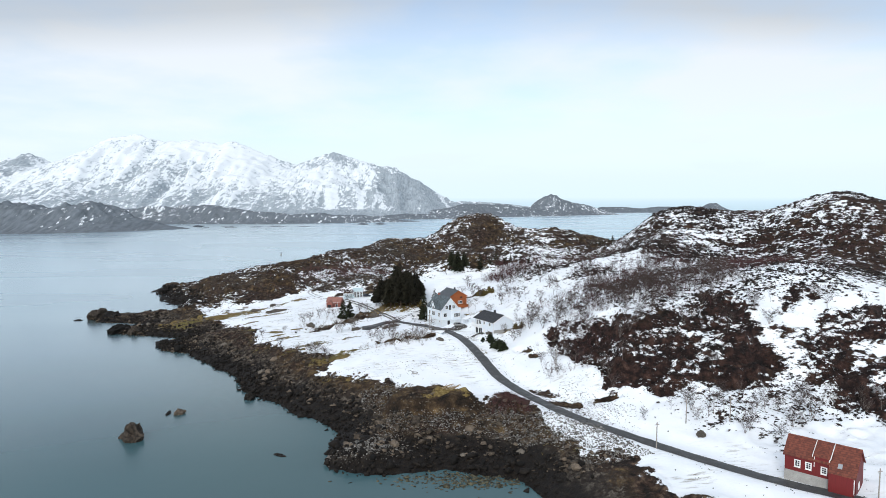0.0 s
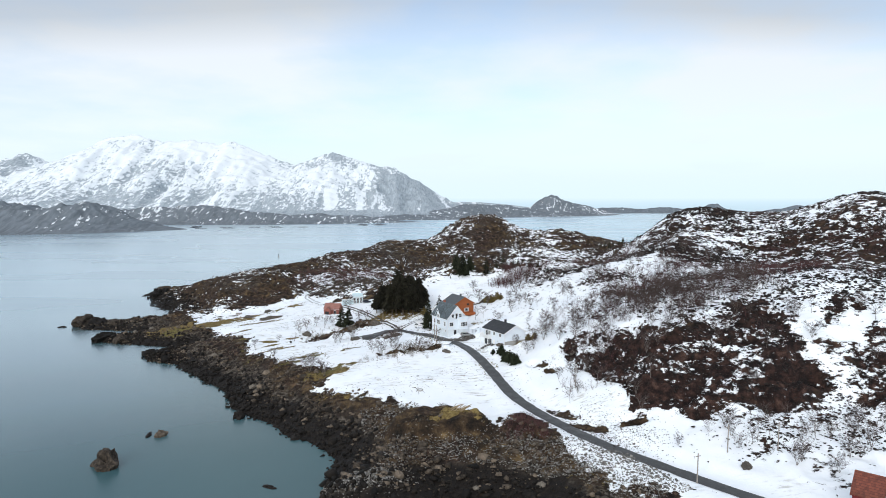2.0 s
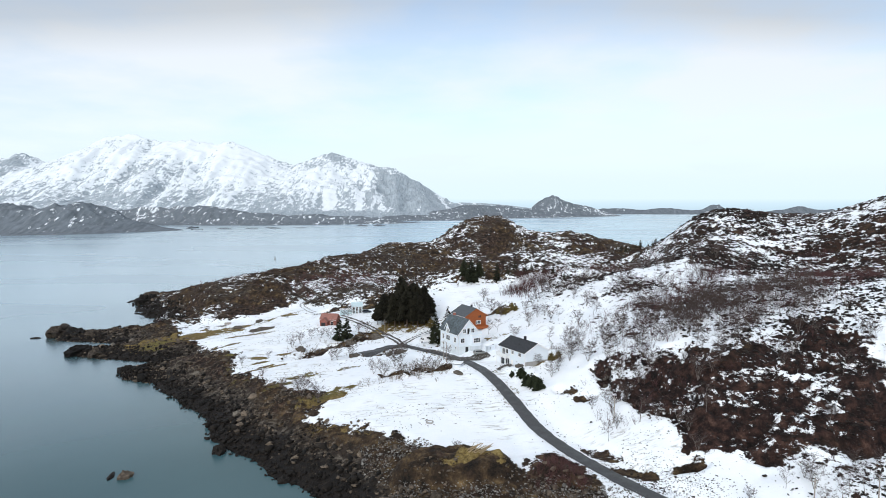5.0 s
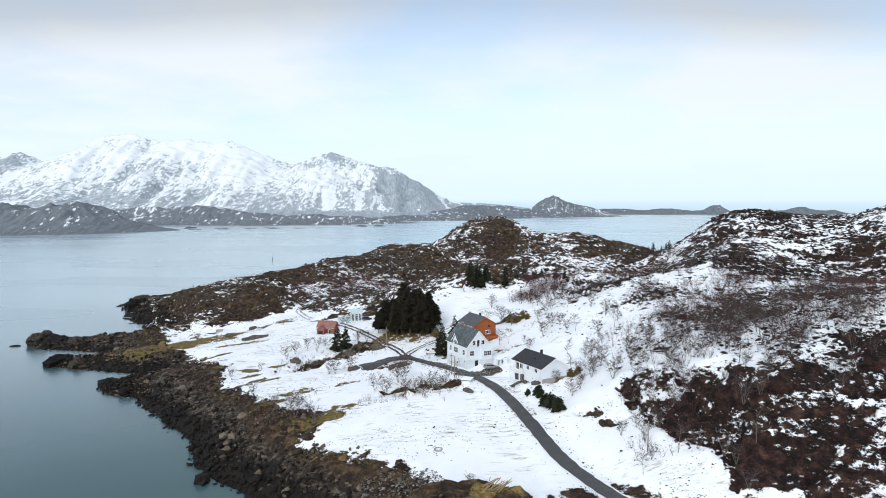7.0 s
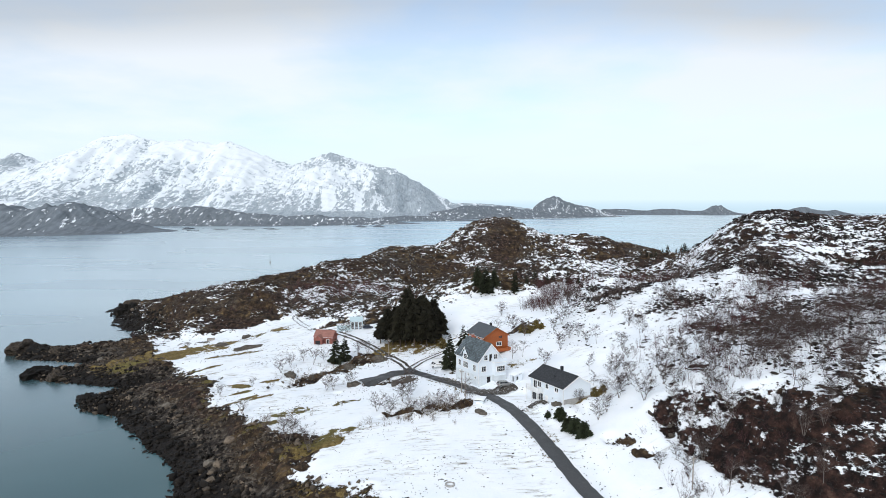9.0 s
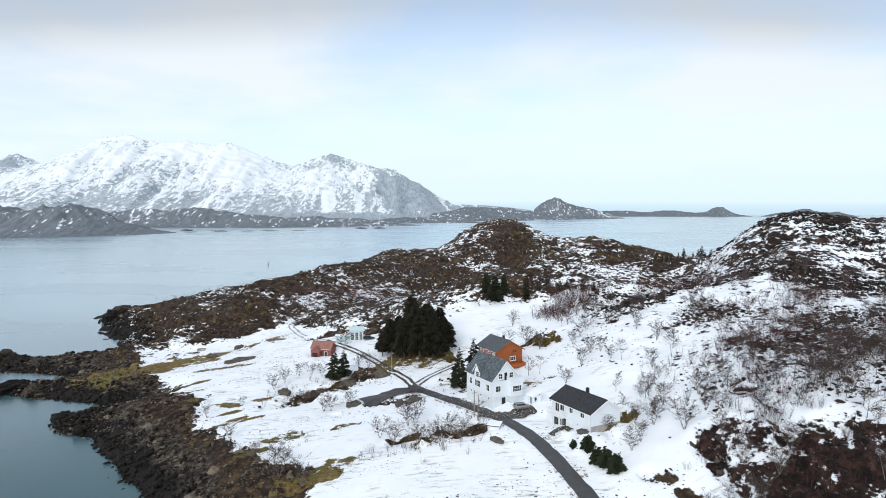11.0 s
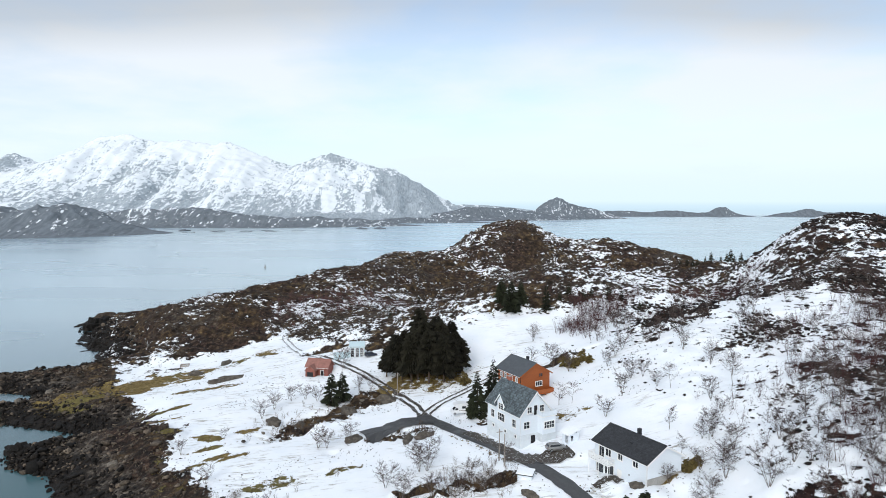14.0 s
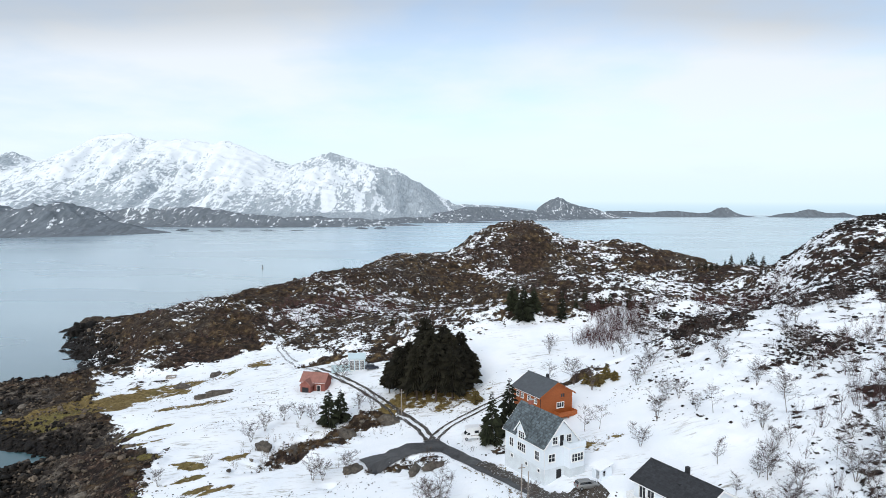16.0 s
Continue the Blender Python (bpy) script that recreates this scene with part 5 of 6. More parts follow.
# ---- street furniture ----
def utility_pole(x, y, tall=7.0, arm=True, label="weathered wooden utility pole with a cross arm"):
    p = thing("utility_pole", pose(x, y, h_at(x, y), 0.6, 0.4, 20), label, "pole", "utility poles")
    part("mast", tube([(0, 0, -0.8), (0, 0, tall * 0.5), (0, 0, tall)], [0.14, 0.125, 0.10], 8), OLD_WOOD, p)
    if arm:
        part("cross_arm", box(-0.65, 0.65, -0.05, 0.05, tall - 0.75, tall - 0.6), OLD_WOOD, p)
        for k in (-0.55, 0.0, 0.55):
            part("insulator", tube([(k, 0, tall - 0.6 if k else tall), (k, 0, tall - 0.45 if k else tall + 0.16)], [0.05, 0.035], 6), TRIM, p)
    return p


def street_lamp(x, y):
    p = thing("street_lamp", pose(x, y, h_at(x, y)), "slim grey lamp post beside a snowy drive", "lamp post")
    part("mast", tube([(0, 0, -0.5), (0, 0, 3.0), (0, 0, 3.6)], [0.07, 0.06, 0.05], 8), STEEL, p)
    part("lamp_head", box(-0.28, 0.28, -0.14, 0.14, 3.6, 3.75, 0.03), CONCRETE, p)


white_house()
garage_house()
orange_house()
red_barn()
red_shed()
glass_cottage()
roadside_hut()
SILVER = plain("silver_paint", (0.30, 0.30, 0.29), 0.3, 3.0, 0.08, metal=0.6)
NAVY = plain("dark_blue_paint", (0.03, 0.035, 0.05), 0.3, 3.0, 0.1, metal=0.3)
car("silver_car", pose(16.0, 184.2, h_at(16.0, 184.2), 0, 0, 14), "silver hatchback parked by the white house", SILVER)
car("dark_car", pose(-31.5, 268.0, h_at(-31.5, 268.0), 0, 0, 15), "dark estate car half covered with snow", NAVY)
camper(pose(-2.2, 216.2, h_at(-2.2, 216.2), 0, 0, 188))
for x, y in ((61.3, 77.1), (72.5, 88.1), (82.7, 85.6), (45.4, 126), (4.0, 181.5), (-20.5, 237.8), (96.1, 49.1)):
    utility_pole(x, y, 6.6)
utility_pole(4.8, 178.9, 6.4, False, "weathered pole without arm beside the road")
street_lamp(-3.8, 227.3)


def wooden_frame():
    f = thing("garden_frame", pose(-105.9, 297.3, h_at(-105.9, 297.3) + 0.1, 0, 0, 15), "square dark wooden raised bed frame on snow", "raised bed")
    for a in ((-1.6, 1.6, -1.6, -1.3), (-1.6, 1.6, 1.3, 1.6), (-1.6, -1.3, -1.296, 1.296), (1.3, 1.6, -1.296, 1.296)):
        part("board", box(*a, -0.3, 0.45, 0.02), OLD_WOOD, f)


def concrete_ring():
    r = thing("well_ring", pose(0.3, 136.0, h_at(0.3, 136.0)), "low round concrete well ring in a snow field", "well")
    bm = bmesh.new()
    n = 20
    rings = [[bm.verts.new((q * math.cos(k * math.tau / n), q * math.sin(k * math.tau / n), z)) for k in range(n)] for q, z in ((1.0, -0.3), (1.0, 0.3), (0.78, 0.3), (0.78, -0.3))]
    for a, b in zip(rings, rings[1:] + rings[:1]):
        for k in range(n):
            bm.faces.new((a[k], a[(k + 1) % n], b[(k + 1) % n], b[k]))
    part("ring", bm, CONCRETE, r)


def sea_mark():
    s = thing("sea_mark", pose(-200.3, 752, 0), "thin dark beacon standing in the sea", "sea mark")
    part("base", tube([(0, 0, -2), (0, 0, 1.2), (0, 0, 1.4)], [1.1, 0.9, 0.6], 10), CONCRETE, s)
    part("mast", tube([(0, 0, 1.4), (0, 0, 3.0)], [0.35, 0.3], 8), DARK, s)
    part("topmark", tube([(0, 0, 3.0), (0, 0, 4.0)], [0.7, 0.1], 8), DARK, s)


def log_pile():
    """Slim felled poles thrown down in a loose heap."""
    x, y = 12.0, 113.5
    p = thing("log_pile", pose(x, y, h_at(x, y) + 0.15, 0, 0, 62), "heap of pale felled poles on a grassy bluff", "log pile")
    rng = random.Random(77)
    for k in range(16):
        a, side, up = rng.uniform(-0.35, 0.35), rng.uniform(-1.8, 1.8), 0.12 + 0.1 * (k // 6) + rng.uniform(0, 0.08)
        u, w = Vector((math.cos(a), math.sin(a), rng.uniform(-0.03, 0.06))), rng.uniform(1.8, 3.0)
        c = Vector((rng.uniform(-0.6, 0.6), side, up))
        part("pole", tube([c - u * w, c, c + u * w], [0.10, 0.085, 0.05], 6), POLE_WOOD, p)


POLE_WOOD = plain("dry_peeled_wood", (0.36, 0.27, 0.15), 0.8, 3.0, 0.3, bump=0.3, stretch=(6, 6, 1))
log_pile()
wooden_frame()
concrete_ring()
sea_mark()


# ---- stones ----
def stone_material(name, dark, lite, moss=0.0):
    m, nt, p = material(name, 0.85, 0, 0.3)
    g = nt.nodes.new("ShaderNodeNewGeometry")
    a, b = noise_node(nt, 1.1, 7, 0.68), noise_node(nt, 6.0, 4, 0.6)
    f = calc(nt, "ADD", calc(nt, "MULTIPLY_ADD", a, 0.7, calc(nt, "MULTIPLY", b, 0.3)), calc(nt, "MULTIPLY_ADD", g.outputs["Random Per Island"], 0.34, -0.17))
    nt.links.new(ramp_node(nt, f, ((0.3, dark), (0.52, tuple((q + w) / 2.6 for q, w in zip(dark, lite))), (0.75, lite))), p.inputs["Base Color"])
    bump_node(nt, p, calc(nt, "ADD", a, calc(nt, "MULTIPLY", b, 0.4)), 0.8, 0.25)
    return m


SHORE_STONE = stone_material("shore_stone", (0.010, 0.007, 0.005), (0.21, 0.165, 0.122))
WEED_STONE = stone_material("weed_covered_stone", (0.003, 0.0025, 0.002), (0.020, 0.015, 0.011))
GREY_STONE = stone_material("lichened_grey_stone", (0.022, 0.018, 0.015), (0.19, 0.165, 0.135))

WRACK = stone_material("olive_wrack", (0.014, 0.013, 0.008), (0.15, 0.135, 0.082))
PALE_STONE = stone_material("pale_beach_stone", (0.05, 0.045, 0.04), (0.42, 0.40, 0.37))


def boulder(name, x, y, sx, sy, sz, label, category="rock", mat=None, seed=0, sink=0.3, z=None, detail=3, group=""):
    """A weathered rock: an icosphere broken by ridged noise, cut flat by ledges."""
    bm = bmesh.new()
    bmesh.ops.create_icosphere(bm, subdivisions=detail, radius=1.0)
    off = Vector((seed * 7.31, seed * 3.17, seed * 1.93))
    for v in bm.verts:
        d = v.co.normalized()
        k = 1 + 0.42 * noise.ridged_multi_fractal(d * 0.9 + off, 1.0, 2.0, 4, 1.0, 2.0) - 0.42 + 0.20 * noise.noise(d * 2.6 + off) + 0.08 * noise.noise(d * 6 + off)
        v.co = Vector((d.x * sx, d.y * sy, d.z * sz)) * max(0.45, k)
        v.co.z += 0.12 * sz * math.sin(v.co.z / sz * 7)
    me = bpy.data.meshes.new(name)
    bm.to_mesh(me)
    bm.free()
    me.materials.append(mat or SHORE_STONE)
    ob = new(name, me)
    ob.matrix_basis = pose(x, y, (h_at(x, y) if z is None else z) + sz * (1 - 2 * sink), 0, 0, seed * 47 % 360)
    return tagged(ob, label, category, group)


boulder("sea_rock", -79.4, 105.6, 3.7, 3.0, 3.4, "tall weathered rock standing alone in the calm sea", z=-1.4, seed=3, mat=SHORE_STONE, detail=4)
boulder("sea_rock", -74.6, 127.0, 1.7, 1.3, 1.5, "small pointed rock in the calm sea", z=-0.5, seed=5)
boulder("sea_rock", -78.5, 127.6, 2.2, 0.7, 0.5, "flat weedy rock just above the water", z=-0.25, seed=6, mat=WEED_STONE)
boulder("sea_rock", -34.0, 93.0, 2.0, 0.8, 0.45, "flat weedy rock just above the water", z=-0.35, seed=7, mat=WEED_STONE)
boulder("sea_rock", -200.5, 292.0, 2.4, 1.0, 0.6, "flat weedy rock just above the water", z=-0.3, seed=8, mat=WEED_STONE)
boulder("sea_rock", -35.0, 125.0, 2.0, 1.4, 1.0, "low wet rock close to the shore", z=-0.3, seed=9, mat=WEED_STONE)
boulder("sea_rock", -57.0, 143.0, 2.4, 1.6, 1.6, "dark weedy rock close to the shore", z=-0.5, seed=10, mat=WEED_STONE)

for k, (x, y, a, b, c) in enumerate(((-193, 299, 8.5, 4.5, 3.4), (-183, 296, 6.0, 4.0, 2.8), (-172, 292, 5.0, 3.5, 2.2), (-160, 257, 5.5, 3.0, 2.4), (-150, 254, 4.0, 3.0, 2.2), (-122, 225, 4.0, 2.4, 2.0), (-203, 427, 6.0, 4.0, 3.0), (-196, 405, 7.0, 5.0, 4.0))):
    boulder("point_rock", x, y, a, b, c, "dark rounded rock mass on a low sea point", mat=(SHORE_STONE, WEED_STONE)[k % 2], seed=140 + k, z=0.2, detail=4, group="point rocks")

SHORE_PTS = np.array(SHORE[2:33], float)


def along_shore(rng, n, lo, hi, x_max=60):
    """Random plan points within a band inland of the waterline."""
    seg = np.hypot(*np.diff(SHORE_PTS, axis=0).T)
    i = rng.choice(len(seg), n, p=seg / seg.sum())
    t = rng.random(n)[:, None]
    p = SHORE_PTS[i] * (1 - t) + SHORE_PTS[i + 1] * t
    d = SHORE_PTS[i + 1] - SHORE_PTS[i]
    nor = np.stack([d[:, 1], -d[:, 0]], -1) / np.hypot(d[:, 0], d[:, 1])[:, None]
    return p + nor * rng.uniform(lo, hi, n)[:, None] + rng.normal(0, 1.5, (n, 2))


ICO = bmesh.new()
bmesh.ops.create_icosphere(ICO, subdivisions=1, radius=1.0)
ICO_V = np.array([v.co[:] for v in ICO.verts])
ICO_F = np.array([[v.index for v in f.verts] for f in ICO.faces])
ICO.free()


def broken_stones(count, points, seed):
    """Angular stone shapes: hulls of a few random points."""
    rng, out = random.Random(seed), []
    for k in range(count):
        bm = bmesh.new()
        for i in range(points):
            d = Vector((rng.gauss(0, 1), rng.gauss(0, 1), rng.gauss(0, 1))).normalized()
            bm.verts.new(d * rng.uniform(0.75, 1.1))
        hull = bmesh.ops.convex_hull(bm, input=bm.verts)
        bmesh.ops.delete(bm, geom=[g for g in hull["geom_interior"] if isinstance(g, bmesh.types.BMVert)], context="VERTS")
        bmesh.ops.triangulate(bm, faces=bm.faces)
        bm.verts.index_update()
        out.append((np.array([v.co[:] for v in bm.verts]), np.array([[v.index for v in f.verts] for f in bm.faces])))
        bm.free()
    return out


STONES = broken_stones(10, 11, 4)


def scatter(name, template_v, template_f, xy, size, rng, mat, label, category, sink=0.2, jitter=0.22, flat=(0.6, 1.0), zoff=None, long=1.0, turn=(0.0, math.tau)):
    """Many small pieces over the ground in one mesh of kind stuff."""
    n = len(xy)
    z = height(xy[:, 0], xy[:, 1])[0] if zoff is None else zoff
    a = rng.uniform(*turn, n)
    sc = np.stack([size * long * rng.uniform(0.7, 1.3, n), size * rng.uniform(0.7, 1.3, n), size * rng.uniform(*flat, n)], -1)
    foot = np.stack([xy[:, 0], xy[:, 1], z + sc[:, 2] * (1 - 2 * sink)], -1)
    vs, fs, base = [], [], 0
    forms = [(template_v, template_f)] if template_v is not ICO_V else STONES
    for k, (tv, tf) in enumerate(forms):
        pick = np.arange(k, n, len(forms))
        m, nv = len(pick), len(tv)
        v = tv[None] * (1 + rng.normal(0, jitter * (0.4 if len(forms) > 1 else 1.0), (m, nv, 1))) * sc[pick][:, None]
        c, s = np.cos(a[pick])[:, None], np.sin(a[pick])[:, None]
        v = np.stack([v[..., 0] * c - v[..., 1] * s, v[..., 0] * s + v[..., 1] * c, v[..., 2]], -1) + foot[pick][:, None]
        vs.append(v.reshape(-1, 3))
        fs.append((tf[None] + (base + np.arange(m) * nv)[:, None, None]).reshape(-1, 3))
        base += m * nv
    return mesh_stuff(name, np.concatenate(vs), np.concatenate(fs), mat, label, category)


def mesh_stuff(name, v, f, mat, label, category):
    me = bpy.data.meshes.new(name)
    k = f.shape[1]
    me.vertices.add(len(v))
    me.vertices.foreach_set("co", v.astype(np.float32).ravel())
    me.loops.add(f.size)
    me.loops.foreach_set("vertex_index", f.astype(np.int32).ravel())
    me.polygons.add(len(f))
    me.polygons.foreach_set("loop_start", np.arange(0, f.size, k, dtype=np.int32))
    me.update(calc_edges=True)
    me.materials.append(mat)
    return tagged(new(name, me), label, category, kind="stuff")


def build_stones():
    rng = np.random.default_rng(11)
    xy = along_shore(rng, 5200, 9, 28)
    z, sd = base_height(xy[:, 0], xy[:, 1])
    xy = xy[zones(xy[:, 0], xy[:, 1], sd, z)[4] > 0.6]
    scatter("shore_stones", ICO_V, ICO_F, xy, rng.lognormal(-1.4, 0.5, len(xy)), rng, SHORE_STONE, "rough brown and grey shore stones", "stones")
    xy = along_shore(rng, 3400, 5, 30)
    z, sd = base_height(xy[:, 0], xy[:, 1])
    xy = xy[zones(xy[:, 0], xy[:, 1], sd, z)[4] > 0.5]
    scatter("shore_rocks", ICO_V, ICO_F, xy, np.minimum(rng.lognormal(-0.95, 0.55, len(xy)), 1.5), rng, SHORE_STONE, "broken brown and grey rocks above the tide line", "rocks", sink=0.36, flat=(0.45, 0.85), long=1.35)
    xy = along_shore(rng, 1500, -1, 12)
    scatter("tide_rocks", ICO_V, ICO_F, xy, np.minimum(rng.lognormal(-0.8, 0.55, len(xy)), 1.6), rng, WEED_STONE, "black weed-hung rocks between the tide lines", "rocks", sink=0.36, flat=(0.45, 0.8), long=1.35)
    xy = along_shore(rng, 5200, -2.5, 11)
    scatter("weed_stones", ICO_V, ICO_F, xy, rng.lognormal(-1.0, 0.5, len(xy)), rng, WEED_STONE, "black stones covered with wet seaweed", "stones")
    # pale pebbles on the upper beach below the bluff
    xy = np.stack([rng.uniform(-30, 66, 42000), rng.uniform(74, 128, 42000)], -1)
    z, sd = base_height(xy[:, 0], xy[:, 1])
    xy = xy[(sd > 12 + 3 * fbm(xy[:, 0], xy[:, 1], 9, 3, 161)) & (sd < 27) & (bell(xy[:, 0], xy[:, 1], 6, 112, 11, 4.8, -8) < 0.45) & (rng.random(len(xy)) < 0.65 + 0.9 * fbm(xy[:, 0], xy[:, 1], 10, 3, 163))]
    xy = np.concatenate([xy, np.stack([rng.normal(-11, 4.6, 2600), rng.normal(90, 2.3, 2600)], -1)])
    scatter("beach_pebbles", ICO_V, ICO_F, xy, rng.lognormal(-1.75, 0.4, len(xy)), rng, PALE_STONE, "pale grey pebbles on the upper beach", "stones", sink=0.3, flat=(0.5, 0.8))
    # a shallow bar of pale stones off the near point
    n = 3200
    xy = np.stack([rng.normal(17, 9.5, n), rng.normal(77.5, 2.6, n)], -1)
    scatter("shallow_stones", ICO_V, ICO_F, xy, rng.lognormal(-1.3, 0.4, n), rng, WRACK, "olive wrack-covered stones awash at the water's edge", "stones", zoff=np.full(n, -0.20), flat=(0.35, 0.6))
    # single large boulders along the shore
    big = along_shore(rng, 20, 4, 16)
    for i, (x, y) in enumerate(big):
        s = rng.uniform(0.6, 1.2)
        boulder("boulder", x, y, s * 1.2, s, s * 0.8, "large weathered boulder among shore stones", mat=(GREY_STONE, SHORE_STONE, SHORE_STONE)[i % 3], seed=20 + i, detail=2, group="shore boulders")
    # outcrops in the snow fields
    for i, (x, y, a, b, c) in enumerate(((-96, 283, 3.2, 1.6, 0.9), (-79, 266.5, 6.5, 1.5, 1.1), (-89, 294, 3.0, 1.5, 0.8), (-33, 225.5, 3.2, 1.8, 1.3), (-23.5, 232.5, 3.0, 1.8, 1.7), (-11.5, 201.5, 2.4, 1.3, 0.8),
                                         (-15.5, 201.0, 3.0, 1.0, 0.8), (8.5, 168.0, 1.8, 0.9, 0.7), (27.0, 165.5, 1.2, 0.9, 0.6), (-28.5, 204.5, 2.2, 1.6, 1.0), (-45.5, 222.5, 2.4, 1.5, 1.1), (-52, 221, 2.2, 1.6, 1.2),
                                         (95.5, 66, 2.4, 1.5, 1.2), (74, 82, 1.4, 1.0, 0.8))):
        boulder("outcrop", x, y, a, b, c, "low grey rock outcrop standing out of snow", mat=GREY_STONE, seed=80 + i, sink=0.38, detail=3, group="outcrops")
    # rubble in the knolls of the snow fields
    n = 9000
    xy = np.stack([rng.uniform(-70, 60, n), rng.uniform(140, 290, n)], -1)
    z, sd = base_height(xy[:, 0], xy[:, 1])
    zz = zones(xy[:, 0], xy[:, 1], sd, z)
    near, _ = line_distance(xy[:, 0], xy[:, 1], ROAD)
    xy = xy[(rng.random(n) < zz[6]) & (sd > 12) & (near > 4)]
    scatter("knoll_rubble", ICO_V, ICO_F, xy, rng.lognormal(-1.45, 0.5, len(xy)), rng, GREY_STONE, "loose grey and brown rubble on snowy knolls", "stones", sink=0.3, jitter=0.3)
    # dark tussocks and stones on the slopes
    n = 120000
    xy = np.stack([rng.uniform(20, 235, n), rng.uniform(84, 345, n)], -1)
    z, sd = base_height(xy[:, 0], xy[:, 1])
    zz = zones(xy[:, 0], xy[:, 1], sd, z)
    near, _ = line_distance(xy[:, 0], xy[:, 1], ROAD)
    patch = smooth(fbm(xy[:, 0], xy[:, 1], 20, 4, 77), -0.12, 0.42)
    belt = 2.2 * smooth(inside_distance(xy[:, 0], xy[:, 1], LEDGE_BELT), -3, 4)
    patch = np.maximum(np.maximum(patch, 0.8 * zz[6]), 0.22 * (1 - smooth(line_distance(xy[:, 0], xy[:, 1], [(54, 168), (75, 158), (100, 148), (140, 150)])[0], 6, 18))) * smooth(xy[:, 0] + 6 * fbm(xy[:, 0], xy[:, 1], 12, 3, 79), 24, 42)
    keep = (rng.random(n) < 0.010 * smooth(xy[:, 0], 22, 34) + np.interp(xy[:, 0], [45, 62, 75], [0.30, 0.6, 0.95]) * zz[7] * patch * (1 - 0.6 * smooth(xy[:, 0], 130, 190)) + 0.25 * belt) & (near > 6) & (sd > 10)
    keep &= ~((np.abs(xy[:, 0] - 28) < 14) & (np.abs(xy[:, 1] - 180) < 26))
    xy = xy[keep]
    scatter("slope_ledges", ICO_V, ICO_F, xy, np.minimum(rng.lognormal(-1.1, 0.5, len(xy)), 0.8) * np.interp(xy[:, 1], [110, 150, 230, 260], [0.5, 0.8, 0.8, 1.0]) * np.interp(xy[:, 0], [50, 66], [0.85, 1.2]), rng, LEDGE_STONE, "dark rock ledges and heather poking through the snow", "rocks", sink=0.34, jitter=0.30, flat=(0.35, 0.75), long=1.35, turn=(-0.9, 1.0))
    n = 30000
    xy = np.stack([rng.uniform(-190, 130, n), rng.uniform(272, 470, n)], -1)
    z, sd = base_height(xy[:, 0], xy[:, 1])
    zz = zones(xy[:, 0], xy[:, 1], sd, z)
    xy = xy[(rng.random(n) < 0.7 * zz[5]) & (sd > 3)]
    scatter("headland_tussocks", ICO_V, ICO_F, xy, np.minimum(rng.lognormal(-1.0, 0.45, len(xy)), 0.9), rng, HEATH_CLUMP, "brown heather and ledges on the headland", "heath", sink=0.40, jitter=0.35, flat=(0.4, 0.75), long=1.5, turn=(-0.6, 0.6))

    # loose stones on the road's verges, and heather tips in the snow of the fields
    xy = np.stack([rng.uniform(-20, 110, 60000), rng.uniform(40, 235, 60000)], -1)
    near, _ = line_distance(xy[:, 0], xy[:, 1], ROAD)
    xy = xy[(near > 2.2) & (rng.random(60000) < 0.26 * np.exp(-(near - 2.2) / 2.8) * smooth(fbm(xy[:, 0], xy[:, 1], 11, 3, 171), -0.2, 0.4))]
    scatter("verge_stones", ICO_V, ICO_F, xy, rng.lognormal(-2.15, 0.45, len(xy)), rng, LEDGE_STONE, "small dark stones and clods on the road's verge", "stones", sink=0.3)
    xy = np.stack([rng.uniform(-110, 75, 90000), rng.uniform(112, 270, 90000)], -1)
    near, _ = line_distance(xy[:, 0], xy[:, 1], ROAD)
    z, sd = base_height(xy[:, 0], xy[:, 1])
    streaks = smooth(fbm(xy[:, 0] * 0.35 + xy[:, 1] * 0.15, xy[:, 1] - 0.35 * xy[:, 0], 9, 4, 173), 0.05, 0.5)
    xy = xy[(near > 4) & (sd > 18) & (rng.random(90000) < 0.22 * streaks)]
    xy = np.concatenate([xy, rng.normal(0, 1, (1500, 2)) * (7.5, 3.6) @ np.array([[0.78, -0.62], [0.62, 0.78]]) + (49, 104)])
    scatter("heather_tips", ICO_V, ICO_F, xy, rng.lognormal(-2.25, 0.35, len(xy)), rng, HEATH_CLUMP, "brown heather and grass tips showing through snow", "heath", sink=0.35, flat=(0.4, 0.8), long=1.6, turn=(-0.3, 0.5))


LEDGE_STONE = stone_material("dark_ledge_stone", (0.004, 0.0035, 0.0035), (0.048, 0.036, 0.030))
HEATH_CLUMP = stone_material("heather_clump", (0.007, 0.005, 0.004), (0.095, 0.064, 0.044))
build_stones()


# ---- trees ----
def leaf_material(name, dark, lite, rough=0.8):
    m, nt, p = material(name, rough, 0, 0.2)
    g = nt.nodes.new("ShaderNodeNewGeometry")
    info = nt.nodes.new("ShaderNodeObjectInfo")
    f = calc(nt, "ADD", calc(nt, "MULTIPLY_ADD", g.outputs["Random Per Island"], 0.55, 0.1), calc(nt, "MULTIPLY", info.outputs["Random"], 0.3))
    nt.links.new(ramp_node(nt, f, ((0.1, dark), (0.95, lite))), p.inputs["Base Color"])
    return m


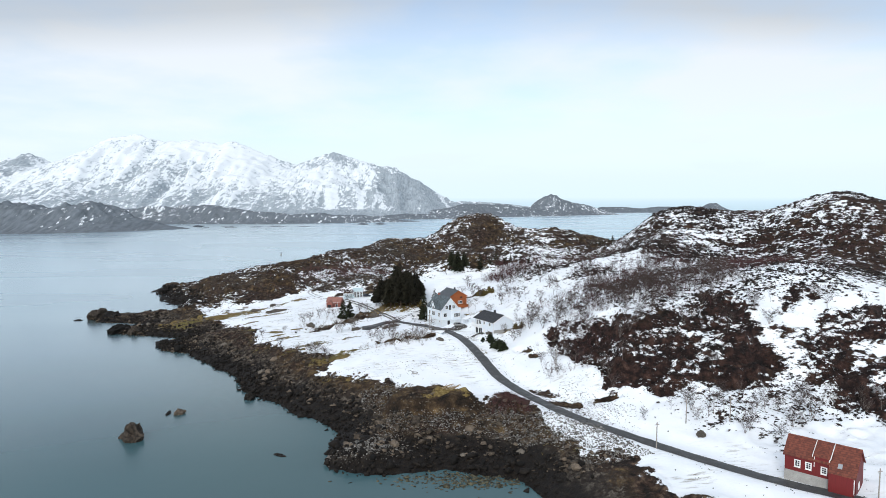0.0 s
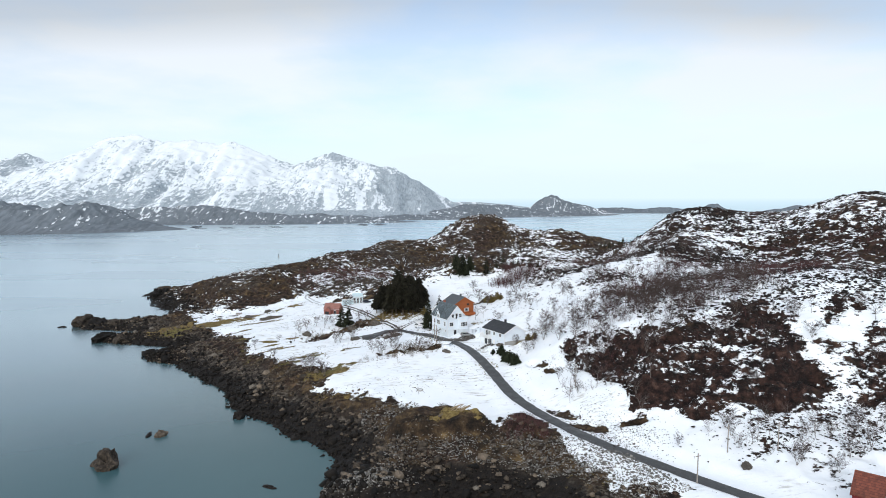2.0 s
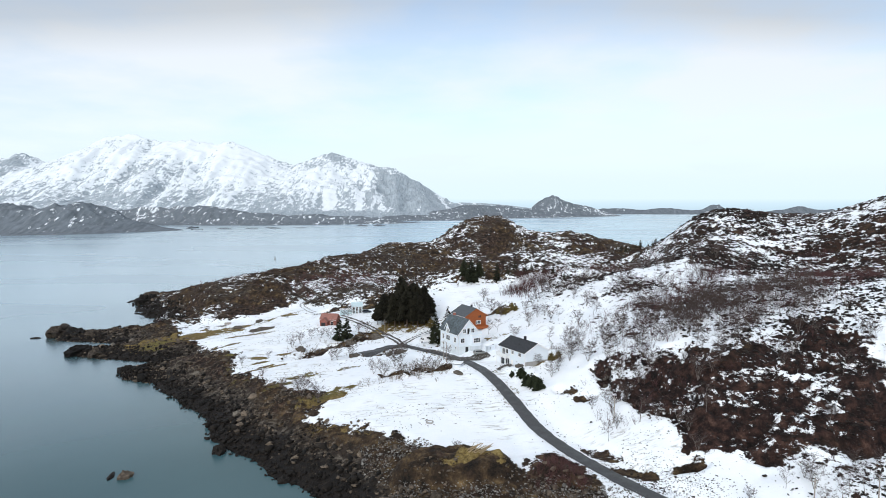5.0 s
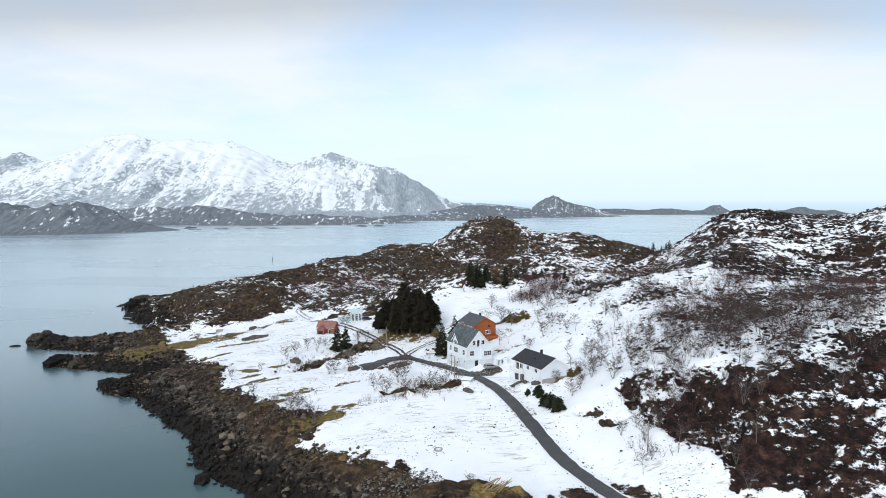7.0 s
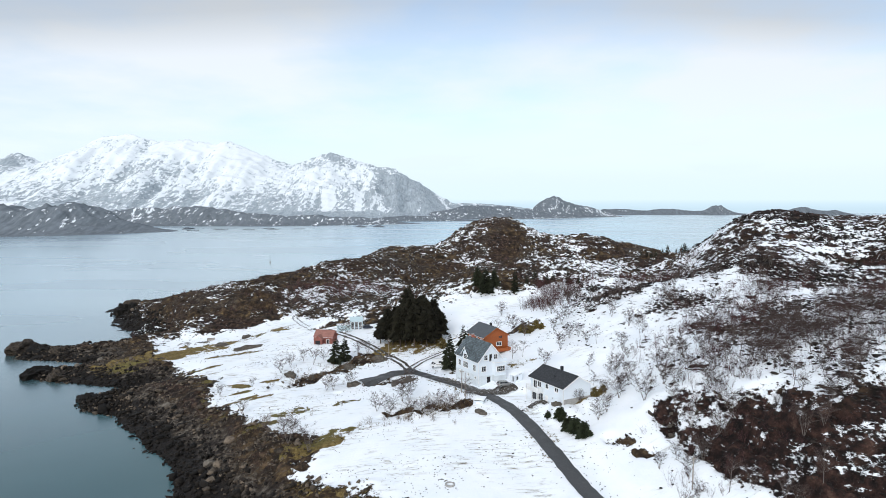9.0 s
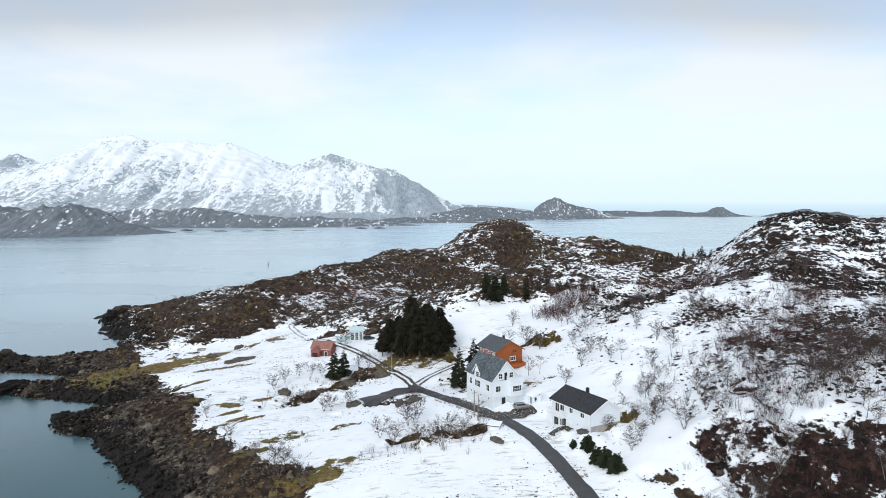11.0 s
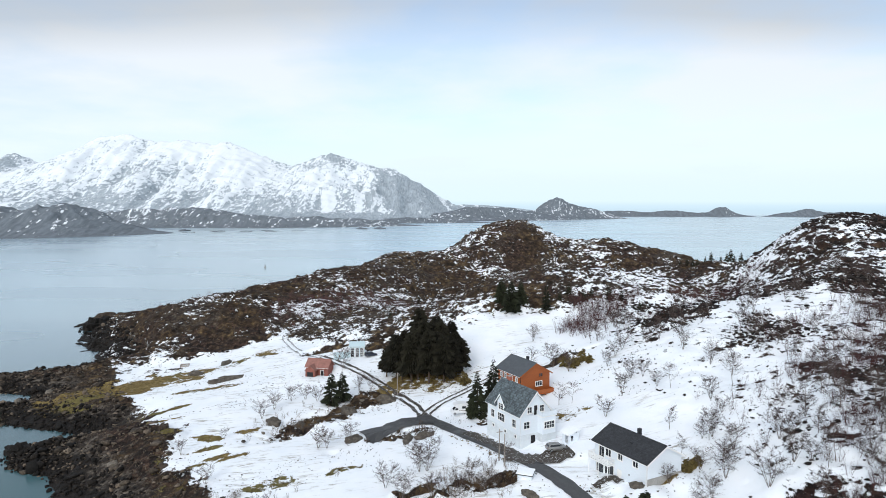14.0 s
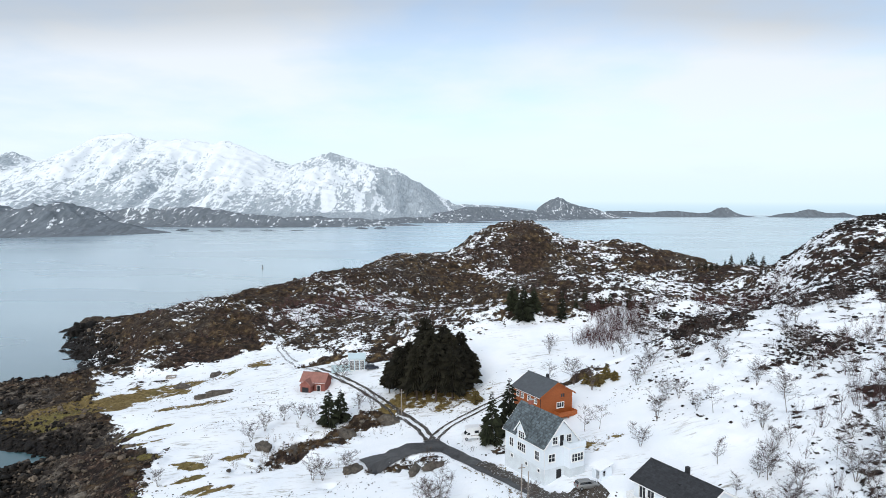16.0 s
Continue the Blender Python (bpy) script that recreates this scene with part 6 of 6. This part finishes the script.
NEEDLE = leaf_material("dark_spruce_needles", (0.004, 0.005, 0.003), (0.032, 0.038, 0.019))
GROVE = leaf_material("grove_spruce_needles", (0.004, 0.004, 0.003), (0.024, 0.022, 0.012))
JUNIPER = leaf_material("juniper_needles", (0.007, 0.011, 0.006), (0.034, 0.042, 0.020))
OLIVE = leaf_material("olive_golden_shrub", (0.03, 0.026, 0.010), (0.22, 0.165, 0.06))
BARK = plain("dark_bark", (0.07, 0.05, 0.038), 0.9, 3.0, 0.3, bump=0.4)
BIRCH_BARK = plain("grey_birch_bark", (0.17, 0.145, 0.13), 0.85, 3.0, 0.3)
TWIG = leaf_material("bare_birch_twigs", (0.034, 0.022, 0.020), (0.098, 0.070, 0.062))
RED_TWIG = leaf_material("red_brown_scrub_twigs", (0.042, 0.018, 0.018), (0.145, 0.072, 0.068))
GOLD_TWIG = leaf_material("golden_brown_twigs", (0.05, 0.03, 0.018), (0.19, 0.125, 0.065))
STRAW = leaf_material("dry_grass_tufts", (0.07, 0.05, 0.02), (0.27, 0.205, 0.085))


def conifer_meshes(seed, tall, wide, start, power, dens=1.7):
    """Trunk and crown of a conifer; the crown is whorls of drooping sprays."""
    rng = random.Random(seed)
    trunk = tube([(0, 0, -0.6), (0.05, 0, tall * 0.5), (0, 0, tall * 0.97)], [tall * 0.018 + 0.06, tall * 0.011 + 0.03, 0.02], 7)
    bm = bmesh.new()
    z = start * tall
    while z < tall:
        u = (z - start * tall) / (tall - start * tall)
        reach = wide * (1 - u) ** power * (0.35 + 0.65 * min(1, u * 5 + 0.35)) + 0.12
        count = rng.randint(7, 10)
        for k in range(count):
            a = k * math.tau / count + rng.uniform(-0.4, 0.4)
            r = reach * rng.uniform(0.5, 1.2)
            droop = r * rng.uniform(-0.05, 0.5)
            zz = z + rng.uniform(-0.45, 0.45)
            d, s = Vector((math.cos(a), math.sin(a), 0)), Vector((-math.sin(a), math.cos(a), 0))
            for t0, t1, side in ((0.0, 1.0, 0.0), (0.25, 0.85, 0.45), (0.25, 0.85, -0.45), (0.55, 0.98, 0.3), (0.55, 0.98, -0.3)):
                p0 = d * r * t0 + Vector((0, 0, zz - droop * t0 ** 1.6))
                p1 = d * r * t1 + s * side * r * 0.7 + Vector((0, 0, zz - droop * t1 ** 1.6 - rng.uniform(0, 0.15) * r))
                mid = (p0 + p1) / 2
                w = (p1 - p0).cross(Vector((0, 0, 1))).normalized() * (p1 - p0).length * rng.uniform(0.09, 0.17)
                q = [bm.verts.new(c) for c in (p0, mid + w - Vector((0, 0, 0.10 * r)), p1, mid - w - Vector((0, 0, 0.10 * r)), mid + Vector((0, 0, 0.09 * r)))]
                for i in range(4):
                    bm.faces.new((q[i], q[(i + 1) % 4], q[4]))
        z += rng.uniform(0.7, 1.2) / dens * (1.15 - 0.5 * u)
    return trunk, bm


def conifer(seed, tall, wide, start, power, label, leaf=None, name="spruce", dens=1.7):
    t = thing(name, Matrix.Identity(4), label, "conifer tree", "conifers")
    trunk, crown = conifer_meshes(seed, tall, wide, start, power, dens)
    part("trunk", trunk, BARK, t)
    part("crown", crown, leaf or NEEDLE, t)
    return t


def plant(tree, x, y, size=1.0, turn=0.0, first=False):
    m = pose(x, y, h_at(x, y), 0, 0, turn)
    if first:
        tree.matrix_basis = m
        return tree
    c = copy_thing(tree, m)
    c.matrix_basis = m @ Matrix.Diagonal((size, size, size, 1))
    return c


def build_conifers():
    rng = random.Random(5)
    lone = conifer(1, 11.6, 3.7, 0.05, 0.80, "tall dark spruce beside a house", dens=1.35)
    plant(lone, 1.2, 212.0, 1, 0, True)
    plant(lone, 5.6, 217.5, 1.06, 70)
    pair = conifer(2, 9.4, 3.4, 0.04, 0.74, "dark green spruce on a rocky knoll in snow", dens=1.35)
    plant(pair, -38.6, 232.6, 1, 0, True)
    plant(pair, -35.9, 234.8, 0.92, 130)
    plant(pair, 4.0, 214.5, 0.62, 40)
    kinds = [conifer(10 + i, 13.8 + i, 4.8 - 0.2 * i, 0.26, 0.40, "dark dense spruce in a closed grove", GROVE, dens=2.3) for i in range(3)]
    spots = [(-21.5, 247.5), (-17, 243.5), (-12, 242.0), (-7.0, 242.0), (-3.5, 243.5), (-22.5, 253), (-17.5, 249), (-12.5, 247.5), (-7.5, 248), (-3.0, 249), (-20, 258.5), (-14.5, 254.5), (-9.0, 254), (-5.0, 256), (-15, 260), (-9.5, 260), (-24.5, 250), (-14.5, 244.5), (-9.5, 244.5), (-5.0, 246), (-10.5, 250.5), (-15, 251), (-19.5, 246), (-1.2, 246)]
    for i, (x, y) in enumerate(spots):
        k = kinds[i % 3]
        edge = 0.72 + 0.42 * math.exp(-((x + 11) / 7.5) ** 2)
        plant(k, x + rng.uniform(-0.6, 0.6), y + rng.uniform(-0.6, 0.6), edge * rng.uniform(0.84, 1.04), rng.uniform(0, 360), i < 3)
    far = conifer(20, 11.0, 4.2, 0.06, 0.6, "broad dark spruce at the edge of a snow field")
    plant(far, 17.7, 288.0, 1, 0, True)
    plant(far, 14.5, 292, 0.8, 100)
    plant(far, 21.5, 291, 0.75, 200)
    slim = conifer(21, 11.0, 2.2, 0.03, 0.75, "slim dark spruce at the edge of a snow field")
    plant(slim, 30.2, 286.4, 1, 0, True)
    small = conifer(22, 4.6, 1.7, 0.03, 0.75, "small dark spruce on the heath")
    first = True
    for x, y, s in ((44.8, 291, 1.1), (48, 293, 0.9), (53.8, 290, 1.1), (40, 296, 1.0), (36, 292, 0.8), (58, 288, 0.9), (115, 385, 0.6), (118, 384, 0.75), (121, 384, 0.9), (123, 383, 0.7), (127, 383, 0.65), (129.5, 382, 1.0), (134.5, 382, 0.6), (137, 381, 1.0), (138.5, 380, 1.45), (140, 379, 0.8), (142.5, 377, 1.35), (62, 280, 0.7), (-30, 330, 0.8), (-18, 345, 0.9)):
        plant(small, x, y, s, rng.uniform(0, 360), first)
        first = False
    bush = conifer(23, 2.6, 1.7, 0.0, 0.40, "dark green juniper bush in snow by the road", JUNIPER, "juniper", 5.5)
    first = True
    for x, y, s in ((27.1, 161.0, 0.8), (28.3, 157.6, 1.1), (29.6, 155.6, 1.3), (31.2, 153.2, 1.2), (24.6, 163.5, 0.6)):
        plant(bush, x, y, s, rng.uniform(0, 360), first)
        first = False
    gold = conifer(24, 2.8, 1.8, 0.0, 0.45, "olive and golden shrub thicket beside an orange house", OLIVE, "shrub", 4.0)
    first = True
    for x, y, s in ((29, 230, 1.3), (31.5, 232.5, 1.1), (27, 233.5, 1.0), (33, 229.5, 0.8), (-1.0, 238.5, 1.2), (40, 171.5, 0.7), (37.5, 170, 0.8)):
        plant(gold, x, y, s, rng.uniform(0, 360), first)
        first = False


def spike(v, f, a, b, r):
    """A thin three-sided branch from a to b that ends in a point."""
    a, b = np.array(a, float), np.array(b, float)
    t = b - a
    t /= np.linalg.norm(t) + 1e-9
    o = np.cross(t, (0.3, 0.9, 0.1))
    o /= np.linalg.norm(o) + 1e-9
    w = np.cross(t, o)
    n = len(v)
    for k in range(3):
        v.append(a + r * (math.cos(k * 2.0944) * o + math.sin(k * 2.0944) * w))
    v.append(b)
    f.extend(((n, n + 1, n + 3), (n + 1, n + 2, n + 3), (n + 2, n, n + 3)))


def bare_tree_mesh(seed, tall, stems=1, twigs=36):
    """Stem and limb spikes and, apart, the fine twigs of a leafless birch with a rounded, open crown."""
    rng = random.Random(seed)
    wv, wf, tv, tf = [], [], [], []
    for s in range(stems):
        tilt = 0.42 if stems > 1 else 0.10
        lean = Vector((rng.uniform(-tilt, tilt), rng.uniform(-tilt, tilt), 1)).normalized()
        top = lean * tall * rng.uniform(0.75, 1.0)
        spike(wv, wf, (0, 0, -0.3), top, 0.03 + 0.008 * tall / stems ** 0.5)
        for k in range(int(20 / stems ** 0.5)):
            u = rng.uniform(0.22, 0.97)
            p = top * u
            a = rng.uniform(0, math.tau)
            # the longest limbs leave the stem at mid height and arch outwards
            ln = tall * (0.13 + 0.26 * math.sin(math.pi * min(1.0, (1.08 - u) * 1.05))) * rng.uniform(0.7, 1.2)
            q = p + Vector((math.cos(a), math.sin(a), rng.uniform(0.35, 0.95))).normalized() * ln
            spike(wv, wf, p, q, 0.010 + 0.0018 * tall)
            for j in range(twigs):
                w = p.lerp(q, rng.uniform(0.25, 1.0))
                d = Vector((rng.uniform(-1, 1) + 0.5 * math.cos(a), rng.uniform(-1, 1) + 0.5 * math.sin(a), rng.uniform(-0.35, 1.0))).normalized()
                spike(tv, tf, w, w + d * ln * rng.uniform(0.22, 0.5), 0.0095)
    return np.array(wv), np.array(wf), np.array(tv), np.array(tf)


def raw_mesh(name, v, f, mat):
    me = bpy.data.meshes.new(name)
    me.from_pydata(v.tolist(), [], f.tolist())
    me.materials.append(mat)
    return me


def bare_tree(seed, tall, stems, label, name="birch"):
    t = thing(name, Matrix.Identity(4), label, "birch tree", "bare birches")
    wv, wf, tv, tf = bare_tree_mesh(seed, tall, stems)
    new("trunk", raw_mesh("trunk", wv, wf, BIRCH_BARK)).parent = t
    tagged(new("crown", raw_mesh("crown", tv, tf, TWIG)), kind="stuff").parent = t
    return t


def build_birches():
    rng = random.Random(8)
    slim = [bare_tree(30 + i, 6.8, 1, "slim leafless birch standing in snow") for i in range(3)]
    bushy = [bare_tree(40 + i, 5.0, 5, "many-stemmed leafless birch in snow") for i in range(3)]
    spots = [(-54.4, 231, 1, 1.3), (-51, 237, 1, 1.5), (-47, 237.5, 1, 1.4), (-56.1, 224.8, 1, 1.1), (-10, 189, 0, 0.8), (-10.5, 181, 1, 1.4), (-15, 171, 1, 1.2), (-33, 158.5, 1, 1.3), (46, 157, 1, 1.4), (45, 177, 1, 1.2), (35, 204, 1, 1.2), (-43.2, 235.3, 1, 1.0), (-32.1, 241.3, 1, 1.0), (-28.5, 240.8, 1, 1.1), (-39.6, 260.3, 1, 1.5), (-36.3, 200.8, 1, 1.1), (-34.2, 200.3, 1, 0.9), (-29.6, 204.3, 1, 1.0)] + [
             (20.6, 206.8, 0, 1.4), (23.6, 206.3, 0, 0.8), (29, 195.4, 1, 1.0), (38.4, 175, 0, 0.7), (5.0, 177, 0, 0.9), (-18.5, 176, 1, 1.1), (-12, 181, 1, 1.3), (-9.5, 171.5, 1, 1.0), (-4.3, 171.5, 1, 0.9), (0, 170.5, 1, 0.9), (-2, 176, 1, 1.0), (2.5, 174, 1, 0.8)] + [
             (-58, 188, 1, 0.9), (-42, 171, 1, 0.8), (-39.5, 170, 1, 0.9), (-46, 170.5, 1, 0.7), (-70, 205, 1, 0.8), (-38.5, 161, 1, 1.3), (24, 235, 1, 1.5), (27, 228, 1, 1.2), (18.5, 240, 0, 1.2), (22, 262, 1, 1.2), (-62, 212, 1, 0.6)] + [
             (42, 164, 1, 1.3), (40, 170, 1, 0.9), (46, 170, 1, 1.2), (35.5, 158, 1, 1.0), (33, 166.5, 1, 0.8), (38, 160, 1, 1.0), (44, 176, 0, 0.9), (50, 190, 1, 1.1), (45, 200, 0, 0.9), (39, 211, 1, 1.1), (56, 205, 1, 1.2), (36, 222, 1, 0.9), (42, 230, 1, 1.2)] + [
             (86, 82, 1, 1.1), (84, 80, 1, 1.0), (92, 78, 1, 0.9), (98, 84, 1, 1.1), (104, 86, 1, 1.2), (71, 95, 0, 0.7), (97, 90, 1, 1.0), (7, 121, 1, 0.6), (-3, 121, 1, 0.5), (63, 93, 1, 0.6), (51, 104, 1, 0.6), (57, 88, 1, 0.5)]
    for k in range(150):
        x, y = rng.uniform(38, 130), rng.uniform(112, 275)
        spots.append((x, y, rng.choice((0, 1, 1)), rng.uniform(0.7, 1.25)))
    # a denser wood on the slope above the crags, and a few trees at their foot
    for k in range(110):
        x = rng.uniform(50, 118)
        spots.append((x, rng.gauss(148 + 0.35 * (x - 50), 14), rng.choice((0, 1, 1)), rng.uniform(0.8, 1.3)))
    for k in range(26):
        x = rng.uniform(74, 124)
        spots.append((x, rng.gauss(95 - 0.12 * (x - 74), 4), rng.choice((0, 1)), rng.uniform(0.7, 1.1)))
    used = set()
    for i, (x, y, kind, s) in enumerate(spots):
        j = i % 3
        tree = (slim, bushy)[kind][j]
        if i >= 60 and line_distance(np.array([x]), np.array([y]), ROAD)[0][0] < 8:
            continue
        plant(tree, x, y, s, rng.uniform(0, 360), (kind, j) not in used)
        used.add((kind, j))


def scrub_forms(count, stems, twigs, low, tall):
    """Bush shapes: slim leaning stems that fork into fine twigs."""
    forms = []
    for k in range(count):
        r = random.Random(200 + k)
        v, f = [], []
        for s in range(stems):
            a = r.uniform(0, math.tau)
            foot = np.array((0.35 * math.cos(a), 0.35 * math.sin(a), -0.2))
            b = a + r.uniform(-0.5, 0.5)
            reach = r.uniform(0.2, 0.42) * tall
            tip = np.array((math.cos(b) * reach, math.sin(b) * reach, r.uniform(low, tall)))
            spike(v, f, foot, tip, 0.026)
            for j in range(twigs):
                p = foot + (tip - foot) * r.uniform(0.3, 0.95)
                spike(v, f, p, p + np.array((r.uniform(-0.7, 0.7), r.uniform(-0.7, 0.7), r.uniform(0.25, 0.95))), 0.014)
        forms.append((np.array(v), np.array(f)))
    return forms


def inside_any(xy, outlines, fray):
    return np.max([inside_distance(xy[:, 0], xy[:, 1], c) for c in outlines], axis=0) + fray * fbm(xy[:, 0], xy[:, 1], 14, 4, 103)


def build_scrub():
    """Leafless scrub in belts on the slopes; nobody could count it."""
    rng = np.random.default_rng(23)
    small, tall = scrub_forms(10, 8, 6, 1.0, 2.4), scrub_forms(10, 8, 7, 1.8, 4.2)

    def slope(xy):
        loose = smooth(fbm(xy[:, 0], xy[:, 1], 30, 4, 101), 0.0, 0.4)
        clump = 0.15 + 0.85 * smooth(fbm(xy[:, 0], xy[:, 1], 9, 3, 109), -0.1, 0.35)
        dense = smooth(inside_any(xy, (BELT_TOP, BELT_LONG, BELT_MID, BELT_LOW), 9), -4, 5)
        return 0.66 * dense * clump + 0.08 * loose

    def field(xy):
        return 0.8 * smooth(inside_any(xy, (BELT_FIELD,), 6), -2, 4) + 0.30 * smooth(inside_any(xy, (BELT_SADDLE,), 6), -2, 4)

    def bluff(xy):
        return smooth(bell(xy[:, 0], xy[:, 1], 30, 109, 5, 5), 0.25, 0.7)

    def knoll(xy):
        return 0.75 * sum(k * bell(xy[:, 0], xy[:, 1], *e) for k, e in ((1.0, (-1, 174, 6, 3.5, 20)), (0.5, (-13, 167, 6, 2.5, 20)), (0.55, (-43, 222, 8, 3.5, 35)), (0.4, (-28, 231, 6, 2.5, 30)), (0.3, (-50, 176, 7, 3, 20)), (0.35, (-16, 206, 8, 2, 10))))

    def headland(xy):
        return 0.6 * smooth(inside_any(xy, (BELT_HEAD,), 12), -6, 6) + 0.05 * smooth(fbm(xy[:, 0], xy[:, 1], 24, 3, 107), 0.0, 0.3)

    for name, (x0, x1, y0, y1), n, mat, label, chance, forms, size in (
            ("slope_scrub", (36, 226, 122, 300), 23000, RED_TWIG, "red-brown leafless birch scrub on a snowy slope", slope, tall, 0.85),
            ("field_scrub", (26, 120, 250, 312), 3600, RED_TWIG, "tall red-brown leafless thicket beside a snow field", field, tall, 1.15),
            ("bluff_scrub", (16, 44, 98, 122), 900, RED_TWIG, "dark red-brown bushes on a bluff over the beach", bluff, small, 0.8),
            ("knoll_scrub", (-64, 9, 160, 242), 7500, GOLD_TWIG, "golden brown shrubs on a rocky knoll by the road", knoll, small, 0.75),
            ("headland_scrub", (-150, 120, 290, 430), 15000, RED_TWIG, "red-brown leafless scrub on the headland", headland, tall, 0.8)):
        xy = np.stack([rng.uniform(x0, x1, n), rng.uniform(y0, y1, n)], -1)
        z, sd = base_height(xy[:, 0], xy[:, 1])
        road = line_distance(xy[:, 0], xy[:, 1], ROAD)[0]
        xy = xy[(rng.random(n) < chance(xy)) & (sd > 14) & (road > 4)]
        z = height(xy[:, 0], xy[:, 1])[0]
        vs, fs, base = [], [], 0
        for i, (p, q) in enumerate(zip(xy, z)):
            v, f = forms[i % 10]
            a, s = rng.uniform(0, math.tau), rng.uniform(0.6, 1.15) * size
            c, sn = math.cos(a) * s, math.sin(a) * s
            vs.append(np.stack([v[:, 0] * c - v[:, 1] * sn + p[0], v[:, 0] * sn + v[:, 1] * c + p[1], v[:, 2] * s + q], -1))
            fs.append(f + base)
            base += len(v)
        mesh_stuff(name, np.concatenate(vs), np.concatenate(fs), mat, label, "scrub")


def build_grass():
    """Dry tufts on the thawed turf and along the shore's rim."""
    rng = np.random.default_rng(31)
    v, f = [], []
    r = random.Random(3)
    for k in range(9):
        a = r.uniform(0, math.tau)
        spike(v, f, (0.1 * math.cos(a), 0.1 * math.sin(a), -0.05), (0.45 * math.cos(a), 0.45 * math.sin(a), r.uniform(0.3, 0.6)), 0.07)
    v, f = np.array(v), np.array(f)
    n = 60000
    xy = np.stack([rng.uniform(-150, 60, n), rng.uniform(75, 310, n)], -1)
    z, sd = base_height(xy[:, 0], xy[:, 1])
    turf = zones(xy[:, 0], xy[:, 1], sd, z)[2]
    near = line_distance(xy[:, 0], xy[:, 1], ROAD)[0]
    verge = (near > 2.1) & (near < 3.6) & (fbm(xy[:, 0], xy[:, 1], 14, 3, 151) > 0.22)
    xy = xy[((rng.random(n) < 0.55 * turf) | verge) & (sd > 4)][:9000]
    scatter("dry_grass", v, f, xy, rng.uniform(0.35, 0.9, len(xy)), rng, STRAW, "golden dry grass tufts bare of snow", "grass", sink=0.5, jitter=0.02, flat=(0.7, 1.1))


build_conifers()
build_birches()
build_scrub()
build_grass()


# ---- out on the fjord ----
def fish_pen(x, y, r):
    p = thing("fish_pen", pose(x, y, 0), "dark floating fish farm ring on the fjord", "fish pen", "fish pens")
    n = 28
    for name, q, z, w in (("float", r, 0.1, 0.35), ("handrail", r - 0.6, 1.2, 0.12)):
        bm = bmesh.new()
        rings = []
        for k in range(n):
            a = k * math.tau / n
            rings.append([bm.verts.new(((q + w * math.cos(b)) * math.cos(a), (q + w * math.cos(b)) * math.sin(a), z + w * math.sin(b))) for b in (0.0, 1.57, 3.14, 4.71)])
        for a, b in zip(rings, rings[1:] + rings[:1]):
            for i in range(4):
                bm.faces.new((a[i], a[(i + 1) % 4], b[(i + 1) % 4], b[i]))
        part(name, bm, GREY_TILE, p)
    for a in (k * math.tau / 8 for k in range(8)):
        part("stanchion", tube([((r - 0.3) * math.cos(a), (r - 0.3) * math.sin(a), 0.2), ((r - 0.6) * math.cos(a), (r - 0.6) * math.sin(a), 2.0)], [0.25, 0.2], 4), DARK, p)
    return p


for px_, py_ in ((-640, 1660), (-575, 1690), (-515, 1720), (-455, 1735), (-390, 1760), (-600, 1740), (-480, 1790)):
    fish_pen(px_, py_, 15)
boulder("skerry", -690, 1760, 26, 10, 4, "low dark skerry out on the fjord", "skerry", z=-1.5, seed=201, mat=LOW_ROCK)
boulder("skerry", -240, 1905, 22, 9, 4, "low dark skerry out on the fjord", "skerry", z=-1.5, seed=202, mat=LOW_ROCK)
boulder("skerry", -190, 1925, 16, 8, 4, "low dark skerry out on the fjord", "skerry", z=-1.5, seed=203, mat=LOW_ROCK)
